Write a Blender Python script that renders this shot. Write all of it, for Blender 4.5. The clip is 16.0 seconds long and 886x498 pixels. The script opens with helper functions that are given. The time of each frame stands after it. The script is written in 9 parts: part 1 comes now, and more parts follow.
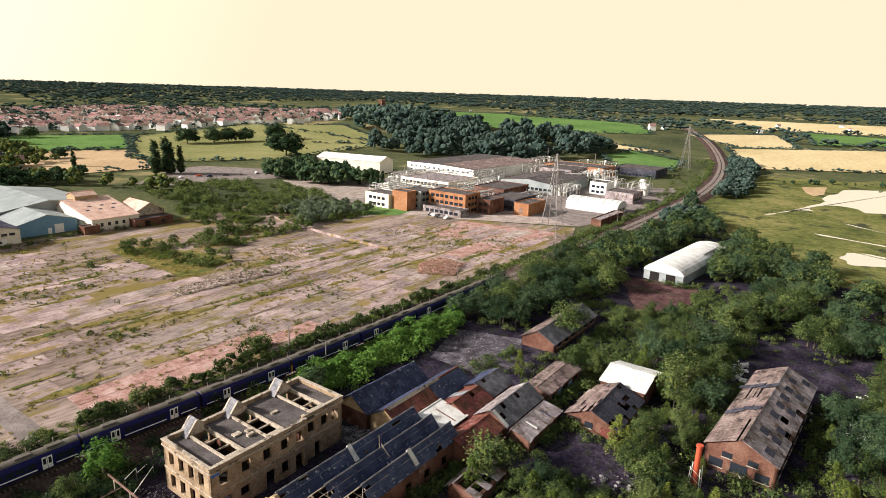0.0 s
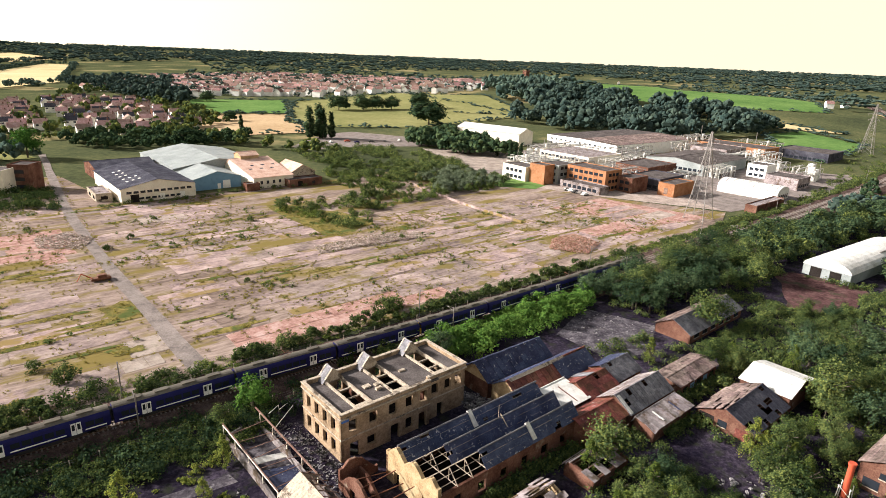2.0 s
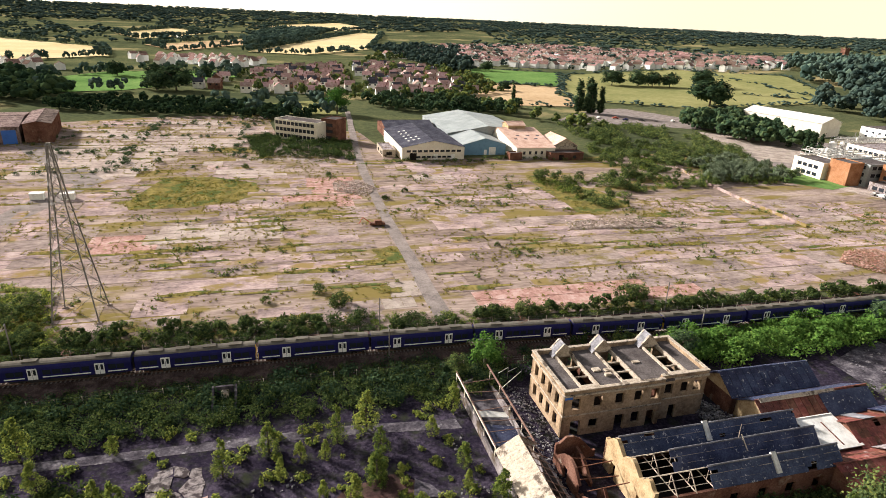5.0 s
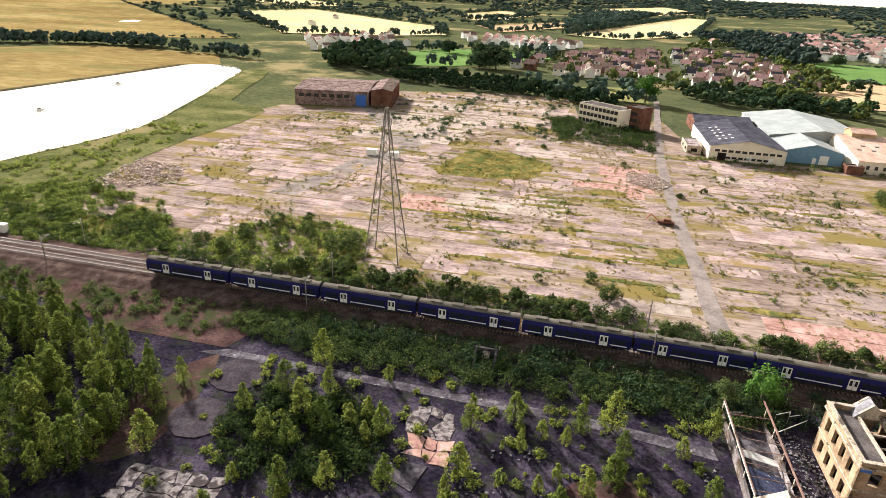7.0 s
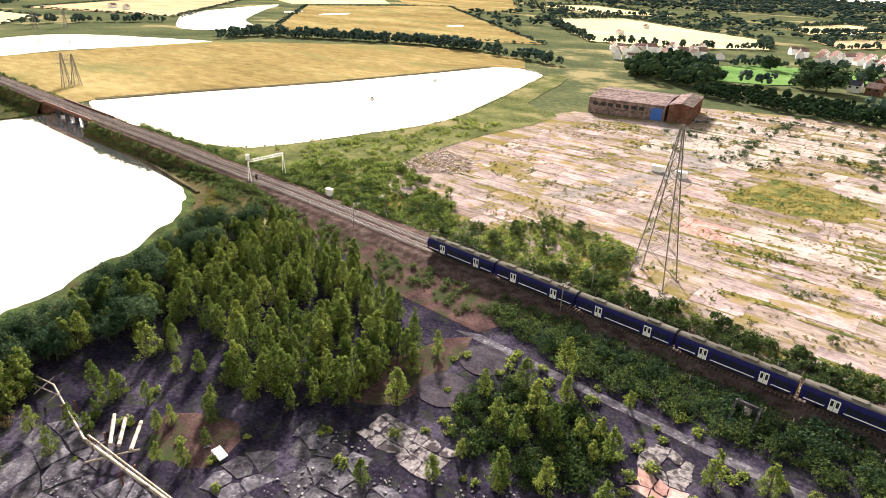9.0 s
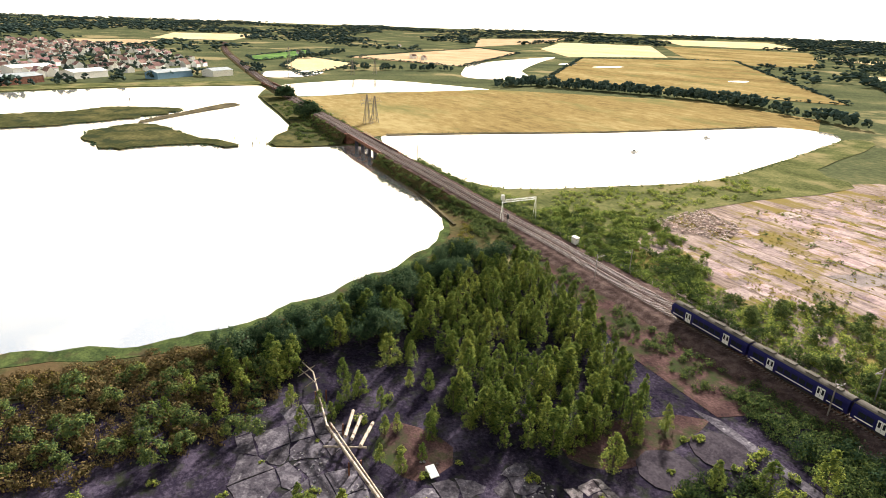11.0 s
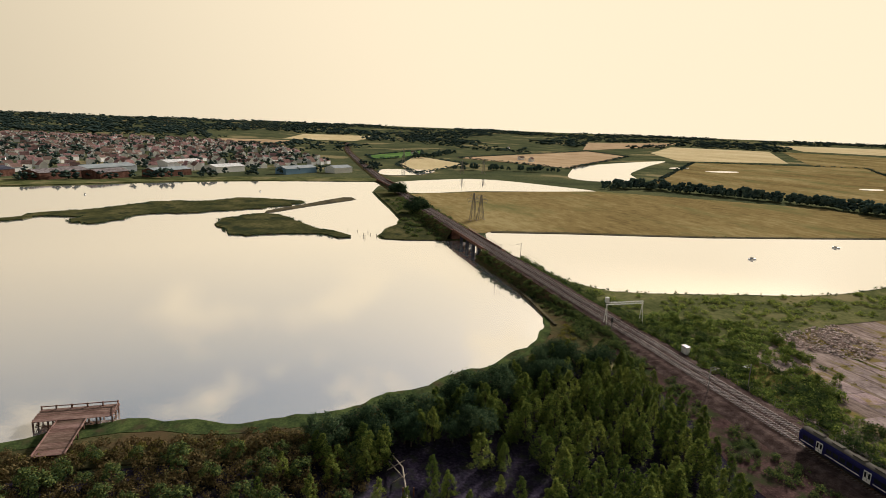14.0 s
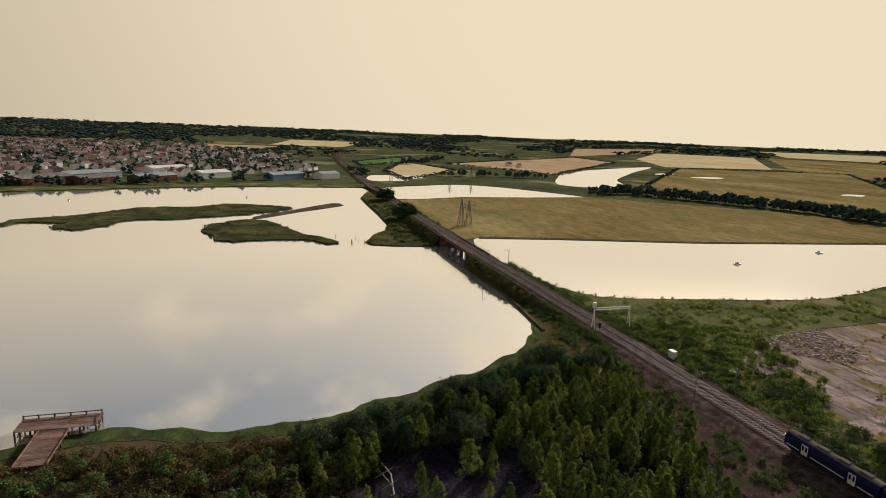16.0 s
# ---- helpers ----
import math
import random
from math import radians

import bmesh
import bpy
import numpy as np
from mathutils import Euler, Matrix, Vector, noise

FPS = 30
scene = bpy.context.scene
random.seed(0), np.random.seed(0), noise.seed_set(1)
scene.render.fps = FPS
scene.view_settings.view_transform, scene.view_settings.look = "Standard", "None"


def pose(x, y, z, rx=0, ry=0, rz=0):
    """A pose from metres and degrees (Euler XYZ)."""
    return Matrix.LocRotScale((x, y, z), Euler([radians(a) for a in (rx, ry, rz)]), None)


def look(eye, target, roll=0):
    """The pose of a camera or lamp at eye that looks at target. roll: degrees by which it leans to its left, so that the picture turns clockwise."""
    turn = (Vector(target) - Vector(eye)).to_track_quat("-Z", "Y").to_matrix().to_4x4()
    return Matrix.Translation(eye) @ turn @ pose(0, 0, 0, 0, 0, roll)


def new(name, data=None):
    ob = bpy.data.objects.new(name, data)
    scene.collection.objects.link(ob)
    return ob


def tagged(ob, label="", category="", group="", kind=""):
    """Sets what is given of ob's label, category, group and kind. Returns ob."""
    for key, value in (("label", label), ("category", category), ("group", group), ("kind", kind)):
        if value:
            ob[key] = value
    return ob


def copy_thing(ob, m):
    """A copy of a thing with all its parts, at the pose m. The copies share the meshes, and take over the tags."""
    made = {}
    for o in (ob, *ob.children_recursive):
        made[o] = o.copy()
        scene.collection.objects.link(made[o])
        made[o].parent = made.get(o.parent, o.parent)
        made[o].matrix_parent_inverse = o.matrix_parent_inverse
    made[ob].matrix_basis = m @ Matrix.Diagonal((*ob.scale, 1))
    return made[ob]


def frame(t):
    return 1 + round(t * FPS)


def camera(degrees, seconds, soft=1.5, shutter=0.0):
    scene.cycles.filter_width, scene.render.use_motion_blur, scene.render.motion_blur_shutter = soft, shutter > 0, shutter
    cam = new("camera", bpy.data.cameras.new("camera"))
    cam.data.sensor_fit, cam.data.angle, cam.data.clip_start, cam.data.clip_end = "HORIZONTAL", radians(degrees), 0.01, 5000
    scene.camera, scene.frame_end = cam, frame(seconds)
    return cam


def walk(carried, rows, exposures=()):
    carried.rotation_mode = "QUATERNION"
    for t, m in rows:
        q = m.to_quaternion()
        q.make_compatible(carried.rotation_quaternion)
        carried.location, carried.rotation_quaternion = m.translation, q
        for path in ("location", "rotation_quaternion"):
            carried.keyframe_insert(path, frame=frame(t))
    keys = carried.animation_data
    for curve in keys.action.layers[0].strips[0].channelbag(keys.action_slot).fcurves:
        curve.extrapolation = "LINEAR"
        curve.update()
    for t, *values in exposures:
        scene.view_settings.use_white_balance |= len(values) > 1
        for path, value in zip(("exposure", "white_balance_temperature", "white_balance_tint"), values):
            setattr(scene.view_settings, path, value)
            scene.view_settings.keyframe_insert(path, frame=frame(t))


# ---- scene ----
# ---- camera and walk ----
EYE = 61.0
cam = camera(73.07, 16.0, soft=0.6)
TURNS = [
    (0.0, 75.17, -1.76, 0.59),
    (0.5, 74.35, -1.83, 2.78),
    (1.0, 73.58, -1.92, 7.13),
    (1.5, 72.80, -1.98, 11.20),
    (2.0, 72.08, -2.15, 13.87),
    (2.5, 71.38, -2.27, 17.31),
    (3.0, 70.71, -2.28, 19.97),
    (3.2, 70.50, -2.39, 21.36),
    (5.3, 68.29, -2.47, 43.13),
    (5.5, 67.99, -2.50, 46.20),
    (6.0, 67.36, -2.40, 53.61),
    (6.5, 66.73, -2.39, 60.93),
    (7.0, 66.15, -2.37, 67.21),
    (7.5, 65.79, -2.39, 72.78),
    (8.0, 65.76, -2.33, 78.11),
    (8.5, 65.77, -2.30, 86.45),
    (9.0, 65.77, -2.23, 94.44),
    (9.5, 66.25, -2.17, 101.20),
    (10.0, 66.74, -2.09, 107.94),
    (10.2, 66.83, -2.05, 110.49),
    (12.3, 75.65, -2.25, 127.36),
    (12.5, 76.71, -2.19, 127.77),
    (13.0, 77.83, -2.25, 128.52),
    (13.5, 78.04, -2.23, 128.89),
    (14.0, 78.20, -2.21, 128.96),
    (14.5, 78.36, -2.22, 128.79),
    (15.0, 78.50, -2.23, 128.46),
    (15.5, 78.67, -2.28, 128.15),
    (16.0, 78.81, -2.29, 127.81),
]
EXPOSURES = [(0.0, 1.05), (1.0, 1.22), (3.0, 1.34), (5.5, 1.26), (6.5, 1.46), (7.0, 1.63), (8.0, 1.95), (10.0, 2.0), (12.5, 0.86), (13.0, 0.64), (13.5, 0.42), (14.5, 0.18), (15.0, 0.1), (16.0, -0.02)]
walk(cam, [(t, pose(0, 0, EYE, rx, ry, rz)) for t, rx, ry, rz in TURNS], EXPOSURES)

# ---- sky and sun ----
SUN_YAW, SUN_HEIGHT = 97.0, 24.0
world = bpy.data.worlds.new("sky")
scene.world = world
world.use_nodes = True
wn, wl = world.node_tree.nodes, world.node_tree.links
wn.clear()
w_out = wn.new("ShaderNodeOutputWorld")
w_sky = wn.new("ShaderNodeTexSky")
w_sky.sky_type, w_sky.sun_disc = "NISHITA", False
w_sky.sun_elevation, w_sky.sun_rotation = radians(SUN_HEIGHT), radians(-SUN_YAW)
w_sky.dust_density, w_sky.air_density = 3.0, 1.2
w_bg = wn.new("ShaderNodeBackground")
w_bg.inputs["Strength"].default_value = 0.06
wl.new(w_sky.outputs[0], w_bg.inputs["Color"])
# a broken sheet of thin cream cloud, closed towards the horizon
w_cloud = wn.new("ShaderNodeBackground")
w_cloud.inputs["Color"].default_value = (1.0, 0.85, 0.615, 1)
# brighter towards the sun
w_sun = wn.new("ShaderNodeVectorMath")
w_sun.operation = "DOT_PRODUCT"
w_sun.inputs[1].default_value = (-math.sin(radians(SUN_YAW)) * math.cos(radians(SUN_HEIGHT)), math.cos(radians(SUN_YAW)) * math.cos(radians(SUN_HEIGHT)), math.sin(radians(SUN_HEIGHT)))
w_glow = wn.new("ShaderNodeMapRange")
w_glow.interpolation_type = "SMOOTHSTEP"
w_glow.inputs["From Min"].default_value, w_glow.inputs["From Max"].default_value = 0.1, 0.9
w_glow.inputs["To Min"].default_value, w_glow.inputs["To Max"].default_value = 0.51, 0.86
wl.new(w_sun.outputs["Value"], w_glow.inputs["Value"])
wl.new(w_glow.outputs[0], w_cloud.inputs["Strength"])
w_geo = wn.new("ShaderNodeTexCoord")
wl.new(w_geo.outputs["Generated"], w_sun.inputs[0])
w_sep = wn.new("ShaderNodeSeparateXYZ")
wl.new(w_geo.outputs["Generated"], w_sep.inputs[0])
w_noise = wn.new("ShaderNodeTexNoise")
w_noise.inputs["Scale"].default_value, w_noise.inputs["Detail"].default_value = 5.0, 5.0
w_map = wn.new("ShaderNodeMapping")
w_map.inputs["Scale"].default_value = (1, 1, 2.2)
wl.new(w_geo.outputs["Generated"], w_map.inputs[0])
wl.new(w_map.outputs[0], w_noise.inputs["Vector"])
w_gap = wn.new("ShaderNodeMapRange")
w_gap.inputs["From Min"].default_value, w_gap.inputs["From Max"].default_value = 0.30, 0.50
wl.new(w_noise.outputs[0], w_gap.inputs["Value"])
w_high = wn.new("ShaderNodeMapRange")
w_high.inputs["From Min"].default_value, w_high.inputs["From Max"].default_value = 0.20, 0.42
wl.new(w_sep.outputs["Z"], w_high.inputs["Value"])
w_mul = wn.new("ShaderNodeMath")
w_mul.operation = "MULTIPLY"
wl.new(w_gap.outputs[0], w_mul.inputs[0])
wl.new(w_high.outputs[0], w_mul.inputs[1])
w_mix = wn.new("ShaderNodeMixShader")
wl.new(w_mul.outputs[0], w_mix.inputs[0])
wl.new(w_cloud.outputs[0], w_mix.inputs[1])
wl.new(w_bg.outputs[0], w_mix.inputs[2])
wl.new(w_mix.outputs[0], w_out.inputs["Surface"])

sun = new("sun", bpy.data.lights.new("sun", "SUN"))
sun.data.energy, sun.data.angle, sun.data.color = 5.0, radians(5), (1.0, 0.955, 0.94)
sun_dir = Vector((-math.sin(radians(SUN_YAW)) * math.cos(radians(SUN_HEIGHT)), math.cos(radians(SUN_YAW)) * math.cos(radians(SUN_HEIGHT)), math.sin(radians(SUN_HEIGHT))))
sun.matrix_world = look(sun_dir * 400, (0, 0, 0))

# ---- the plan: s runs along the railway, d across it ----
ANG = 54.2
AX, AY = math.cos(radians(ANG)), math.sin(radians(ANG))


def P(s, d, z=0.0):
    return Vector((s * AX - d * AY, s * AY + d * AX, z))


def smooth(a, b, x):
    q = min(max((x - a) / (b - a), 0.0), 1.0)
    return q * q * (3 - 2 * q)


def land(x, y):
    """Height of the open country: flat by the estuary, rising gently far off."""
    r, a = math.hypot(x, y), math.degrees(math.atan2(-x, y))
    north = smooth(120, 95, a) if a > -120 else 0.0
    hill = 22 * math.exp(-((x - 60) ** 2 / 420 ** 2 + (y - 1000) ** 2 / 260 ** 2))
    return 36 * smooth(500, 4800, r) * north + 30 * smooth(1800, 4900, r) * (1 - north) + hill


def curve(pts, steps=8, closed=False):
    """A smooth line through points of a plan."""
    n, out = len(pts), []
    for i in range(n if closed else n - 1):
        if closed:
            p0, p1, p2, p3 = (np.array(pts[(i + k) % n], float) for k in (-1, 0, 1, 2))
        else:
            p0, p1, p2, p3 = (np.array(pts[min(max(i + k, 0), n - 1)], float) for k in (-1, 0, 1, 2))
        for k in range(steps):
            t = k / steps
            out.append(tuple(0.5 * (2 * p1 + (p2 - p0) * t + (2 * p0 - 5 * p1 + 4 * p2 - p3) * t * t + (3 * p1 - p0 - 3 * p2 + p3) * t ** 3)))
    if not closed:
        out.append(tuple(pts[-1]))
    return out


def inside(x, y, poly):
    hit, n = False, len(poly)
    for i in range(n):
        (x0, y0), (x1, y1) = poly[i][:2], poly[i - 1][:2]
        if (y0 > y) != (y1 > y) and x < (x1 - x0) * (y - y0) / (y1 - y0) + x0:
            hit = not hit
    return hit


# ---- materials ----
def nodes_of(name):
    m = bpy.data.materials.new(name)
    m.use_nodes = True
    nt = m.node_tree
    return m, nt.nodes, nt.links, nt.nodes["Principled BSDF"]


def ramp(nodes, links, source, cols, lo=0.3, hi=0.7):
    r = nodes.new("ShaderNodeValToRGB")
    el = r.color_ramp.elements
    n = len(cols)
    for i, c in enumerate(cols):
        at = lo + (hi - lo) * i / max(n - 1, 1)
        e = el[i] if i < 2 else el.new(at)
        e.position, e.color = at, (*c, 1)
    links.new(source, r.inputs[0])
    return r.outputs[0]


def mixed(nodes, links, fac, a, b, mode="MIX"):
    m = nodes.new("ShaderNodeMix")
    m.data_type, m.blend_type = "RGBA", mode
    for sock, v in ((m.inputs[0], fac), (m.inputs[6], a), (m.inputs[7], b)):
        if isinstance(v, (int, float)):
            sock.default_value = v
        elif isinstance(v, tuple):
            sock.default_value = (*v, 1)
        else:
            links.new(v, sock)
    return m.outputs[2]


def noise_of(nodes, links, vec, scale, detail=4.0, rough=0.6):
    n = nodes.new("ShaderNodeTexNoise")
    n.inputs["Scale"].default_value, n.inputs["Detail"].default_value, n.inputs["Roughness"].default_value = scale, detail, rough
    links.new(vec, n.inputs["Vector"])
    return n.outputs[0]


def surface(name, cols, scale=0.2, fine=3.0, rough=0.9, bump=0.25, stretch=(1, 1, 1), place="world", stain=None, stain_scale=0.1, stain_at=(0.5, 0.62), vary=0.0, metal=0.0, island=False, lo=0.38, hi=0.62, spec=None):
    """A weathered surface: colours mixed by coarse and fine grain, stains with edges of their own, relief."""
    m, N, L, b = nodes_of(name)
    if place == "world":
        vec = N.new("ShaderNodeNewGeometry").outputs["Position"]
    else:
        vec = N.new("ShaderNodeTexCoord").outputs["Object"]
    mp = N.new("ShaderNodeMapping")
    mp.vector_type = "TEXTURE" if place == "world" else "POINT"
    if place == "world":
        mp.inputs["Rotation"].default_value = (0, 0, radians(ANG))
        mp.inputs["Scale"].default_value = tuple(1 / q for q in stretch)
    else:
        mp.inputs["Scale"].default_value = stretch
    L.new(vec, mp.inputs[0])
    big, small = noise_of(N, L, mp.outputs[0], scale, 6.0), noise_of(N, L, mp.outputs[0], fine, 5.0, 0.7)
    add = N.new("ShaderNodeMath")
    add.operation = "MULTIPLY_ADD"
    add.inputs[1].default_value = 0.45
    L.new(small, add.inputs[0])
    half = N.new("ShaderNodeMath")
    half.operation = "MULTIPLY"
    half.inputs[1].default_value = 0.55
    L.new(big, half.inputs[0])
    L.new(half.outputs[0], add.inputs[2])
    col = ramp(N, L, add.outputs[0], cols, lo, hi)
    if stain:
        sn = noise_of(N, L, mp.outputs[0], stain_scale, 8.0, 0.65)
        mr = N.new("ShaderNodeMapRange")
        mr.inputs["From Min"].default_value, mr.inputs["From Max"].default_value = stain_at
        L.new(sn, mr.inputs["Value"])
        col = mixed(N, L, mr.outputs[0], col, stain)
    if vary:
        src = N.new("ShaderNodeNewGeometry").outputs["Random Per Island"] if island else N.new("ShaderNodeObjectInfo").outputs["Random"]
        hs = N.new("ShaderNodeHueSaturation")
        mv = N.new("ShaderNodeMapRange")
        mv.inputs["To Min"].default_value, mv.inputs["To Max"].default_value = 1 - vary, 1 + vary
        L.new(src, mv.inputs["Value"])
        L.new(mv.outputs[0], hs.inputs["Value"])
        mh = N.new("ShaderNodeMapRange")
        mh.inputs["To Min"].default_value, mh.inputs["To Max"].default_value = 0.5 + vary * 0.06, 0.5 - vary * 0.06
        L.new(src, mh.inputs["Value"])
        L.new(mh.outputs[0], hs.inputs["Hue"])
        L.new(col, hs.inputs["Color"])
        col = hs.outputs[0]
    L.new(col, b.inputs["Base Color"])
    b.inputs["Roughness"].default_value, b.inputs["Metallic"].default_value = rough, metal
    b.inputs["Specular IOR Level"].default_value = spec if spec is not None else (0.0 if rough > 0.8 else 0.25)
    if bump:
        bp = N.new("ShaderNodeBump")
        bp.inputs["Strength"].default_value, bp.inputs["Distance"].default_value = bump, 0.3 / max(fine, 0.2)
        L.new(small, bp.inputs["Height"])
        L.new(bp.outputs[0], b.inputs["Normal"])
    return m


def leafy(name, cols, through_leaf=0.3, vary=0.35):
    """Foliage: clump by clump and plant by plant another green, some light passing through."""
    m, N, L, b = nodes_of(name)
    isl = N.new("ShaderNodeNewGeometry").outputs["Random Per Island"]
    obj = N.new("ShaderNodeObjectInfo").outputs["Random"]
    col = ramp(N, L, isl, cols, 0.0, 1.0)
    hs = N.new("ShaderNodeHueSaturation")
    mv = N.new("ShaderNodeMapRange")
    mv.inputs["To Min"].default_value, mv.inputs["To Max"].default_value = 1 - vary, 1 + vary
    L.new(obj, mv.inputs["Value"])
    L.new(mv.outputs[0], hs.inputs["Value"])
    mh = N.new("ShaderNodeMapRange")
    mh.inputs["To Min"].default_value, mh.inputs["To Max"].default_value = 0.515, 0.48
    L.new(obj, mh.inputs["Value"])
    L.new(mh.outputs[0], hs.inputs["Hue"])
    L.new(col, hs.inputs["Color"])
    N.remove(b)
    dif, tra, mix = N.new("ShaderNodeBsdfDiffuse"), N.new("ShaderNodeBsdfTranslucent"), N.new("ShaderNodeMixShader")
    mix.inputs[0].default_value = through_leaf
    L.new(hs.outputs[0], dif.inputs[0])
    L.new(hs.outputs[0], tra.inputs[0])
    L.new(dif.outputs[0], mix.inputs[1])
    L.new(tra.outputs[0], mix.inputs[2])
    L.new(mix.outputs[0], N["Material Output"].inputs["Surface"])
    return m


def paint(name, col, rough=0.6, metal=0.0, vary=0.0, dirt=0.25, scale=0.6):
    dark = tuple(c * (1 - dirt) for c in col)
    return surface(name, [dark, col, col], scale=scale, fine=6.0, rough=rough, bump=0.08, place="object", vary=vary, metal=metal, spec=0.4)


M = {}
M["country"] = surface("meadow_and_fields", [(0.040, 0.048, 0.026), (0.072, 0.080, 0.038), (0.125, 0.120, 0.055)], scale=0.012, fine=0.3, bump=0.1, stain=(0.22, 0.18, 0.09), stain_scale=0.006, stain_at=(0.56, 0.61))
M["waste"] = surface("dark_waste_ground", [(0.007, 0.006, 0.011), (0.024, 0.019, 0.029), (0.075, 0.060, 0.082)], scale=0.12, fine=1.6, bump=0.6, stain=(0.026, 0.030, 0.016), stain_scale=0.35, stain_at=(0.50, 0.70))
M["yard"] = surface("cleared_site_soil", [(0.11, 0.080, 0.065), (0.225, 0.168, 0.138), (0.345, 0.268, 0.222)], scale=0.10, fine=0.8, bump=0.4, stretch=(0.28, 1, 1), stain=(0.17, 0.13, 0.045), stain_scale=0.11, stain_at=(0.49, 0.58))
M["slab"] = surface("worn_concrete_slab", [(0.130, 0.097, 0.092), (0.228, 0.170, 0.154), (0.315, 0.238, 0.211), (0.40, 0.317, 0.281)], scale=0.16, fine=0.9, bump=0.3, stretch=(0.6, 1, 1), stain=(0.19, 0.142, 0.058), stain_scale=0.15, stain_at=(0.52, 0.60), vary=0.2)
M["slab_joined"] = surface("worn_concrete_slab", [(0.130, 0.097, 0.092), (0.228, 0.170, 0.154), (0.315, 0.238, 0.211), (0.40, 0.317, 0.281)], scale=0.16, fine=0.9, bump=0.3, stretch=(0.6, 1, 1), stain=(0.19, 0.142, 0.058), stain_scale=0.15, stain_at=(0.52, 0.60), vary=0.2, island=True)
M["red_slab"] = surface("red_stained_slab", [(0.20, 0.105, 0.085), (0.34, 0.20, 0.165), (0.44, 0.315, 0.275)], scale=0.25, fine=0.9, bump=0.3, stain=(0.15, 0.14, 0.05), stain_scale=0.3, stain_at=(0.6, 0.68))
M["red_yard"] = surface("dull_red_yard", [(0.032, 0.018, 0.018), (0.085, 0.044, 0.042), (0.145, 0.085, 0.078)], scale=0.2, fine=1.0, bump=0.4, stain=(0.05, 0.05, 0.03), stain_scale=0.15, stain_at=(0.52, 0.62))
M["pale_slab"] = surface("pale_concrete", [(0.20, 0.158, 0.132), (0.315, 0.255, 0.215), (0.41, 0.345, 0.295)], scale=0.2, fine=1.0, bump=0.2, vary=0.1, stain=(0.16, 0.14, 0.09), stain_scale=0.25, stain_at=(0.58, 0.68))
M["dark_slab"] = surface("dark_broken_slab", [(0.025, 0.022, 0.026), (0.065, 0.057, 0.064), (0.15, 0.135, 0.14)], scale=0.4, fine=2.0, bump=0.5, vary=0.3, stain=(0.30, 0.28, 0.27), stain_scale=0.5, stain_at=(0.62, 0.72))
M["tarmac"] = surface("old_tarmac", [(0.12, 0.10, 0.09), (0.20, 0.168, 0.15), (0.28, 0.235, 0.21)], scale=0.25, fine=3.0, bump=0.2)
M["tank_base"] = surface("dark_concrete_disc", [(0.024, 0.020, 0.024), (0.046, 0.038, 0.043), (0.078, 0.067, 0.072)], scale=0.3, fine=2.5, bump=0.3)
M["ballast"] = surface("rusty_ballast", [(0.026, 0.017, 0.015), (0.066, 0.044, 0.037), (0.13, 0.092, 0.078)], scale=0.5, fine=5.0, bump=0.8)
M["path_ballast"] = surface("cinder_path", [(0.025, 0.016, 0.016), (0.062, 0.036, 0.032), (0.12, 0.072, 0.062)], scale=0.2, fine=2.5, bump=0.5, stain=(0.035, 0.045, 0.018), stain_scale=0.15, stain_at=(0.48, 0.6))
M["sleeper"] = surface("concrete_sleeper", [(0.13, 0.11, 0.095), (0.24, 0.205, 0.18)], scale=1.0, fine=6.0, place="object", bump=0.2, vary=0.2)
M["rail"] = surface("rusty_rail", [(0.08, 0.045, 0.03), (0.18, 0.12, 0.09)], scale=1.0, fine=8.0, rough=0.65, metal=0.25, bump=0.05)
M["grass"] = surface("rough_grass", [(0.045, 0.052, 0.020), (0.095, 0.10, 0.038), (0.17, 0.155, 0.065)], scale=0.06, fine=0.8, bump=0.3, stain=(0.20, 0.165, 0.08), stain_scale=0.03, stain_at=(0.52, 0.65))
M["field_green"] = surface("green_pasture", [(0.065, 0.12, 0.035), (0.10, 0.175, 0.05), (0.15, 0.225, 0.07)], scale=0.015, fine=0.25, bump=0.1)
M["field_olive"] = surface("olive_pasture", [(0.14, 0.145, 0.055), (0.19, 0.185, 0.075), (0.25, 0.23, 0.10)], scale=0.012, fine=0.2, bump=0.1)
M["field_wheat"] = surface("ripe_wheat_field", [(0.42, 0.32, 0.16), (0.52, 0.41, 0.22), (0.60, 0.49, 0.29)], scale=0.012, fine=0.3, bump=0.1, stretch=(0.3, 1, 1))
M["field_tan"] = surface("ploughed_tan_field", [(0.30, 0.20, 0.11), (0.40, 0.28, 0.16), (0.48, 0.35, 0.21)], scale=0.015, fine=0.3, bump=0.1)
M["marsh"] = surface("salt_marsh", [(0.055, 0.068, 0.022), (0.12, 0.125, 0.04), (0.22, 0.185, 0.075)], scale=0.03, fine=0.3, bump=0.3, stain=(0.05, 0.055, 0.03), stain_scale=0.05, stain_at=(0.56, 0.60))
M["marsh_dry"] = surface("dry_marsh_pasture", [(0.13, 0.092, 0.036), (0.215, 0.155, 0.062), (0.30, 0.235, 0.105)], scale=0.012, fine=0.15, bump=0.1, stretch=(0.5, 1, 1), stain=(0.14, 0.13, 0.05), stain_scale=0.02, stain_at=(0.52, 0.68))
M["isle"] = surface("dark_salt_marsh", [(0.028, 0.033, 0.014), (0.060, 0.060, 0.024), (0.11, 0.095, 0.04)], scale=0.05, fine=0.5, bump=0.4, stain=(0.030, 0.036, 0.018), stain_scale=0.06, stain_at=(0.52, 0.60))
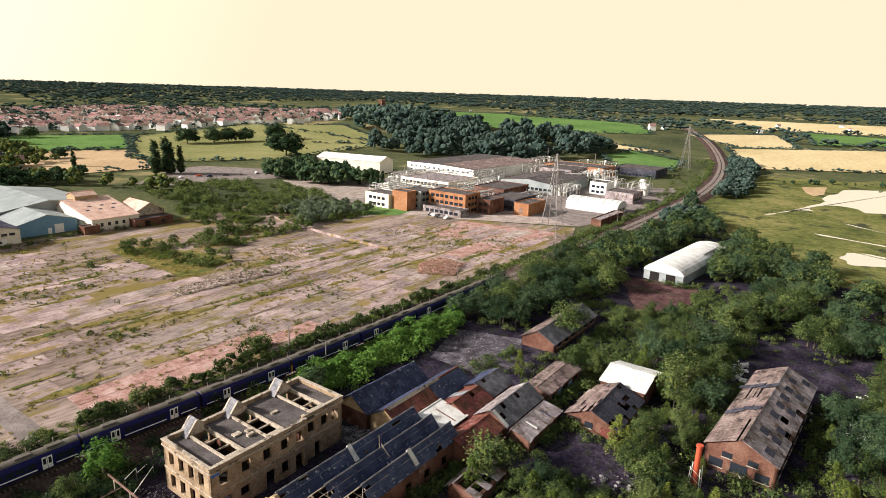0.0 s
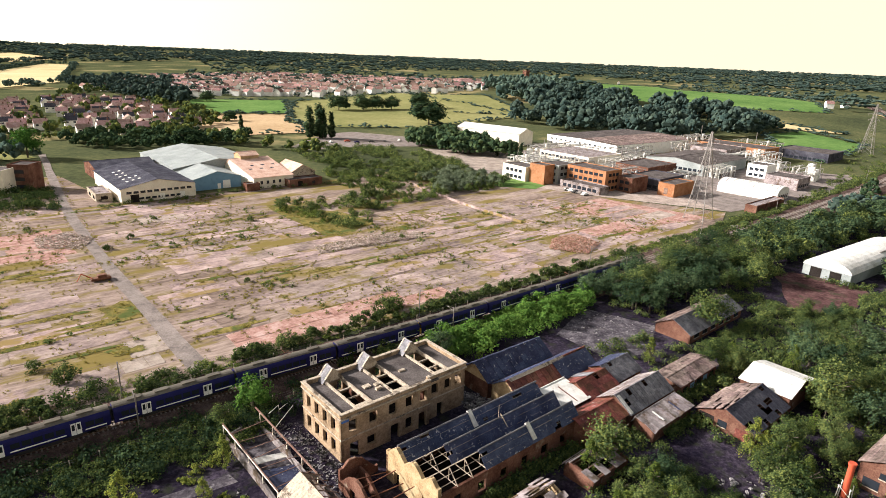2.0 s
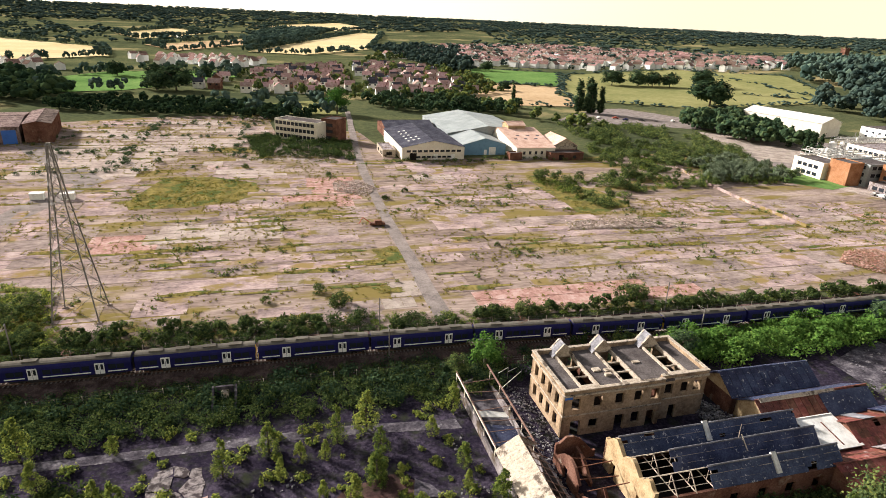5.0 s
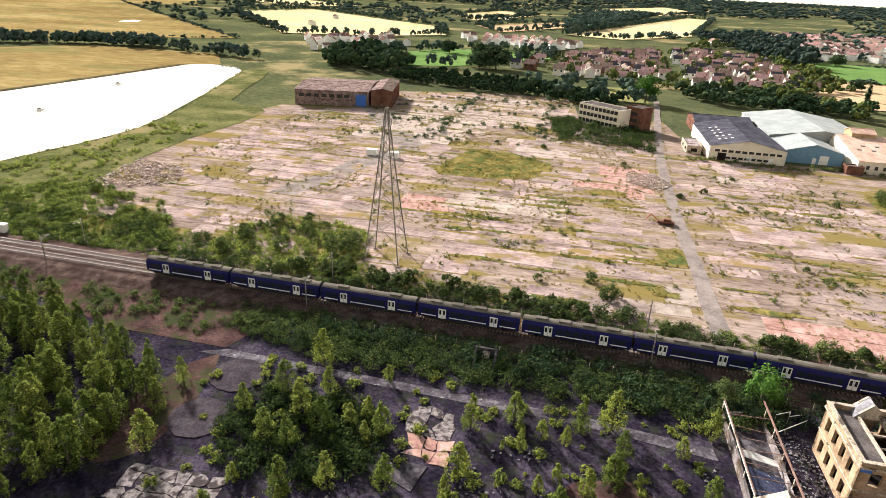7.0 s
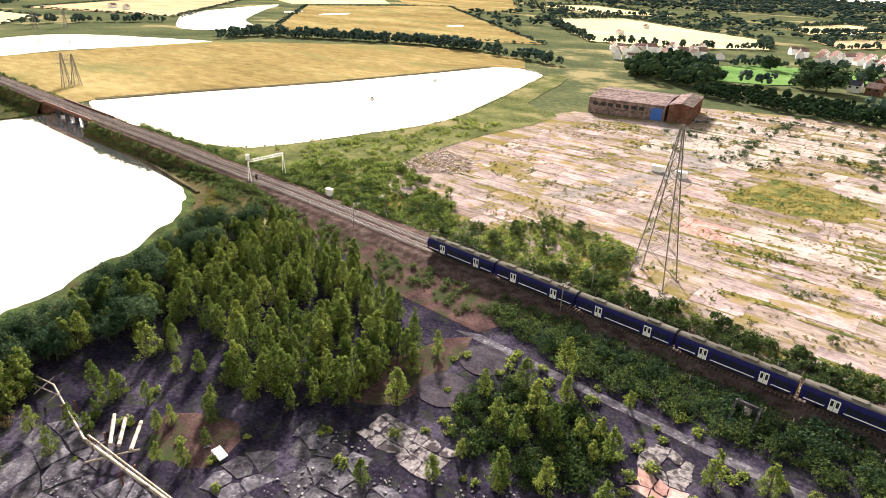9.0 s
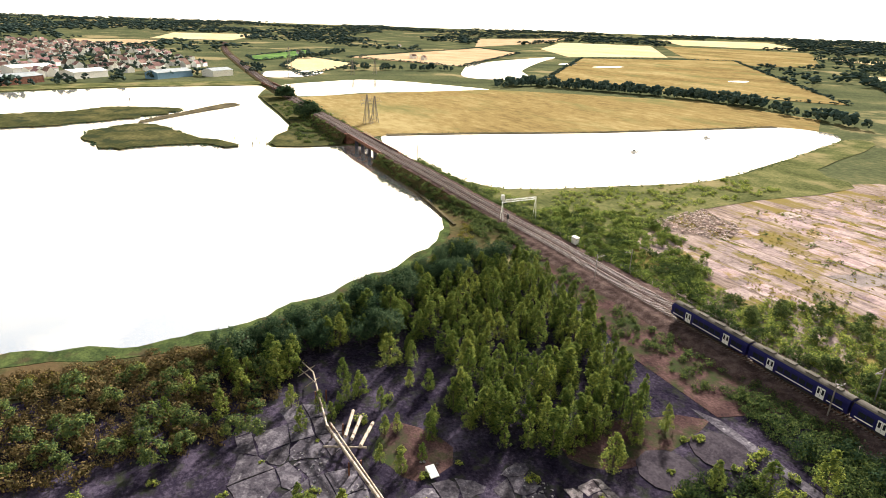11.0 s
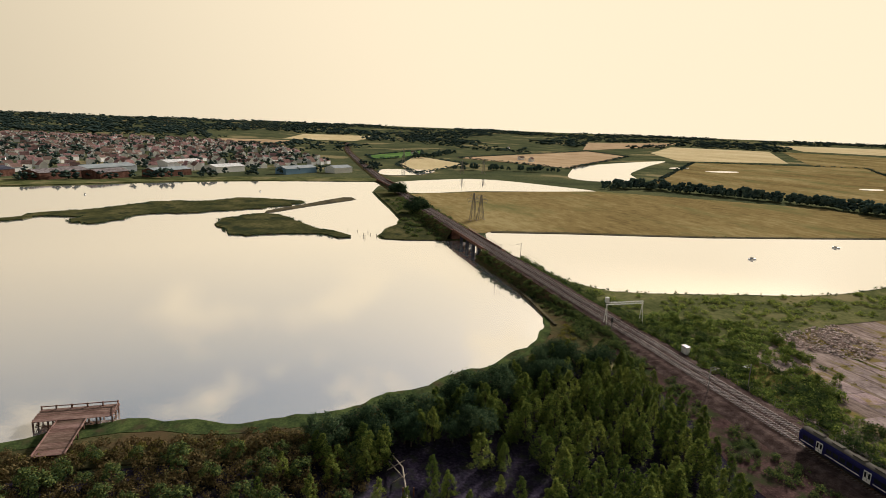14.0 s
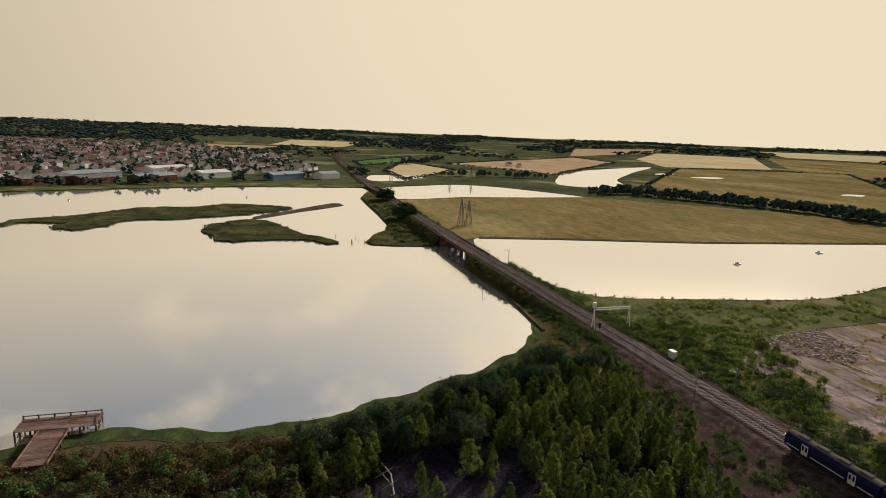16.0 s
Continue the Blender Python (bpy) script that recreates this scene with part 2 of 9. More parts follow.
M["mud"] = surface("wet_tidal_mud", [(0.34, 0.30, 0.25), (0.46, 0.42, 0.36)], scale=0.05, fine=0.6, rough=0.25, bump=0.1, spec=0.6)
M["shore_turf"] = surface("rough_shore_turf", [(0.022, 0.024, 0.012), (0.055, 0.052, 0.022), (0.11, 0.088, 0.04)], scale=0.08, fine=1.0, bump=0.5, stain=(0.085, 0.06, 0.03), stain_scale=0.1, stain_at=(0.5, 0.62))
M["bank"] = surface("muddy_bank", [(0.04, 0.035, 0.022), (0.09, 0.075, 0.045), (0.14, 0.115, 0.06)], scale=0.1, fine=1.2, bump=0.4)

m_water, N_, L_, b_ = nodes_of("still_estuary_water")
# cream of the reflected sky put into the base colour, metallic to strengthen it
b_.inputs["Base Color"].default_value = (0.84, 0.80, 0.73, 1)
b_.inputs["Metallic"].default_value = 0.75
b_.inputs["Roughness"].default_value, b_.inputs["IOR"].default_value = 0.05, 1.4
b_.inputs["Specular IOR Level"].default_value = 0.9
_n = noise_of(N_, L_, N_.new("ShaderNodeNewGeometry").outputs["Position"], 0.25, 5.0)
_bp = N_.new("ShaderNodeBump")
_bp.inputs["Strength"].default_value, _bp.inputs["Distance"].default_value = 0.05, 0.25
L_.new(_n, _bp.inputs["Height"])
L_.new(_bp.outputs[0], b_.inputs["Normal"])
M["water"] = m_water

M["shore_green"] = surface("saltmarsh_turf", [(0.022, 0.032, 0.014), (0.045, 0.062, 0.022), (0.085, 0.105, 0.034)], scale=0.25, fine=1.8, bump=0.7, stain=(0.060, 0.048, 0.026), stain_scale=0.2, stain_at=(0.52, 0.66))
M["leaf_birch"] = leafy("birch_leaves", [(0.044, 0.072, 0.026), (0.095, 0.136, 0.034), (0.170, 0.212, 0.046), (0.27, 0.30, 0.062)], 0.45, 0.35)
M["leaf_dark"] = leafy("dark_broadleaf", [(0.022, 0.042, 0.024), (0.040, 0.068, 0.034), (0.075, 0.108, 0.046)], 0.2)
M["leaf_mid"] = leafy("broadleaf", [(0.028, 0.050, 0.022), (0.062, 0.092, 0.032), (0.140, 0.168, 0.046)], 0.33, 0.45)
M["leaf_bright"] = leafy("lush_leaves", [(0.045, 0.105, 0.024), (0.085, 0.175, 0.034), (0.14, 0.24, 0.050)])
M["leaf_silver"] = leafy("willow_leaves", [(0.06, 0.08, 0.05), (0.12, 0.15, 0.09), (0.20, 0.24, 0.15)], 0.2)
# blue-grey of distant haze put into the leaf colour
M["leaf_far_haze"] = leafy("hazed_far_wood_leaves", [(0.028, 0.048, 0.042), (0.046, 0.070, 0.058), (0.072, 0.100, 0.074)], 0.1)
M["weed"] = leafy("yellowing_weeds", [(0.125, 0.120, 0.030), (0.225, 0.192, 0.044), (0.34, 0.275, 0.068)], 0.3)
M["bramble"] = leafy("russet_brambles", [(0.05, 0.045, 0.02), (0.11, 0.085, 0.035), (0.17, 0.12, 0.05)], 0.2)
M["meadow"] = surface("yellow_weed_meadow", [(0.075, 0.066, 0.026), (0.155, 0.125, 0.040), (0.25, 0.195, 0.070)], scale=0.22, fine=1.4, bump=0.6, stain=(0.075, 0.092, 0.030), stain_scale=0.16, stain_at=(0.5, 0.58))
M["bark"] = surface("tree_bark", [(0.05, 0.04, 0.03), (0.12, 0.10, 0.08)], scale=1.5, fine=8.0, place="object", bump=0.4)
M["stone"] = surface("sooty_stone_wall", [(0.16, 0.110, 0.070), (0.29, 0.205, 0.130), (0.40, 0.295, 0.195)], scale=0.35, fine=2.5, bump=0.3, stain=(0.13, 0.095, 0.065), stain_scale=0.3, stain_at=(0.55, 0.66))
M["stone_trim"] = surface("pale_stone_trim", [(0.22, 0.175, 0.13), (0.40, 0.335, 0.26), (0.52, 0.45, 0.36)], scale=0.5, fine=3.0, bump=0.2, stain=(0.10, 0.078, 0.06), stain_scale=0.5, stain_at=(0.52, 0.62))
M["flat_roof"] = surface("grey_felt_roof", [(0.052, 0.043, 0.041), (0.090, 0.077, 0.072), (0.145, 0.126, 0.117)], scale=0.3, fine=3.0, bump=0.2)
M["brick"] = surface("old_red_brick", [(0.062, 0.030, 0.022), (0.125, 0.060, 0.042), (0.195, 0.108, 0.078)], scale=0.3, fine=4.0, bump=0.3, stain=(0.24, 0.19, 0.145), stain_scale=0.35, stain_at=(0.60, 0.70))
M["brick_orange"] = surface("orange_brick", [(0.20, 0.085, 0.042), (0.30, 0.140, 0.070), (0.36, 0.19, 0.105)], scale=0.3, fine=3.0, bump=0.15)
M["brick_pale"] = surface("yellowed_brick", [(0.22, 0.145, 0.08), (0.36, 0.26, 0.145), (0.46, 0.355, 0.215)], scale=0.5, fine=3.0, bump=0.3)
M["slate"] = surface("dark_slate_roof", [(0.014, 0.017, 0.042), (0.030, 0.036, 0.074), (0.066, 0.074, 0.122)], scale=0.4, fine=4.0, rough=0.75, bump=0.35, vary=0.22, stain=(0.30, 0.29, 0.28), stain_scale=1.7, stain_at=(0.615, 0.64))
M["slate_grey"] = surface("grey_slate_roof", [(0.06, 0.058, 0.065), (0.13, 0.125, 0.135), (0.24, 0.23, 0.235)], scale=0.5, fine=2.5, rough=0.7, bump=0.3, vary=0.2)
M["rust"] = surface("rusted_corrugated_iron", [(0.052, 0.017, 0.013), (0.13, 0.040, 0.026), (0.215, 0.085, 0.060)], scale=0.35, fine=2.0, rough=0.75, bump=0.25, stain=(0.26, 0.23, 0.22), stain_scale=0.25, stain_at=(0.60, 0.68), vary=0.25)
M["dull_roof"] = surface("dull_brown_roof", [(0.09, 0.065, 0.06), (0.17, 0.125, 0.11), (0.28, 0.22, 0.19)], scale=0.3, fine=1.8, bump=0.35, vary=0.22, stain=(0.06, 0.045, 0.04), stain_scale=0.5, stain_at=(0.52, 0.62))
M["asbestos"] = surface("lichened_cement_sheet", [(0.12, 0.10, 0.10), (0.24, 0.205, 0.20), (0.38, 0.33, 0.32)], scale=0.35, fine=2.0, bump=0.35, stain=(0.10, 0.07, 0.05), stain_scale=0.4, stain_at=(0.50, 0.62), vary=0.22)
M["white_sheet"] = surface("white_roof_sheet", [(0.40, 0.38, 0.34), (0.58, 0.56, 0.51), (0.70, 0.68, 0.63)], scale=0.3, fine=2.0, bump=0.1, rough=0.7, stain=(0.42, 0.38, 0.32), stain_scale=0.2, stain_at=(0.62, 0.75))
M["cream"] = surface("cream_render", [(0.60, 0.53, 0.42), (0.74, 0.68, 0.56)], scale=0.4, fine=3.0, bump=0.08)
M["white"] = paint("white_paint", (0.78, 0.76, 0.70))
M["grey_sheet"] = surface("pale_grey_sheeting", [(0.17, 0.19, 0.185), (0.24, 0.26, 0.25), (0.30, 0.32, 0.31)], scale=0.15, fine=1.5, bump=0.1, rough=0.6)
M["blue_sheet"] = paint("faded_blue_cladding", (0.13, 0.25, 0.36))
M["pink_roof"] = surface("pink_tile_roof", [(0.40, 0.24, 0.18), (0.54, 0.36, 0.28), (0.62, 0.46, 0.37)], scale=0.3, fine=2.0, bump=0.15)
M["dark_roof"] = surface("dark_grey_roof", [(0.032, 0.032, 0.042), (0.058, 0.057, 0.070), (0.10, 0.097, 0.11)], scale=0.2, fine=2.0, bump=0.15)
# near-black colour standing in for the shade of unlit interiors
M["interior_shade"] = surface("painted_interior_shade", [(0.012, 0.010, 0.009), (0.03, 0.025, 0.022)], scale=0.5, fine=3.0, bump=0.2)
M["timber"] = surface("weathered_timber", [(0.085, 0.05, 0.038), (0.16, 0.10, 0.078), (0.24, 0.165, 0.13)], scale=0.6, fine=4.0, bump=0.3, stretch=(1, 0.2, 1), place="object", vary=0.2)
M["steel"] = surface("grey_painted_steel", [(0.16, 0.14, 0.125), (0.26, 0.24, 0.22)], scale=0.5, fine=4.0, rough=0.55, metal=0.4, bump=0.05, place="object")
M["rust_steel"] = surface("rusty_steel", [(0.10, 0.04, 0.025), (0.22, 0.10, 0.06)], scale=0.5, fine=4.0, rough=0.7, metal=0.3, bump=0.2, place="object")
M["navy"] = surface("navy_train_paint", [(0.008, 0.008, 0.058), (0.013, 0.013, 0.085)], scale=0.6, fine=6.0, rough=0.55, bump=0.05, place="object", spec=0.12)
M["train_white"] = paint("white_train_paint", (0.75, 0.74, 0.72), rough=0.4)
M["train_roof"] = surface("dusty_train_roof", [(0.085, 0.075, 0.062), (0.15, 0.135, 0.11)], scale=0.4, fine=4.0, bump=0.1, place="object")
M["yellow"] = paint("yellow_warning_panel", (0.72, 0.47, 0.03), rough=0.4)
M["black"] = paint("black_underframe", (0.018, 0.016, 0.015), rough=0.7)
M["red"] = paint("faded_red_paint", (0.42, 0.07, 0.03))
M["blue"] = paint("blue_paint", (0.03, 0.12, 0.42))
mg, Ng, Lg, bg_ = nodes_of("dark_window_glass")
bg_.inputs["Base Color"].default_value, bg_.inputs["Roughness"].default_value = (0.02, 0.024, 0.03, 1), 0.08
M["glass"] = mg
M["roof_tile"] = surface("brown_red_roof_tiles", [(0.26, 0.155, 0.13), (0.37, 0.24, 0.21), (0.45, 0.33, 0.30)], scale=0.4, fine=3.0, bump=0.15, vary=0.4)
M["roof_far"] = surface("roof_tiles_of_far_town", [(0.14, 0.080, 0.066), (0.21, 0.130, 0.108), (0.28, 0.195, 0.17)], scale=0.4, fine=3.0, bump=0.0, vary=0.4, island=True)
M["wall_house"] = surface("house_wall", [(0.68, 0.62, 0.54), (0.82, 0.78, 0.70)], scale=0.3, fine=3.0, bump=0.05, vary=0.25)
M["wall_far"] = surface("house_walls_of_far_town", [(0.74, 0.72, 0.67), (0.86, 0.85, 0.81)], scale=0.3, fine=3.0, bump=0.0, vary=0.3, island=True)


# ---- mesh helpers ----
def box(bm, x0, x1, y0, y1, z0, z1, mi=0):
    v = [bm.verts.new(c) for c in ((x0, y0, z0), (x1, y0, z0), (x1, y1, z0), (x0, y1, z0), (x0, y0, z1), (x1, y0, z1), (x1, y1, z1), (x0, y1, z1))]
    for f in ((0, 3, 2, 1), (4, 5, 6, 7), (0, 1, 5, 4), (1, 2, 6, 5), (2, 3, 7, 6), (3, 0, 4, 7)):
        bm.faces.new([v[i] for i in f]).material_index = mi
    return v


def prism(bm, pts, z0, z1):
    """A solid over a plan outline."""
    if sum(a[0] * b[1] - b[0] * a[1] for a, b in zip(pts, pts[1:] + pts[:1])) < 0:
        pts = pts[::-1]
    lo, hi = [bm.verts.new((x, y, z0)) for x, y in pts], [bm.verts.new((x, y, z1)) for x, y in pts]
    bm.faces.new(hi)
    bm.faces.new(lo[::-1])
    for i in range(len(pts)):
        j = (i + 1) % len(pts)
        bm.faces.new((lo[i], lo[j], hi[j], hi[i]))


def beam(bm, a, b, w=0.1, sides=4):
    """A straight bar from a to b."""
    a, b = Vector(a), Vector(b)
    q = (b - a).to_track_quat("Z", "Y")
    ring = [q @ Vector((w / 2 * math.cos(2 * math.pi * (k + 0.5) / sides), w / 2 * math.sin(2 * math.pi * (k + 0.5) / sides), 0)) for k in range(sides)]
    va, vb = [bm.verts.new(a + r) for r in ring], [bm.verts.new(b + r) for r in ring]
    for k in range(sides):
        j = (k + 1) % sides
        bm.faces.new((va[k], va[j], vb[j], vb[k]))
    bm.faces.new(va[::-1])
    bm.faces.new(vb)


def lathe(bm, profile, sides=16, cx=0.0, cy=0.0):
    """A round body from (radius, height) pairs."""
    rings = [[bm.verts.new((cx + r * math.cos(2 * math.pi * k / sides), cy + r * math.sin(2 * math.pi * k / sides), z)) for k in range(sides)] for r, z in profile]
    for a, b in zip(rings, rings[1:]):
        for k in range(sides):
            j = (k + 1) % sides
            bm.faces.new((a[k], a[j], b[j], b[k]))
    bm.faces.new(rings[0][::-1])
    bm.faces.new(rings[-1])


def sheet(bm, quad, t=0.12):
    """A flat slab of thickness t over four corners."""
    q = [Vector(p) for p in quad]
    n = (q[1] - q[0]).cross(q[3] - q[0]).normalized()
    if n.z < 0:
        q, n = q[::-1], -n
    hi, lo = [bm.verts.new(p) for p in q], [bm.verts.new(p - n * t) for p in q]
    bm.faces.new(hi)
    bm.faces.new(lo[::-1])
    for i in range(4):
        j = (i + 1) % 4
        bm.faces.new((lo[i], lo[j], hi[j], hi[i]))


def mesh_of(name, bm, *materials):
    me = bpy.data.meshes.new(name)
    bm.to_mesh(me)
    bm.free()
    for m in materials:
        me.materials.append(m)
    return me


def part(name, bm, material, parent, label=""):
    ob = new(name, mesh_of(name, bm, material))
    ob.parent = parent
    return tagged(ob, label) if label else ob


def shared_part(name, mesh, parent, m=None):
    ob = new(name, mesh)
    ob.parent = parent
    if m is not None:
        ob.matrix_basis = m
    return ob


def thing(name, label, category, at, turn=0.0, group="", kind=""):
    """An empty at the base of a thing; its plan axes follow the railway unless turned."""
    ob = new(name)
    ob.empty_display_size = 0.5
    ob.matrix_basis = pose(*at, 0, 0, ANG + turn)
    return tagged(ob, label, category, group, kind)


def solid(name, bm, material, label, category, at=(0, 0, 0), turn=0.0, group="", kind=""):
    ob = new(name, mesh_of(name, bm, material))
    ob.matrix_basis = pose(*at, 0, 0, ANG + turn)
    return tagged(ob, label, category, group, kind)


def setting(name, bm, material, label, kind="structure", category=""):
    return tagged(new(name, mesh_of(name, bm, material)), label, category or name.split("_")[-1], "", kind)


# ---- ground, water, fields ----
def ground_sheet():
    radii = [0.0] + [20 * 1.13 ** k for k in range(46)]
    radii = [r for r in radii if r < 4800] + [4850]
    n = 120
    verts, faces = [(0, 0, -0.1)], []
    for r in radii[1:]:
        for k in range(n):
            a = 2 * math.pi * k / n
            x, y = r * math.cos(a), r * math.sin(a)
            verts.append((x, y, land(x, y) - 0.1))
    for k in range(n):
        faces.append((0, 1 + k, 1 + (k + 1) % n))
    for i in range(len(radii) - 2):
        for k in range(n):
            j = (k + 1) % n
            faces.append((1 + i * n + k, 1 + (i + 1) * n + k, 1 + (i + 1) * n + j, 1 + i * n + j))
    me = bpy.data.meshes.new("ground")
    me.from_pydata(verts, [], faces)
    me.materials.append(M["country"])
    me.shade_smooth()
    return tagged(new("ground", me), "meadows and farmland rising gently to the horizon", "ground", "", "structure")


ground_sheet()


def patch(name, pts, material, label, lift=0.05, cell=0.0, local=True, rounded=0, rough_edge=0.0, category="", skirt=0.0):
    """A sheet of ground inside an outline, laid on the land."""
    rnd = random.Random(len(name) * 7 + int(abs(pts[0][0]) * 13))
    if rounded:
        pts = curve(pts, rounded, True)
    if rough_edge:
        pts = [(x + rnd.uniform(-1, 1) * rough_edge, y + rnd.uniform(-1, 1) * rough_edge) for x, y in pts]
    if local:
        pts = [P(x, y).to_2d() for x, y in pts]
    bm = bmesh.new()
    f = bm.faces.new([bm.verts.new((x, y, 0)) for x, y in pts])
    f.normal_update()
    if f.normal.z < 0:
        f.normal_flip()
    if cell:
        xs, ys = [p[0] for p in pts], [p[1] for p in pts]
        for axis, lo, hi in ((0, min(xs), max(xs)), (1, min(ys), max(ys))):
            q = lo + cell
            while q < hi:
                co, no = [0, 0, 0], [0, 0, 0]
                co[axis], no[axis] = q, 1
                bmesh.ops.bisect_plane(bm, geom=bm.verts[:] + bm.edges[:] + bm.faces[:], plane_co=co, plane_no=no)
                q += cell
    bmesh.ops.triangulate(bm, faces=bm.faces[:])
    for v in bm.verts:
        v.co.z = (land(v.co.x, v.co.y) if cell else 0.0) + lift
    if skirt:
        rim = [e for e in bm.edges if e.is_boundary]
        made = bmesh.ops.extrude_edge_only(bm, edges=rim)["geom"]
        for v in made:
            if isinstance(v, bmesh.types.BMVert):
                v.co.z -= skirt
    return setting(name, bm, material, label, category=category)


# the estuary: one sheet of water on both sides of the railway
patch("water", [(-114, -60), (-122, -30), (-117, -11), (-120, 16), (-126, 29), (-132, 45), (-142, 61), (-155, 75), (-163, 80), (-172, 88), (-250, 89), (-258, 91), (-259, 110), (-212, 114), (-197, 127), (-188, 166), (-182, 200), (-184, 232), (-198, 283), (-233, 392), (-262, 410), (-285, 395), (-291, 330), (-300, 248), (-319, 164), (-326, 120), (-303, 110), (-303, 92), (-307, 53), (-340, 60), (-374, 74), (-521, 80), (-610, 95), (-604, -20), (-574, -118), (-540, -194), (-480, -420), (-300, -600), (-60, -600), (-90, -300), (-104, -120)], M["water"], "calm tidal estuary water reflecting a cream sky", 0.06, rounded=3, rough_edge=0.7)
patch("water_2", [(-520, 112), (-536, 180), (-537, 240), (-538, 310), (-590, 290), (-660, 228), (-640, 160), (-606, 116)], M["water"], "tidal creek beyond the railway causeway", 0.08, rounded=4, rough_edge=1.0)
patch("water_3", [(-685, -343), (-790, -400), (-935, -455), (-1120, -460), (-1291, -436), (-1090, -395), (-910, -352), (-840, -330), (-760, -290), (-697, -287)], M["water"], "bend of a river in far meadows", 0.35, cell=80, local=False, rounded=4)
patch("water_4", [(-1050, -345), (-1085, -352), (-1112, -334), (-1076, -326)], M["water"], "small pool in far meadows", 0.4, cell=80, local=False, rounded=5)
patch("water_5", [(-1030, -282), (-1075, -272), (-1092, -244), (-1048, -248)], M["water"], "small pool in far meadows", 0.4, cell=80, local=False, rounded=5)
patch("water_9", [(-900, -62), (-925, -58), (-935, -40), (-908, -42)], M["water"], "small pool in far meadows", 0.45, cell=80, local=False, rounded=5)
patch("water_6", [(-565, -552), (-612, -514), (-590, -490), (-545, -474), (-505, -486), (-520, -520)], M["water"], "small flooded meadow", 0.55, cell=80, local=False, rounded=4)
# tidal islands, mud round them
ISLE = [(-340, -225), (-377, -150), (-401, -137), (-413, -120), (-421, -108), (-446, -89), (-455, -70), (-458, -44), (-475, -29), (-468, -5), (-458, 18), (-441, 12), (-427, -4), (-415, -23), (-408, -38), (-400, -62), (-397, -79), (-378, -87), (-363, -98), (-368, -110), (-376, -114), (-387, -110), (-388, -133), (-376, -141), (-369, -148), (-332, -225)]
ISLE_2 = [(-373, -34), (-383, -27), (-395, -13), (-391, 0), (-370, 10), (-345, 19), (-321, 35), (-312, 33), (-323, 21), (-326, 0), (-323, -20), (-343, -30)]
patch("island", ISLE, M["isle"], "long low saltmarsh island with a ragged edge", 0.7, rounded=4, rough_edge=3.0, skirt=0.75)
patch("island_2", ISLE_2, M["isle"], "small round saltmarsh island with a ragged edge", 0.7, rounded=4, rough_edge=2.0, skirt=0.75)
patch("island_3", [(-408, -8), (-440, 17), (-483, 51), (-474, 58), (-468, 56), (-436, 24), (-404, -3)], M["bank"], "long low training bank of stone and weed", 0.5, rounded=2, rough_edge=0.8, skirt=0.6)

# marsh and shores
patch("marsh", [(-327, 123), (-320, 166), (-301, 250), (-292, 332), (-286, 398), (-262, 414), (-300, 470), (-420, 470), (-545, 315), (-530, 180), (-512, 108), (-320, 108)], M["marsh_dry"], "dry golden saltmarsh pasture behind a sea wall", 0.12, rounded=0, rough_edge=1.0)
MARSH_EDGE = [(-327, 121), (-320, 166), (-301, 250), (-292, 332), (-286, 398)]
patch("mudflat_4", [(a_ - 1.0, b_) for a_, b_ in MARSH_EDGE] + [(a_ + 3.2, b_ - 1.0) for a_, b_ in MARSH_EDGE[::-1]], M["bank"], "dark muddy bank below the sea wall", 0.3, rough_edge=0.5, skirt=0.3)
patch("marsh_2", [(-303, 92), (-308, 55), (-340, 62), (-374, 76), (-520, 82), (-520, 98), (-310, 99)], M["isle"], "grassy spit beside the railway causeway", 0.5, rounded=3, rough_edge=0.8, skirt=0.5)
patch("shore", [(-212, 112), (-197, 125), (-187, 166), (-181, 200), (-183, 232), (-197, 283), (-232, 394), (-215, 398), (-180, 290), (-150, 270), (-150, 180), (-130, 125), (-140, 110)], M["grass"], "grassy estuary shore with scattered scrub", 0.16, rounded=3, rough_edge=0.8)
patch("shore_2", [(-112, -70), (-120, -30), (-115, -11), (-118, 16), (-124, 29), (-130, 45), (-140, 61), (-153, 75), (-163, 81.5), (-190, 87.5), (-185, 93), (-150, 97), (-135, 80), (-121, 45), (-108, 20), (-104, -10), (-106, -40), (-98, -110), (-85, -300), (-100, -300)], M["shore_turf"], "brown-green reedy shoreline", 0.35, rounded=3, rough_edge=0.6, skirt=0.4)
SHORELINE = curve([(-115, -60), (-122, -30), (-117.5, -11), (-117.5, 5), (-119.5, 14), (-123, 22), (-125.5, 29), (-132, 42), (-139, 56), (-149, 69), (-160, 78), (-172, 84)], 6, False)
patch("turf", [(a_ - 0.6 - 2.2 * noise.noise((a_ / 7, b_ / 7, 1.0)) - 0.8 * noise.noise((a_ / 2, b_ / 2, 4.0)), b_) for a_, b_ in SHORELINE] + [(a_ + 4.4 + 1.2 * noise.noise((a_ / 5, b_ / 5, 2.0)), b_) for a_, b_ in SHORELINE[::-1]], M["shore_green"], "low green saltmarsh turf with a ragged edge", 0.42, skirt=0.5)
patch("shore_3", [(-616, 96), (-610, -25), (-582, -120), (-548, -198), (-490, -420), (-540, -420), (-590, -200), (-625, -115), (-650, -20), (-650, 96)], M["grass"], "far grassy shore below the town", 0.5, rounded=3, rough_edge=1.0, skirt=0.6)

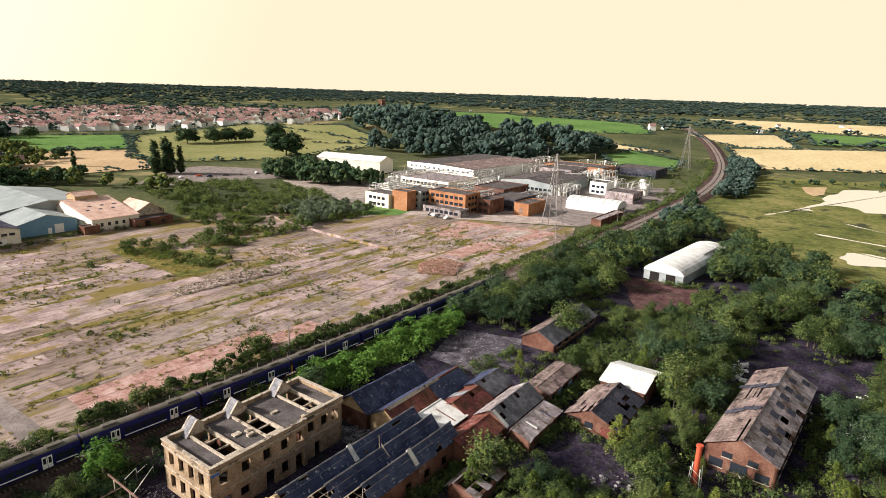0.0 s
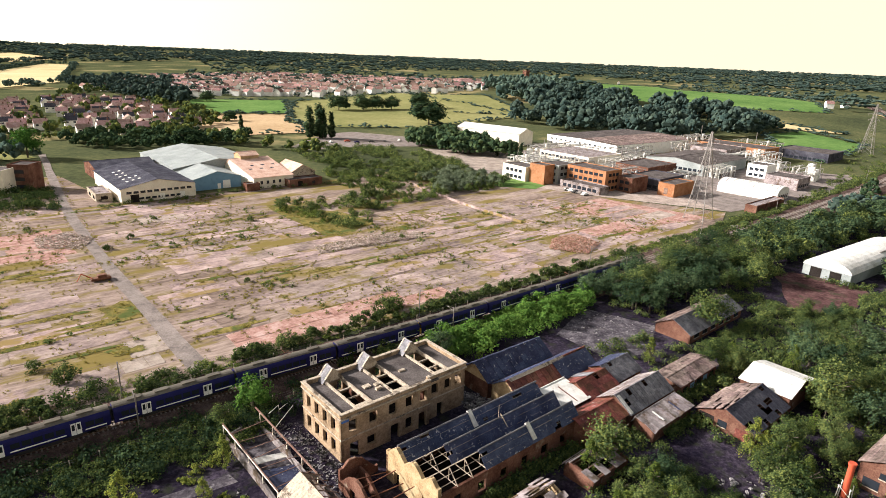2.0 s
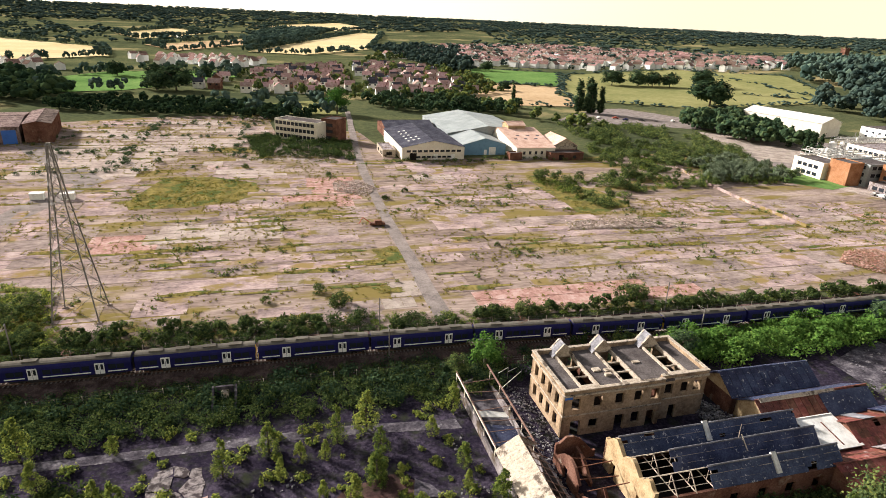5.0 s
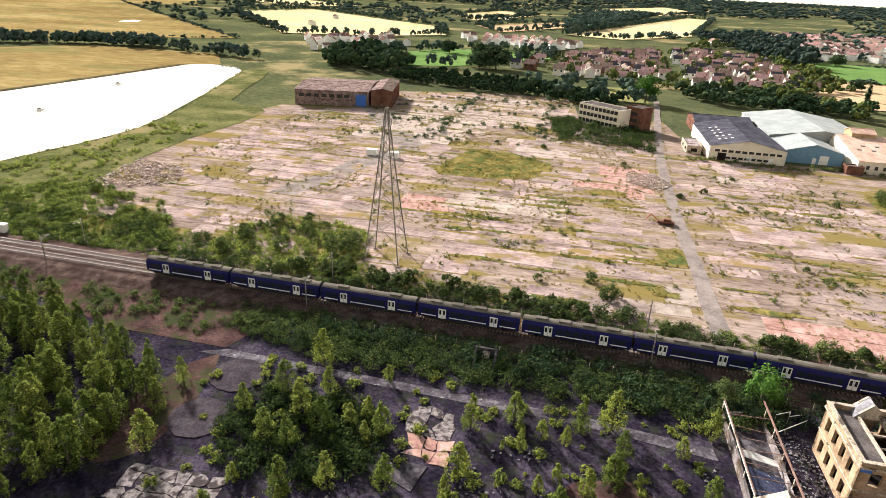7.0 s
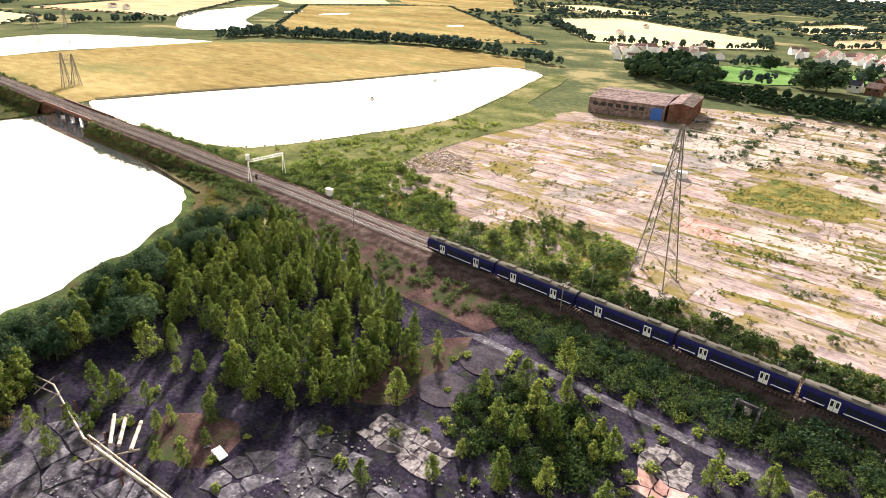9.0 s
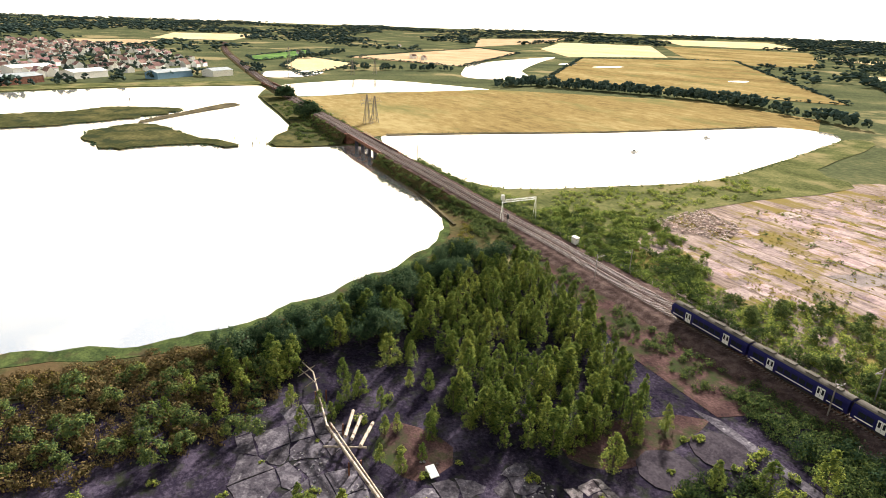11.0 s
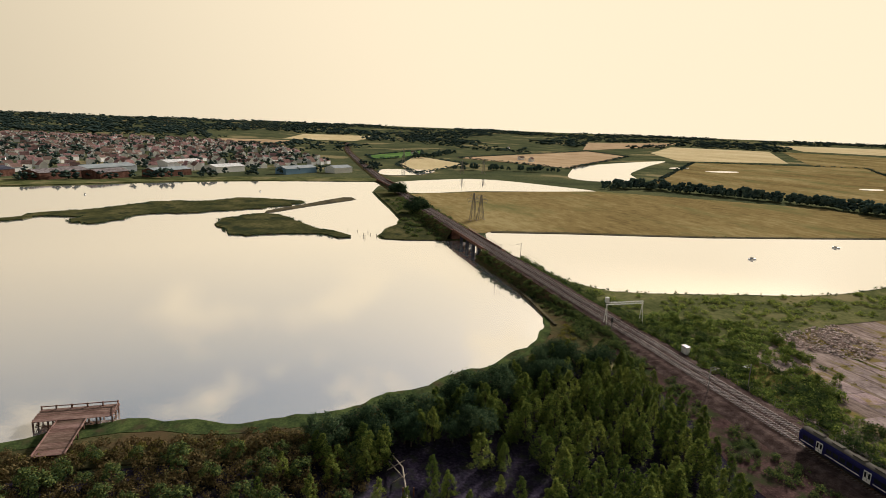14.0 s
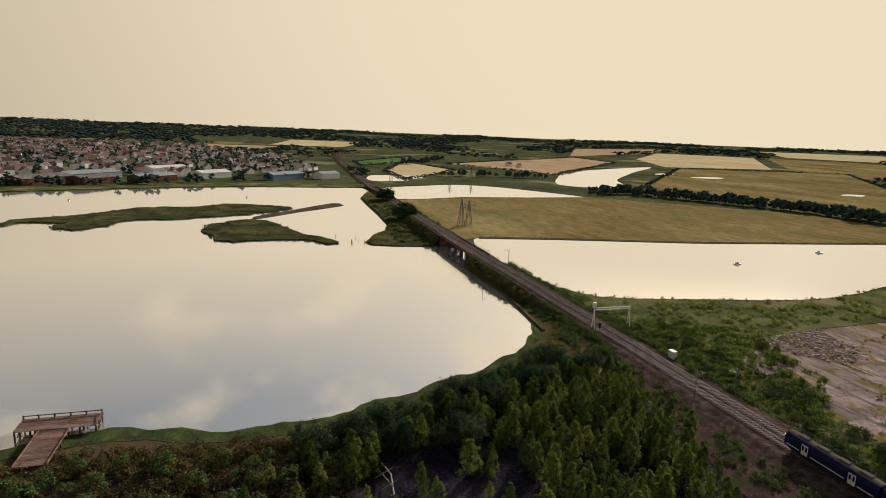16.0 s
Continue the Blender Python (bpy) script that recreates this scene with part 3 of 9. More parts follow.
# waste ground south-east of the railway, cleared site north-west of it
patch("waste_ground", [(-108, 92), (-134, 80), (-120, 45), (-107, 18), (-104, -12), (-106, -42), (-90, -60), (260, -60), (330, 20), (300, 84), (150, 90), (60, 92)], M["waste"], "dark cinder waste ground overgrown with saplings", 0.03, rough_edge=0.5)
patch("cleared_ground", [(-150, 122), (-90, 111), (240, 104), (262, 112), (240, 160), (228, 235), (185, 262), (150, 258), (52, 262), (44, 330), (30, 330), (16, 322), (0, 330), (-4, 386), (-70, 376), (-108, 360), (-112, 300), (-152, 292), (-165, 230)], M["yard"], "levelled factory site of dusty soil, slabs and weeds", 0.04, rough_edge=0.6)
patch("yard", [(232, 232), (240, 165), (265, 112), (330, 100), (420, 110), (520, 150), (500, 200), (430, 320), (330, 330), (250, 290)], M["tarmac"], "grey concrete works yard", 0.05)
patch("yard_2", [(226, 195), (240, 160), (264, 114), (280, 150), (250, 205)], M["pale_slab"], "pale concrete apron by the works", 0.09)
patch("yard_3", [(200, 160), (215, 118), (246, 112), (236, 160)], M["red_slab"], "red-stained concrete floor", 0.09)
patch("lawn", [(212, 205), (224, 190), (246, 196), (236, 228), (220, 226)], M["field_green"], "mown green lawn by the works", 0.12)
patch("track_4", curve([(35.6, 110), (35.0, 150), (35.4, 210), (37.5, 262), (43, 330), (49, 400)], 4) + curve([(45.5, 400), (39.6, 330), (34.2, 262), (31.9, 210), (31.4, 150), (31.2, 110)], 4), M["tarmac"], "straight tarmac works road across the cleared site", 0.11, rough_edge=0.25, category="road")
patch("track_5", [(-110, 300), (-96, 296), (-60, 236), (-82, 160), (-90, 160), (-72, 232)], M["tarmac"], "dusty concrete road along the cleared site", 0.1, category="road")
patch("road", [(-190, 362), (-196, 400), (-196, 436), (-158, 506), (-120, 462), (-62, 470), (-62, 452), (-112, 405), (-150, 385), (-176, 352)], M["tarmac"], "grey car park and access road", 0.1, local=False)
patch("road_2", [(-50, 428), (-110, 395), (-60, 330), (-40, 345)], M["pale_slab"], "pale rubble-strewn yard", 0.09, local=False)

# farmland (plan in metres east and north of the viewpoint)
FIELDS = [
    ("field_green", [(-480, 625), (-363, 675), (-293, 554), (-354, 508)], "green pasture", 0.3),
    ("field_tan", [(-320, 405), (-362, 506), (-286, 540), (-211, 430), (-264, 376)], "bare tan stubble field", 0.3),
    ("field_olive", [(-256, 482), (-300, 575), (-345, 668), (-270, 837), (-67, 652), (-149, 503), (-216, 471)], "olive green pasture", 0.3),
    ("field_olive", [(-187, 631), (-233, 815), (-141, 822), (-60, 655)], "brownish green pasture", 0.6),
    ("field_green", [(-248, 1494), (-63, 951), (-20, 1000), (-134, 1577)], "green field beyond a wood", 0.4),
    ("field_green", [(-21, 1653), (12, 845), (121, 802), (278, 830), (306, 973), (154, 1620)], "broad green hillside field", 0.4),
    ("field_wheat", [(5, 818), (120, 745), (173, 738), (239, 654), (187, 665), (60, 770)], "strip of ripe wheat", 0.5),
    ("field_wheat", [(341, 860), (518, 965), (430, 741), (345, 735)], "ripe wheat field", 0.5),
    ("field_wheat", [(327, 714), (600, 780), (420, 545), (282, 545)], "ripe wheat field by the railway", 0.5),
    ("field_green", [(655, 1130), (760, 1022), (650, 856), (487, 809)], "green field among wheat", 0.5),
    ("field_wheat", [(700, 1700), (1100, 1500), (900, 1100), (600, 1180)], "far wheat field", 0.5),
    ("field_green", [(158, 620), (203, 657), (230, 581), (157, 460), (146, 535)], "green sports field by the works", 0.2),
    ("field_wheat", [(-780, 525), (-926, 719), (-1268, 1214), (-1196, 1228), (-771, 759), (-710, 571)], "golden wheat on a hillside", 0.5),
    ("field_wheat", [(-1321, 268), (-906, 381), (-766, 328), (-738, 228), (-770, 120), (-1200, 100)], "golden wheat field", 0.5),
    ("field_wheat", [(-1254, 553), (-1444, 778), (-1246, 751), (-1070, 511)], "golden wheat field", 0.5),
    ("field_tan", [(-938, 457), (-1051, 694), (-942, 657), (-815, 437)], "tan stubble field", 0.5),
    ("field_wheat", [(-1900, 300), (-1500, 420), (-1450, 250), (-1800, 100)], "golden wheat field far off", 0.6),
    ("field_wheat", [(-1500, 1500), (-1900, 1700), (-1600, 1100), (-1350, 1180)], "golden wheat field far off", 0.6),
    ("field_green", [(-545, 150), (-600, 260), (-558, 350), (-506, 330), (-463, 205), (-484, 140)], "bright green playing field", 0.3),
    ("field_olive", [(-360, 215), (-345, 285), (-290, 262), (-318, 222)], "rough meadow at the village edge", 0.2),
    ("field_green", [(-1040, -900), (-760, -790), (-690, -700), (-860, -740)], "green field by the far railway", 0.5),
    ("field_wheat", [(-860, -760), (-640, -600), (-560, -490), (-760, -560)], "golden pasture by the far railway", 0.5),
    ("field_tan", [(-900, -690), (-1590, -760), (-1400, -560), (-860, -440)], "tan pasture by the river", 0.5),
    ("marsh_dry", [(-700, -250), (-1300, -380), (-1500, -100), (-700, 60)], "dry golden grazing marsh", 0.3),
    ("field_wheat", [(-1500, -1900), (-1100, -1500), (-1250, -1350), (-1700, -1700)], "golden field on a far slope", 0.8),
    ("field_tan", [(-900, -1500), (-760, -1250), (-900, -1200), (-1050, -1400)], "tan field above the town", 0.8),
    ("field_wheat", [(-1330, -420), (-1700, -620), (-2300, -760), (-2250, -420), (-1500, -240)], "golden grazing meadow beyond the river", 0.5),
    ("marsh_dry", [(-1340, -90), (-1500, -200), (-2250, -380), (-2200, 60), (-1400, 60)], "pale dry grazing marsh", 0.5),
    ("field_tan", [(-1650, -800), (-2400, -1150), (-2800, -900), (-2350, -800)], "tan stubble field far off", 0.8),
    ("field_wheat", [(-2400, -340), (-3100, -560), (-3300, -100), (-2400, 60)], "golden field far off", 0.8),
    ("marsh", [(240, 500), (360, 470), (159, 180), (120, 210), (130, 262), (150, 330)], "green saltmarsh cut by creeks", 0.2),
]
for mat_key, outline, words, up in FIELDS:
    patch("field", outline, M[mat_key], words, up, cell=60, local=False, rough_edge=2.0)
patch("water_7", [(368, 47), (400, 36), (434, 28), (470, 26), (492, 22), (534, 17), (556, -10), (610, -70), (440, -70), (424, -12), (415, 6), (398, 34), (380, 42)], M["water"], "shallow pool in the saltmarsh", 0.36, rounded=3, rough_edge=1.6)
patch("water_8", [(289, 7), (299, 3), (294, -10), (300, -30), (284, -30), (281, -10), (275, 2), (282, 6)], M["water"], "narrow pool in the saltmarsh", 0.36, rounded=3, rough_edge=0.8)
patch("mudflat_2", [(410, 30), (432, 22), (428, 6), (404, 2), (392, 8), (398, 22)], M["marsh"], "muddy green bank between pools", 0.42, rounded=3, rough_edge=1.2)
patch("field", [(470, 36), (520, 46), (556, 34), (520, 30), (482, 29)], M["field_tan"], "bare orange earth bank by the marsh", 0.4, rounded=3, rough_edge=1.2)

# ---- railway ----
TRACK = curve([(-1700, 190), (-1300, 145), (-988, 124), (-641, 108), (-520, 104.5), (-466, 102.7), (-425, 100.1), (-380, 97.0), (-330, 95.3), (-285, 95.2), (-225, 95.2), (-190, 98.7), (-170, 101.6), (-150, 103), (-130, 103), (-60, 101.8), (25, 99.8), (66, 97.0), (104, 95.6), (144, 94.6), (205, 92.5), (255, 91.5), (326, 91), (417, 93), (521, 105), (642, 130), (797, 176), (976, 245), (1250, 370)], 24)
_tr = np.array(TRACK)
_len = np.concatenate([[0], np.cumsum(np.hypot(*np.diff(_tr, axis=0).T))])


def on_track(q, off=0.0):
    """Place and heading at length q along the line, off metres to the north-west side."""
    s, d = np.interp(q, _len, _tr[:, 0]), np.interp(q, _len, _tr[:, 1])
    s2, d2 = np.interp(q + 2, _len, _tr[:, 0]), np.interp(q + 2, _len, _tr[:, 1])
    a = math.atan2(d2 - d, s2 - s)
    return s - math.sin(a) * off, d + math.cos(a) * off, a


def q_at(s):
    return float(np.interp(s, _tr[:, 0], _len))


RAIL_Z = 1.3


def rise(s):
    """How far the line climbs above the flats to cross the channel."""
    return 4.5 * smooth(-150, -225, s) * smooth(-500, -330, s)


def ribbon(bm, q0, q1, step, section):
    """A section of (offset, height) pairs swept along the line."""
    rows = []
    n = max(2, int((q1 - q0) / step))
    for i in range(n + 1):
        q = q0 + (q1 - q0) * i / n
        row = []
        for off, z, *share in section:
            s, d, a = on_track(q, off)
            w = P(s, d)
            row.append(bm.verts.new((w.x, w.y, z + land(w.x, w.y) + rise(s) * (share[0] if share else 1.0))))
        rows.append(row)
    for a, b in zip(rows, rows[1:]):
        for k in range(len(section) - 1):
            bm.faces.new((a[k], b[k], b[k + 1], a[k + 1]))


Q0, Q1 = 4.0, _len[-1] - 4
B0, B1, C1 = q_at(-304), q_at(-254), q_at(-150)
for nm, qa, qb in (("embankment", Q0, B0), ("embankment_2", B1, C1)):
    bm = bmesh.new()
    ribbon(bm, qa, qb, 8, [(-5.0, 0.85), (-3.9, 0.9), (-3.2, 1.1), (3.2, 1.1), (3.9, 0.9), (5.0, 0.85)])
    setting(nm, bm, M["ballast"], "brown stone ballast of a double railway line", category="railway bed")
    bm = bmesh.new()
    ribbon(bm, qa, qb, 8, [(-8.4, -0.2, 0.0), (-6.7, 0.45, 0.5), (-5.0, 0.85)])
    ribbon(bm, qa, qb, 8, [(5.0, 0.85), (7.2, 0.45, 0.5), (9.6, -0.2, 0.0)])
    setting(nm.replace("embankment", "bank_side"), bm, M["shore_turf"], "grassy side of the railway causeway", category="bank")
bm = bmesh.new()
ribbon(bm, C1, Q1, 12, [(-9.0, 0.0), (-5.2, 0.85), (-3.9, 0.9), (-3.2, 1.1), (3.2, 1.1), (3.9, 0.9), (5.2, 0.85), (8.5, 0.0)])
setting("embankment_3", bm, M["ballast"], "brown stone ballast of a double railway line", category="railway bed")
for off in (-1.75, 1.75):
    for side in (-0.72, 0.72):
        bm = bmesh.new()
        c = off + side
        ribbon(bm, Q0, Q1, 10, [(c - 0.05, 1.12), (c - 0.05, RAIL_Z), (c + 0.05, RAIL_Z), (c + 0.05, 1.12)])
        setting("rail", bm, M["rail"], "steel running rail with a worn top", category="rail")


def sleeper_mesh(bm, m=None):
    v = box(bm, -0.15, 0.15, -1.3, 1.3, -0.14, 0.05)
    for k in (4, 5, 6, 7):
        v[k].co.x *= 0.8
    if m is not None:
        for q in v:
            q.co = m @ q.co


_bm = bmesh.new()
sleeper_mesh(_bm)
SLEEPER = mesh_of("sleeper", _bm, M["sleeper"])
_bm = bmesh.new()
for off in (-1.75, 1.75):
    q = Q0 + 600
    while q < Q1 - 250:
        s, d, a = on_track(q, off)
        if not (-90 < s < 15):
            w = P(s, d)
            sleeper_mesh(_bm, pose(w.x, w.y, 1.13 + rise(s) + land(w.x, w.y), 0, 0, ANG + math.degrees(a)))
        q += 0.7
setting("sleepers", _bm, M["sleeper"], "rows of concrete sleepers under the rails", "stuff", "sleepers")
BED = thing("track", "concrete sleepers on stone ballast", "railway track", (0, 0, 0), -ANG, kind="structure")
for off in (-1.75, 1.75):
    q = q_at(-90)
    while q < q_at(15):
        s, d, a = on_track(q, off)
        w = P(s, d)
        shared_part("sleeper", SLEEPER, BED, pose(w.x, w.y, 1.13, 0, 0, ANG + math.degrees(a)))
        q += 0.7

# viaduct over the channel
bridge = thing("railway_bridge", "steel girder railway bridge on dark piers over the water", "bridge", P(-279, 95.2, 4.5))
bm = bmesh.new()
box(bm, -25.5, 25.5, -4.2, 4.2, 0.45, 1.1)
part("deck", bm, M["ballast"], bridge)
for y in (-4.4, 4.2):
    bm = bmesh.new()
    box(bm, -25.5, 25.5, y, y + 0.22, 0.1, 1.5)
    box(bm, -25.5, 25.5, y - 0.1, y + 0.32, 1.5, 1.6)
    for k in range(21):
        box(bm, -24.2 + 2.4 * k, -24.1 + 2.4 * k, y - 0.12, y + 0.34, 0.1, 1.5)
    part("girder", bm, M["rust_steel"], bridge, "riveted dark girder")
    bm = bmesh.new()
    for k in range(11):
        beam(bm, (-25 + 5 * k, y + 0.1, 1.6), (-25 + 5 * k, y + 0.1, 2.7), 0.07)
    for z in (2.15, 2.7):
        beam(bm, (-25.5, y + 0.1, z), (25.5, y + 0.1, z), 0.06)
    part("handrail", bm, M["steel"], bridge)
for x in (-14.0, -4.0, 6.0, 15.0):
    for y in (-3.0, 3.0):
        bm = bmesh.new()
        lathe(bm, [(0.95, -6.0), (0.85, -0.5), (1.1, -0.45), (1.1, -0.2)], 12, x, y)
        part("pier", bm, M["dark_roof"], bridge, "dark round bridge pier")
    bm = bmesh.new()
    box(bm, x - 0.7, x + 0.7, -4.3, 4.3, -0.2, 0.0)
    box(bm, x - 0.5, x + 0.5, -3.9, 3.9, -0.002, 0.45)
    part("crosshead", bm, M["rust_steel"], bridge)
for x0, x1 in ((-28.5, -25), (25, 28.5)):
    bm = bmesh.new()
    prism(bm, [(x0, -5.4), (x1, -5.0), (x1, 5.0), (x0, 5.4)], -5.5, 0.95)
    part("abutment", bm, M["brick"], bridge)
bridge_2 = thing("railway_bridge", "low plate girder railway bridge by the far shore", "bridge", P(-588, 106.6), 2.0)
for y in (-4.9, 4.7):
    bm = bmesh.new()
    box(bm, -34, 34, y, y + 0.25, 0.05, 2.3)
    box(bm, -34, 34, y - 0.12, y + 0.37, 2.3, 2.45)
    for k in range(18):
        box(bm, -33.6 + 3.9 * k, -33.4 + 3.9 * k, y - 0.14, y + 0.39, 0.05, 2.3)
    part("girder", bm, M["rust_steel"], bridge_2, "dark plate girder")
for x in (-34.5, -11.5, 11.5, 34.5):
    bm = bmesh.new()
    box(bm, x - 0.8, x + 0.8, -5.6, -4.95, -0.5, 1.6)
    box(bm, x - 0.95, x + 0.95, -5.7, -4.95, 1.6, 1.8)
    part("pier", bm, M["brick"], bridge_2)
# quay wall below the causeway
bm = bmesh.new()
ribbon_pts = curve([(-163, 84), (-200, 87.5), (-248, 89), (-262, 95)], 10)
for (s0, d0), (s1, d1) in zip(ribbon_pts, ribbon_pts[1:]):
    a, b = P(s0, d0), P(s1, d1)
    n = Vector((-(b - a).y, (b - a).x, 0)).normalized()
    sheet(bm, [a + Vector((0, 0, 0.9)), b + Vector((0, 0, 0.9)), b + n * 0.9 + Vector((0, 0, 0.9)), a + n * 0.9 + Vector((0, 0, 0.9))], 1.2)
setting("wall_quay", bm, M["bank"], "dark stone retaining wall at the water's edge", category="wall")


# ---- overhead line ----
def mast(q, off, h=6.2, arm=-1):
    s, d, a = on_track(q, off)
    m = thing("line_mast", "grey steel overhead line mast with a bracket arm", "mast", P(s, d, 0.9 + rise(s)), math.degrees(a), "overhead line masts")
    bm = bmesh.new()
    beam(bm, (0, 0, -1.5), (0, 0, h), 0.24, 6)
    part("pole", bm, M["steel"], m)
    bm = bmesh.new()
    beam(bm, (0, 0, h - 0.9), (0, arm * 2.6, h - 0.5), 0.09)
    beam(bm, (0, 0, h - 0.1), (0, arm * 2.6, h - 0.5), 0.06)
    part("bracket", bm, M["steel"], m)
    bm = bmesh.new()
    lathe(bm, [(0.05, h - 0.55), (0.1, h - 0.5), (0.05, h - 0.42), (0.1, h - 0.36), (0.05, h - 0.3)], 8, 0, arm * 1.9)
    part("insulator", bm, M["stone_trim"], m)


for s_at in (-237, -111, -48, 18.5, 84, 150, 216, 282, 348, 414, 480):
    mast(q_at(s_at), -4.4, arm=1)
    mast(q_at(s_at), 8.5 if s_at > -60 else 7.0, arm=-1)
for s_at in (-340, -395, -450, -510, -570, -640, -715):
    mast(q_at(s_at), -4.4, arm=1)
for off in (-1.75, 1.75):
    bm = bmesh.new()
    ribbon(bm, q_at(-700), q_at(512), 20, [(off - 0.012, 6.4), (off, 6.42), (off + 0.012, 6.4)])
    setting("contact_wire", bm, M["black"], "thin overhead contact wire", category="wire")
gantry = thing("signal_gantry", "pale steel portal gantry spanning both tracks", "gantry", P(-160, 105.2, 0.9))
for y in (-6.0, 6.8):
    bm = bmesh.new()
    for x in (-1.1, 1.1):
        beam(bm, (x, y, -0.9), (0, y, 7.2), 0.22)
    for k in range(5):
        beam(bm, (-1.1 * (1 - k / 5), y, -0.4 + k * 1.5), (1.1 * (1 - (k + 1) / 5), y, 1.1 + k * 1.5), 0.09)
    part("leg", bm, M["white"], gantry)
bm = bmesh.new()
for z in (6.5, 7.2):
    for x in (-0.3, 0.3):
        beam(bm, (x, -6.3, z), (x, 7.1, z), 0.12)
for k in range(13):
    beam(bm, (-0.3, -6 + k, 6.5), (0.3, -5 + k, 7.2), 0.06)
    beam(bm, (0.3, -6 + k, 7.2), (0.3, -5 + k, 6.5), 0.06)
part("boom", bm, M["white"], gantry)
bm = bmesh.new()
box(bm, -0.4, 0.4, -6.6, -5.5, 7.3, 9.0)
part("signal_box", bm, M["white"], gantry)
for s_at, off, hh in ((-134.4, 6.5, 2.4), (-197, 7.5, 1.4)):
    w = on_track(q_at(s_at), off)
    cab = thing("trackside_cabinet", "white trackside equipment cabinet", "cabinet", P(w[0], w[1], 0.3), group="trackside cabinets")
    bm = bmesh.new()
    box(bm, -1.1, 1.1, -0.6, 0.6, -0.3, hh)
    part("case", bm, M["white"], cab)
    bm = bmesh.new()
    sheet(bm, [(-1.2, -0.7, hh + 0.08), (1.2, -0.7, hh + 0.08), (1.2, 0.7, hh + 0.14), (-1.2, 0.7, hh + 0.14)], 0.08)
    part("lid", bm, M["steel"], cab)
sig = thing("railway_signal", "dark colour-light signal on a short post", "signal", P(*on_track(q_at(-154), -5.2)[:2], 0.8))
bm = bmesh.new()
beam(bm, (0, 0, -0.8), (0, 0, 3.0), 0.16, 6)
part("post", bm, M["steel"], sig)
bm = bmesh.new()
box(bm, -0.2, 0.2, -0.3, 0.3, 3.0, 4.6)
part("head", bm, M["black"], sig)


# ---- the train ----
CAR_L, CAR_W = 19.9, 2.8


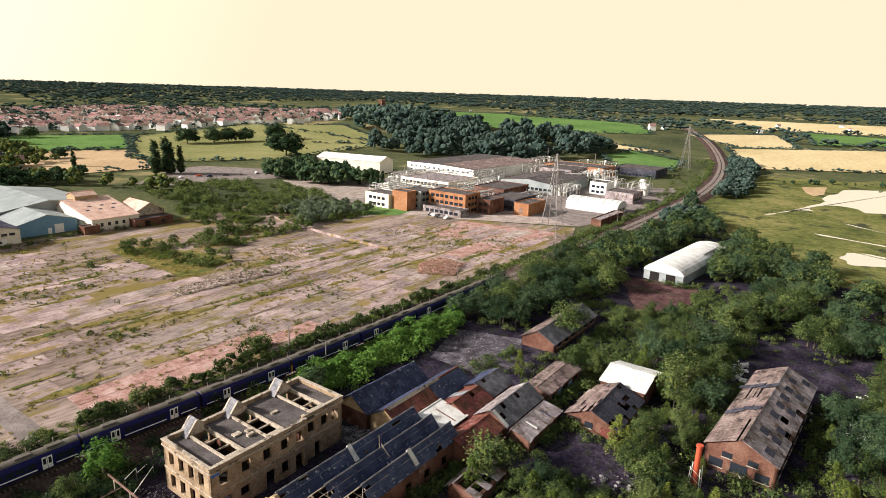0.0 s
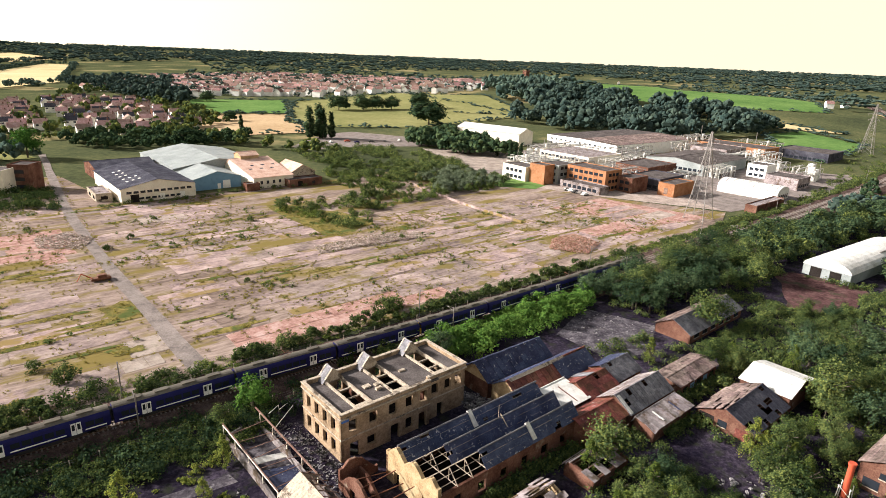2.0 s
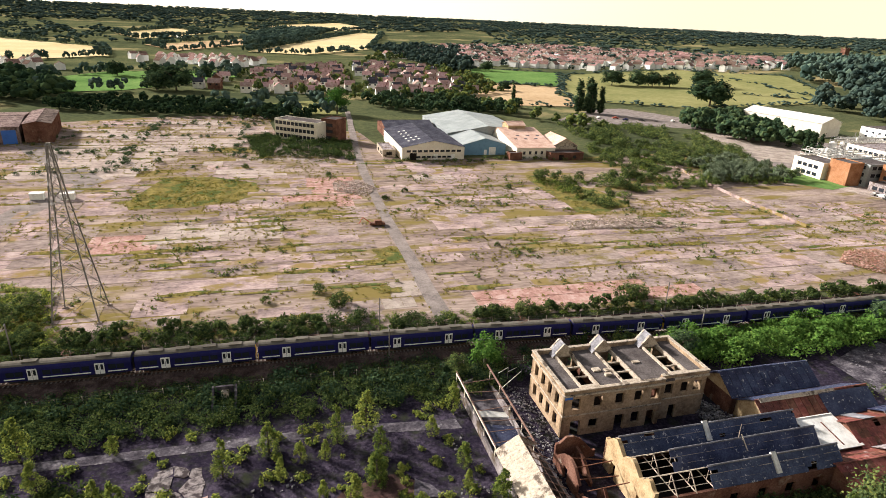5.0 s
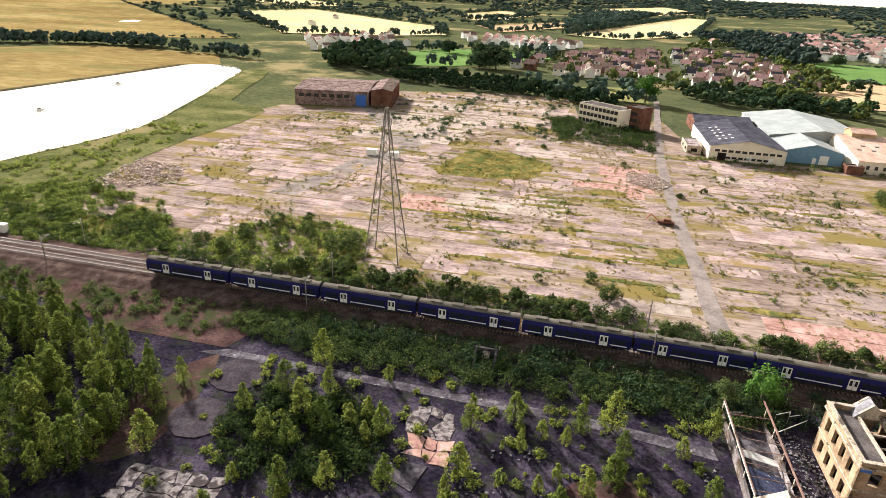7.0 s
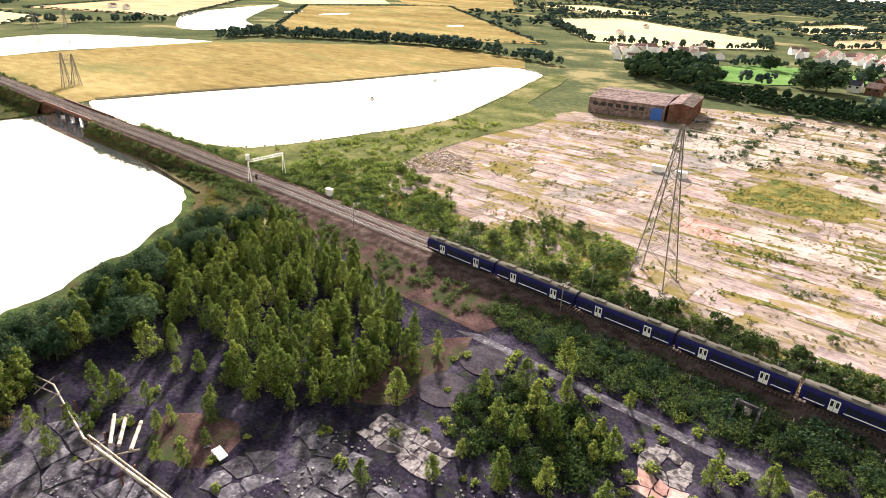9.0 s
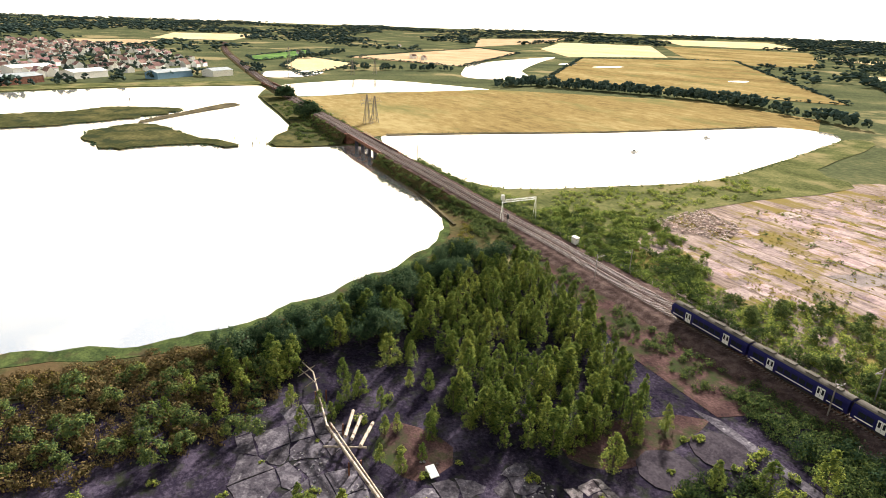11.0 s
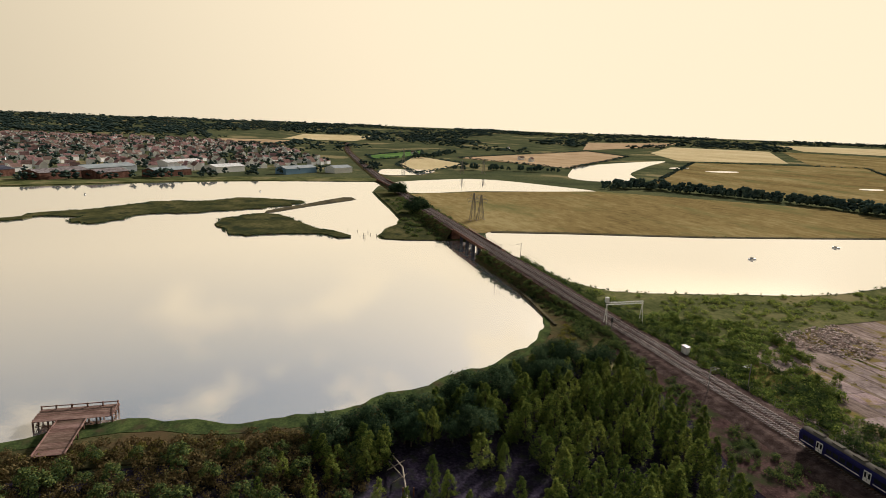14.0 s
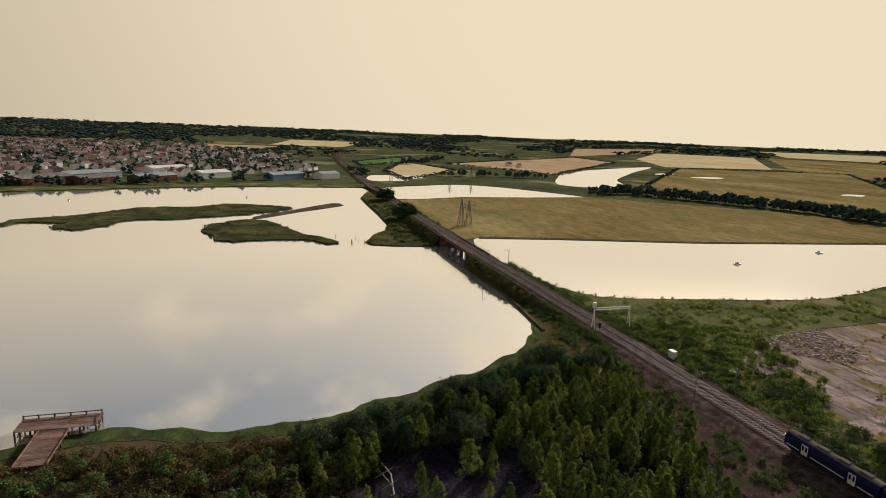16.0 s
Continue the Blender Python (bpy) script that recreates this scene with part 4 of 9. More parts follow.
def carriage(cab_front, cab_back, panto):
    label = "navy electric train carriage with white doors"
    if cab_front or cab_back:
        label = "navy electric driving carriage with yellow cab end and white doors"
    elif panto:
        label = "navy electric carriage with white doors and a roof pantograph"
    car = thing("train_carriage", label, "train carriage", (0, 0, 0), -ANG, "train carriages")
    h = CAR_L / 2
    sec = [(-1.32, 0.85), (-1.4, 1.2), (-1.4, 2.7), (-1.28, 3.1), (-1.0, 3.4)]
    ring = sec + [(-y, z) for y, z in sec[::-1]]
    bm = bmesh.new()
    xs = [-h + 0.1, -h + 0.5, h - 0.5, h - 0.1]
    loops = []
    for i, x in enumerate(xs):
        k = 0.96 if i in (0, 3) and (cab_front if i == 0 else cab_back) else 1.0
        loops.append([bm.verts.new((x, y * k, 0.85 + (z - 0.85) * k)) for y, z in ring])
    for a, b in zip(loops, loops[1:]):
        for k in range(len(ring) - 1):
            bm.faces.new((a[k], b[k], b[k + 1], a[k + 1]))
        bm.faces.new((a[-1], b[-1], b[0], a[0]))
    bm.faces.new(loops[0])
    bm.faces.new(loops[-1][::-1])
    bmesh.ops.recalc_face_normals(bm, faces=bm.faces[:])
    body = part("body", bm, M["navy"], car)
    bm = bmesh.new()
    roof = [(-1.03, 3.36), (-0.75, 3.6), (-0.3, 3.74), (0.3, 3.74), (0.75, 3.6), (1.03, 3.36)]
    la, lb = [bm.verts.new((-h + 0.12, y, z)) for y, z in roof], [bm.verts.new((h - 0.12, y, z)) for y, z in roof]
    for k in range(len(roof) - 1):
        bm.faces.new((la[k], lb[k], lb[k + 1], la[k + 1]))
    bm.faces.new(la)
    bm.faces.new(lb[::-1])
    bmesh.ops.recalc_face_normals(bm, faces=bm.faces[:])
    roof_ob = part("roof", bm, M["train_roof"], car, "dusty grey-brown curved roof")
    for x in ((-5.5, 5.5) if panto else (-6.5, -2.2, 2.2, 6.5)):
        bm = bmesh.new()
        box(bm, x - 1.1, x + 1.1, -0.5, 0.5, 3.66, 3.92)
        part("roof_vent", bm, M["train_roof"], roof_ob)
    if panto:
        pan = bmesh.new()
        for y in (-0.6, 0.6):
            beam(pan, (-0.9, y, 3.8), (0.9, y, 4.3), 0.07)
            beam(pan, (0.9, y, 4.3), (-0.5, y, 4.8), 0.06)
        beam(pan, (-0.5, -0.8, 4.85), (-0.5, 0.8, 4.85), 0.1)
        part("pantograph", pan, M["rust_steel"], roof_ob)
    for side in (-1, 1):
        y = side * 1.405
        for x in (-5.0, 5.0):
            for k in (-0.38, 0.38):
                bm = bmesh.new()
                box(bm, x + k - 0.35, x + k + 0.35, min(y, y + side * 0.03), max(y, y + side * 0.03), 0.95, 3.0)
                door = part("door", bm, M["train_white"], car, "white sliding door leaf")
                bm = bmesh.new()
                box(bm, x + k - 0.2, x + k + 0.2, min(y + side * 0.03, y + side * 0.045), max(y + side * 0.03, y + side * 0.045), 1.75, 2.75)
                part("door_window", bm, M["glass"], door)
        for x in (-8.2, -6.9, -2.9, -1.45, 0.0, 1.45, 2.9, 6.9, 8.2):
            bm = bmesh.new()
            box(bm, x - 0.58, x + 0.58, min(y, y + side * 0.02), max(y, y + side * 0.02), 1.75, 2.6)
            part("window", bm, M["glass"], car)
        for x0, x1 in ((-3.6, 3.6), (6.2, 9.2), (-9.2, -6.2)):
            bm = bmesh.new()
            box(bm, x0, x1, min(y, y + side * 0.015), max(y, y + side * 0.015), 1.22, 1.42)
            part("stripe", bm, M["train_white"], car, "thin white lower stripe")
    bm = bmesh.new()
    box(bm, -6, 6, -1.15, 1.15, 0.35, 0.85)
    for x in (-4.5, -1.5, 1.8, 4.6):
        box(bm, x - 1.1, x + 1.1, -1.3, 1.3, 0.3, 0.8)
    part("underframe", bm, M["black"], car)
    for x in (-7.1, 7.1):
        bm = bmesh.new()
        box(bm, x - 1.6, x + 1.6, -1.1, -0.85, 0.4, 0.75)
        box(bm, x - 1.6, x + 1.6, 0.85, 1.1, 0.4, 0.75)
        box(bm, x - 0.4, x + 0.4, -1.1, 1.1, 0.4, 0.8)
        bogie = part("bogie", bm, M["black"], car)
        for wx in (-1.2, 1.2):
            for wy in (-0.72, 0.72):
                bm = bmesh.new()
                bmesh.ops.create_cone(bm, cap_ends=True, segments=16, radius1=0.42, radius2=0.42, depth=0.13, matrix=pose(x + wx, wy, 0.42, 90, 0, 0))
                part("wheel", bm, M["rust_steel"], bogie)
    for flag, sx in ((cab_front, -1), (cab_back, 1)):
        x = sx * (h - 0.1)
        if flag:
            bm = bmesh.new()
            box(bm, min(x, x + sx * 0.06), max(x, x + sx * 0.06), -1.3, 1.3, 0.9, 2.15)
            box(bm, min(x, x + sx * 0.06), max(x, x + sx * 0.06), -0.35, 0.35, 2.15, 3.2)
            part("cab_end", bm, M["yellow"], car, "yellow cab front")
            for y in (-0.85, 0.85):
                bm = bmesh.new()
                box(bm, min(x, x + sx * 0.05), max(x, x + sx * 0.05), y - 0.42, y + 0.42, 2.2, 2.95)
                part("windscreen", bm, M["glass"], car)
                bm = bmesh.new()
                box(bm, min(x + sx * 0.06, x + sx * 0.1), max(x + sx * 0.06, x + sx * 0.1), y - 0.15, y + 0.15, 1.15, 1.35)
                part("headlight", bm, M["white"], car)
        else:
            bm = bmesh.new()
            box(bm, min(x, x + sx * 0.25), max(x, x + sx * 0.25), -0.6, 0.6, 0.9, 3.1)
            part("gangway", bm, M["black"], car)
    return car


CARS = {"front": carriage(True, False, False), "mid": carriage(False, False, False), "panto": carriage(False, False, True), "rear": carriage(False, True, False)}
NOSE = q_at(-86.0)
used = set()
for i in range(12):
    kind = ("front", "mid", "panto", "rear")[i % 4]
    s, d, a = on_track(NOSE + 10 + i * 20.25, -1.75)
    s1, d1, a = on_track(NOSE + 3 + i * 20.25, -1.75)
    a = math.atan2(d - d1, s - s1)
    w = P(s, d, RAIL_Z)
    m = pose(w.x, w.y, w.z, 0, 0, ANG + math.degrees(a))
    if kind in used:
        copy_thing(CARS[kind], m)
    else:
        CARS[kind].matrix_basis = m
        used.add(kind)


# ---- plants ----
def fast_mesh(name, verts, quads, *materials, faces_mat=None):
    me = bpy.data.meshes.new(name)
    verts, quads = np.asarray(verts, np.float32).reshape(-1, 3), np.asarray(quads, np.int32)
    me.vertices.add(len(verts))
    me.vertices.foreach_set("co", verts.ravel())
    me.loops.add(quads.size)
    me.loops.foreach_set("vertex_index", quads.ravel())
    me.polygons.add(len(quads))
    me.polygons.foreach_set("loop_start", np.arange(0, quads.size, quads.shape[-1], dtype=np.int32))
    if faces_mat is not None:
        me.polygons.foreach_set("material_index", np.asarray(faces_mat, np.int32))
    me.update(calc_edges=True)
    me.shade_flat()
    for m in materials:
        me.materials.append(m)
    return me


def leaf_quads(rng, centres, size, lift=0.2):
    """One bent leaf spray at each centre, turned unevenly, most of them facing up and out of the crown."""
    c = np.asarray(centres)
    n = len(c)
    heart = np.array([0.0, 0.0, 0.4 * c[:, 2].max()])
    out = c - heart
    out /= np.linalg.norm(out, axis=1)[:, None] + 1e-9
    nrm = rng.normal(size=(n, 3)) * 0.42 + out + np.array([0.0, 0.0, lift])
    nrm /= np.linalg.norm(nrm, axis=1)[:, None]
    t = np.cross(nrm, rng.normal(size=(n, 3)))
    t /= np.linalg.norm(t, axis=1)[:, None] + 1e-9
    b = np.cross(nrm, t)
    sz = size * rng.uniform(0.6, 1.3, size=(n, 1))
    bend = nrm * sz * 0.25
    v = np.stack([c - t * sz, c - b * sz * 0.6 - bend, c + t * sz, c + b * sz * 0.6 - bend], 1)
    return v.reshape(-1, 3)


def crown_points(rng, kind, h):
    """Centres of the leaf sprays, gathered on limbs so that the outline stays uneven."""
    pts = []
    if kind == "birch":
        for k in range(52):
            u = 0.05 + 0.93 * (k + rng.uniform(0, 1)) / 52
            reach = h * 0.25 * min(1.0, u / 0.16) ** 0.5 * (1 - u) ** 0.64
            a, f = rng.uniform(0, 2 * math.pi), rng.uniform(0.55, 1.12)
            c = np.array([math.cos(a) * reach * f, math.sin(a) * reach * f, h * u])
            pts.append(c + rng.normal(size=(34, 3)) * h * np.array([0.032, 0.032, 0.048]) * (1.1 - 0.65 * u))
    elif kind == "bush":
        for k in range(30):
            u, a = rng.uniform(0.0, 1), rng.uniform(0, 2 * math.pi)
            r = math.sqrt(max(0, 1 - u * u)) * h * 0.62 * rng.uniform(0.7, 1.1)
            c = np.array([math.cos(a) * r, math.sin(a) * r, h * (0.1 + 0.78 * u * rng.uniform(0.8, 1.05))])
            pts.append(c + rng.normal(size=(30, 3)) * h * 0.085)
    elif kind == "broad":
        for k in range(26):
            u, a = rng.uniform(-0.5, 1), rng.uniform(0, 2 * math.pi)
            r = math.sqrt(max(0, 1 - u * u)) * h * 0.40 * rng.uniform(0.75, 1.12)
            tip = np.array([math.cos(a) * r, math.sin(a) * r, h * (0.56 + 0.40 * u * rng.uniform(0.8, 1.08))])
            for f in (0.62, 1.0):
                c = np.array([0, 0, h * 0.42]) * (1 - f) + tip * f
                pts.append(c + rng.normal(size=(36, 3)) * h * 0.062)
    elif kind == "poplar":
        for k in range(50):
            z = h * (0.05 + 0.93 * k / 50)
            reach = h * 0.085 * min(1, 2.2 * (1 - z / h) + 0.12) * rng.uniform(0.7, 1.25)
            a = rng.uniform(0, 2 * math.pi)
            c = np.array([math.cos(a) * reach, math.sin(a) * reach, z])
            pts.append(c + rng.normal(size=(20, 3)) * h * np.array([0.03, 0.03, 0.05]))
    elif kind == "shrub":
        for k in range(12):
            a, r = rng.uniform(0, 2 * math.pi), h * 0.75 * math.sqrt(rng.uniform(0, 1))
            c = np.array([math.cos(a) * r, math.sin(a) * r, h * rng.uniform(0.25, 0.85) * (1 - 0.35 * r / h)])
            pts.append(c + rng.normal(size=(18, 3)) * h * np.array([0.17, 0.17, 0.15]))
    elif kind == "wood":
        for k in range(24):
            u, a = rng.uniform(-0.5, 1), rng.uniform(0, 2 * math.pi)
            r = math.sqrt(max(0, 1 - u * u)) * h * 0.40 * rng.uniform(0.75, 1.12)
            c = np.array([math.cos(a) * r, math.sin(a) * r, h * (0.53 + 0.42 * u * rng.uniform(0.8, 1.08))])
            pts.append(c + rng.normal(size=(26, 3)) * h * 0.065)
    elif kind == "tuft":
        pts.append(rng.normal(size=(15, 3)) * h * np.array([0.42, 0.42, 0.2]) + np.array([0, 0, h * 0.38]))
    p = np.concatenate(pts)
    p[:, 2] = np.maximum(p[:, 2], 0.06 * h)
    return p


def round_solid(eight):
    """Corners and faces of an octahedron or an icosahedron of radius 1."""
    if eight:
        return np.array([(1, 0, 0), (0, 1, 0), (-1, 0, 0), (0, -1, 0), (0, 0, 1), (0, 0, -1)], float), np.array([(0, 1, 4), (1, 2, 4), (2, 3, 4), (3, 0, 4), (1, 0, 5), (2, 1, 5), (3, 2, 5), (0, 3, 5)])
    bm = bmesh.new()
    bmesh.ops.create_icosphere(bm, subdivisions=1, radius=1.0)
    bm.verts.ensure_lookup_table()
    v, f = np.array([q.co[:] for q in bm.verts]), np.array([[w.index for w in q.verts] for q in bm.faces])
    bm.free()
    return v, f


# number of clumps, their size, eight-sided or not
CLUMPED = {"far": (6, 0.19, True), "mid": (13, 0.16, False), "dense": (28, 0.115, False)}


def clump_crown(rng, kind):
    """A crown one metre high of ragged clumps, uneven in outline, open at the foot."""
    count, size, eight = CLUMPED[kind]
    v, f = round_solid(eight)
    vs, fs = [], []
    for k in range(count):
        u, a = rng.uniform(-0.55, 1), rng.uniform(0, 2 * math.pi)
        r = math.sqrt(max(0, 1 - u * u)) * 0.36 * rng.uniform(0.6, 1.15)
        c = np.array([math.cos(a) * r, math.sin(a) * r, 0.5 + 0.36 * u])
        vs.append(c + v * size * rng.uniform(0.7, 1.35) * rng.uniform(0.6, 1.35, size=(len(v), 1)))
        fs.append(f + k * len(v))
    return np.concatenate(vs), np.concatenate(fs)


def trunk_bm(rng, kind, h):
    bm = bmesh.new()
    r0 = h * (0.018 if kind == "birch" else 0.026)
    top = h * (0.9 if kind in ("birch", "poplar") else 0.6)
    rings, bend = [], rng.normal(size=2) * h * 0.012
    for k in range(5):
        f = k / 4
        rr, cx, cy = r0 * (1.25 - 1.1 * f), bend[0] * f * f, bend[1] * f * f
        rings.append([bm.verts.new((cx + rr * math.cos(2 * math.pi * j / 6), cy + rr * math.sin(2 * math.pi * j / 6), -0.15 + top * f)) for j in range(6)])
    for a, b in zip(rings, rings[1:]):
        for j in range(6):
            bm.faces.new((a[j], a[(j + 1) % 6], b[(j + 1) % 6], b[j]))
    bm.faces.new(rings[-1])
    for k in range(6):
        z, a = h * rng.uniform(0.25, 0.6), rng.uniform(0, 2 * math.pi)
        out = h * (0.13 if kind == "birch" else 0.26)
        if kind == "poplar":
            out = h * 0.05
        beam(bm, (0, 0, z), (math.cos(a) * out, math.sin(a) * out, z + out * 0.9), r0 * 0.7, 4)
    return bm


def leaf_mesh(name, rng, kind, h, size, material):
    v = leaf_quads(rng, crown_points(rng, kind, h), size)
    return fast_mesh(name, v, np.arange(len(v)).reshape(-1, 4), material)


RNG = np.random.default_rng(5)
KINDS = {}
for key, kind, h, size, leaf, count in (("birch", "birch", 8.0, 0.17, "leaf_birch", 7), ("bush", "bush", 4.0, 0.25, "leaf_mid", 3), ("broad", "broad", 9.0, 0.26, "leaf_mid", 5), ("dark", "broad", 10.0, 0.30, "leaf_dark", 4), ("bright", "broad", 9.0, 0.33, "leaf_bright", 2), ("oak", "broad", 10.0, 0.55, "leaf_dark", 3), ("poplar", "poplar", 22.0, 1.0, "leaf_dark", 2)):
    KINDS[key] = [(h, mesh_of("trunk", trunk_bm(RNG, kind, h), M["bark"]), leaf_mesh("crown", RNG, kind, h, size, M[leaf])) for _ in range(count)]
TREE_WORDS = {"birch": ("birch_tree", "young birch tree with pale yellow-green leaves"), "broad": ("tree", "bushy mid-green broadleaf tree"), "dark": ("tree", "dense dark green broadleaf tree"), "bright": ("tree", "rounded tree with fresh green leaves"), "oak": ("tree", "big dark rounded hedgerow tree"), "poplar": ("poplar_tree", "tall narrow dark poplar"), "bush": ("bush", "rounded dark green bush down to the ground")}
rnd = random.Random(11)


def tree(key, x, y, h, group="", words="", z=None):
    base, trunk, crown = rnd.choice(KINDS[key])
    name, label = TREE_WORDS[key]
    ob = new(name)
    ob.empty_display_size = 0.5
    k = h / base
    wide = k * rnd.uniform(*{"birch": (0.95, 1.4), "oak": (1.25, 1.5), "poplar": (1.0, 1.25)}.get(key, (0.95, 1.25)))
    ob.matrix_basis = pose(x, y, (land(x, y) if z is None else z) - (0.1 * h if key == "oak" else 0.0), 0, 0, rnd.uniform(0, 360)) @ Matrix.Diagonal((wide, wide, k, 1))
    tagged(ob, words or label, "bush" if key == "bush" else "tree", group)
    shared_part("trunk", trunk, ob)
    shared_part("crown", crown, ob)
    return ob


def fill(poly, gap, rng=None):
    """Places spread unevenly over an outline."""
    rng = rng or rnd
    xs, ys = [p[0] for p in poly], [p[1] for p in poly]
    out, y = [], min(ys)
    while y < max(ys):
        x = min(xs) + rng.uniform(0, gap)
        while x < max(xs):
            px, py = x + rng.uniform(-0.45, 0.45) * gap, y + rng.uniform(-0.45, 0.45) * gap
            if inside(px, py, poly):
                out.append((px, py))
            x += gap
        y += gap * 0.9
    return out


# the birch grove by the water
GROVE = [(-94, 4), (-110, 5), (-111, 20), (-115, 28), (-121, 42), (-128, 56), (-138, 72), (-126, 83), (-113, 85), (-92, 82), (-82, 79), (-66, 74), (-56, 64), (-54, 53.5), (-63, 43), (-76, 37.5), (-82, 46), (-89, 45), (-92, 35), (-101, 30), (-102, 20), (-91, 14)]
OPEN = [[(-24, 61), (-8, 61), (-8, 78), (-22, 78)], [(-56, 44), (-36, 44), (-40, 54), (-44, 80), (-58, 80)], [(-36, 30), (4, 40), (2, 50), (-34, 44)]]
for s, d in fill(GROVE, 3.5):
    w = P(s, d)
    edge = s < -100 and d < 40 or s < -106 - 0.42 * (d - 28)
    low = noise.noise((s / 9, d / 9, 8.0)) < -0.28 and not edge
    if low and rnd.random() < 0.6:
        continue
    if edge:
        tree("dark" if rnd.random() < 0.7 else "birch", w.x, w.y, rnd.uniform(4.8, 7.8), "grove by the estuary", z=0)
    else:
        tree("birch", w.x, w.y, rnd.uniform(3.2, 5.0) if low else rnd.uniform(4.6, 8.2), "grove by the estuary", z=0)
for s, d, h in ((-85, 26.3, 5.2), (-80.4, 28.7, 4.4), (-73.7, 29, 3.6), (-70, 33, 5.0), (-86.7, 15, 4.4), (-79.7, 15, 4.6), (-83.3, 19, 4.4), (-82.3, 22, 3.8), (-84.8, 35.7, 3.4), (-82.5, 38.3, 4.2), (-92.3, 38.6, 4.0), (-90, 25, 5.4), (-64.8, 26, 3.8)):
    w = P(s, d)
    tree("birch", w.x, w.y, h, "grove by the estuary", z=0)
# saplings on the waste ground, each where it grows
for s, d, h in ((-37, 80, 7.5), (-35, 67, 7), (-31, 65, 6), (-33, 73, 5.5), (-27, 66.5, 4.5), (-22, 66, 6), (-9.6, 71, 6.5), (-3.4, 74.6, 5.5), (1, 72, 3.5), (6.5, 74.6, 7), (11.2, 76.7, 7.5), (12.5, 71, 5), (4.5, 71.5, 3.6), (21, 73.5, 3.8), (11, 65, 6), (-31, 52, 6.5), (-26, 55, 6), (-18.5, 57, 5.5), (-9.5, 61, 6), (-38.5, 47, 4), (-57, 69.5, 5), (-53, 55, 6.5), (-73, 35, 4), (-74, 27, 3.6), (-68, 24, 3.4), (-85, 24, 4.2), (-80, 20, 4), (-66, 30, 3.2), (-70, 40, 4.5), (26, 79, 5.5), (24, 66, 4.2), (27, 58, 5.5), (25, 52, 5), (-60, 16, 4.6), (-63, 11, 5), (-88, 4, 5.5), (-95, 0, 6), (-93, 8, 5.5), (-90, -4, 5), (-45, 40, 4), (-20, 48, 5), (-6, 52, 5.5), (4, 58, 5), (15, 57, 4.5), (20, 48, 5), (8, 48, 5.5), (-40, 72, 6), (-44, 66, 5), (-38, 61, 5.5), (-25, 79, 3.5), (-34, 60, 6)):
    w = P(s, d)
    tree("birch", w.x, w.y, h, "saplings on the waste ground", z=0)
seedlings = [q for q in fill([(-58, 47), (26, 50), (26, 72), (-20, 74), (-50, 58)], 5.2) if rnd.random() < 0.6 and not any(inside(*q, o) for o in OPEN)]
# woodland among the derelict sheds
KEEP_OUT = [(27, 80, 46, 92), (38, 100, 40, 84), (99.5, 117, 44.5, 53), (95.5, 113, 28.5, 42), (97, 139, 2, 17.5), (122, 152, 53, 65.5), (200, 253, 43.5, 60), (111, 126, 29, 41), (51, 62, 38, 47), (64, 77, 38, 47), (104, 130, 62, 82), (167, 203, 46, 62)]


def free(s, d):
    return not any(a < s < b and c < d < e for a, b, c, e in KEEP_OUT)


# belts and clumps: outline, spacing, heights, kinds
BELTS = [
    ([(126, 72), (160, 67), (200, 66), (240, 64), (270, 60), (292, 54), (318, 64), (330, 74), (258, 82), (200, 89), (157, 91), (128, 88)], 5.2, (5.5, 9.5), (4, 5, 2)),
    ([(204, 43), (252, 42), (290, 44), (272, 27), (240, 22), (222, 31)], 5.2, (6, 9), (2, 7, 1)),
    ([(162, 27), (182, 28), (200, 25), (233, 21), (257, 13), (238, 8), (215, 7), (198, 9), (172, 16)], 5.0, (6, 9.5), (4, 4, 3)),
    ([(172, 12), (203, 3), (232, -4), (232, -30), (174, -34), (166, -12), (166, 4)], 5.4, (5.5, 8.5), (4, 5, 2)),
    ([(126, 40), (157, 35), (155, 25), (138, 18.5), (108, 18.5), (103, 22), (114, 28)], 4.8, (4.5, 8.5), (5, 3, 4)),
    ([(128, 46), (146, 47), (162, 46), (166, 36), (160, 30), (158, 38), (140, 42)], 5.0, (3.0, 5.5), (5, 2, 3)),
    ([(100, 1), (140, 0), (138, -6), (124, -14), (138, -30), (92, -30), (92, -8)], 5.2, (4.5, 8.0), (4, 3, 5)),
    ([(84, 29), (94, 33), (100, 27), (98, 18), (86, 18)], 4.4, (3.5, 6.5), (4, 1, 5)),
    ([(62, 34), (72, 36), (82, 36), (84, 24), (76, 12), (64, 14)], 5.0, (3.0, 6.0), (4, 2, 5)),
    ([(116, 52), (124, 52), (126, 44), (118, 44)], 4.5, (4, 7), (5, 2, 3)),
]
WOOD = [(70, 44), (62, 30), (70, -10), (110, -40), (200, -36), (228, -12), (257, 12), (296, 41), (318, 64), (300, 78), (240, 82), (160, 88), (124, 83), (100, 60), (96, 54), (82, 42)]
BARE = [[(140, 17), (146, 20), (158, 17), (163, 8), (158, -4), (146, -8), (139, -2)], [(166, 50), (172, 44), (184, 40), (203, 44), (200, 63), (190, 63), (176, 56)], [(92, 46), (98, 44), (96, 30), (86, 26), (78, 30), (84, 36)], [(104, 64), (130, 64), (124, 84), (104, 80)]]


def overgrown(s, d):
    return free(s, d) and not any(inside(s, d, q) for q in BARE)


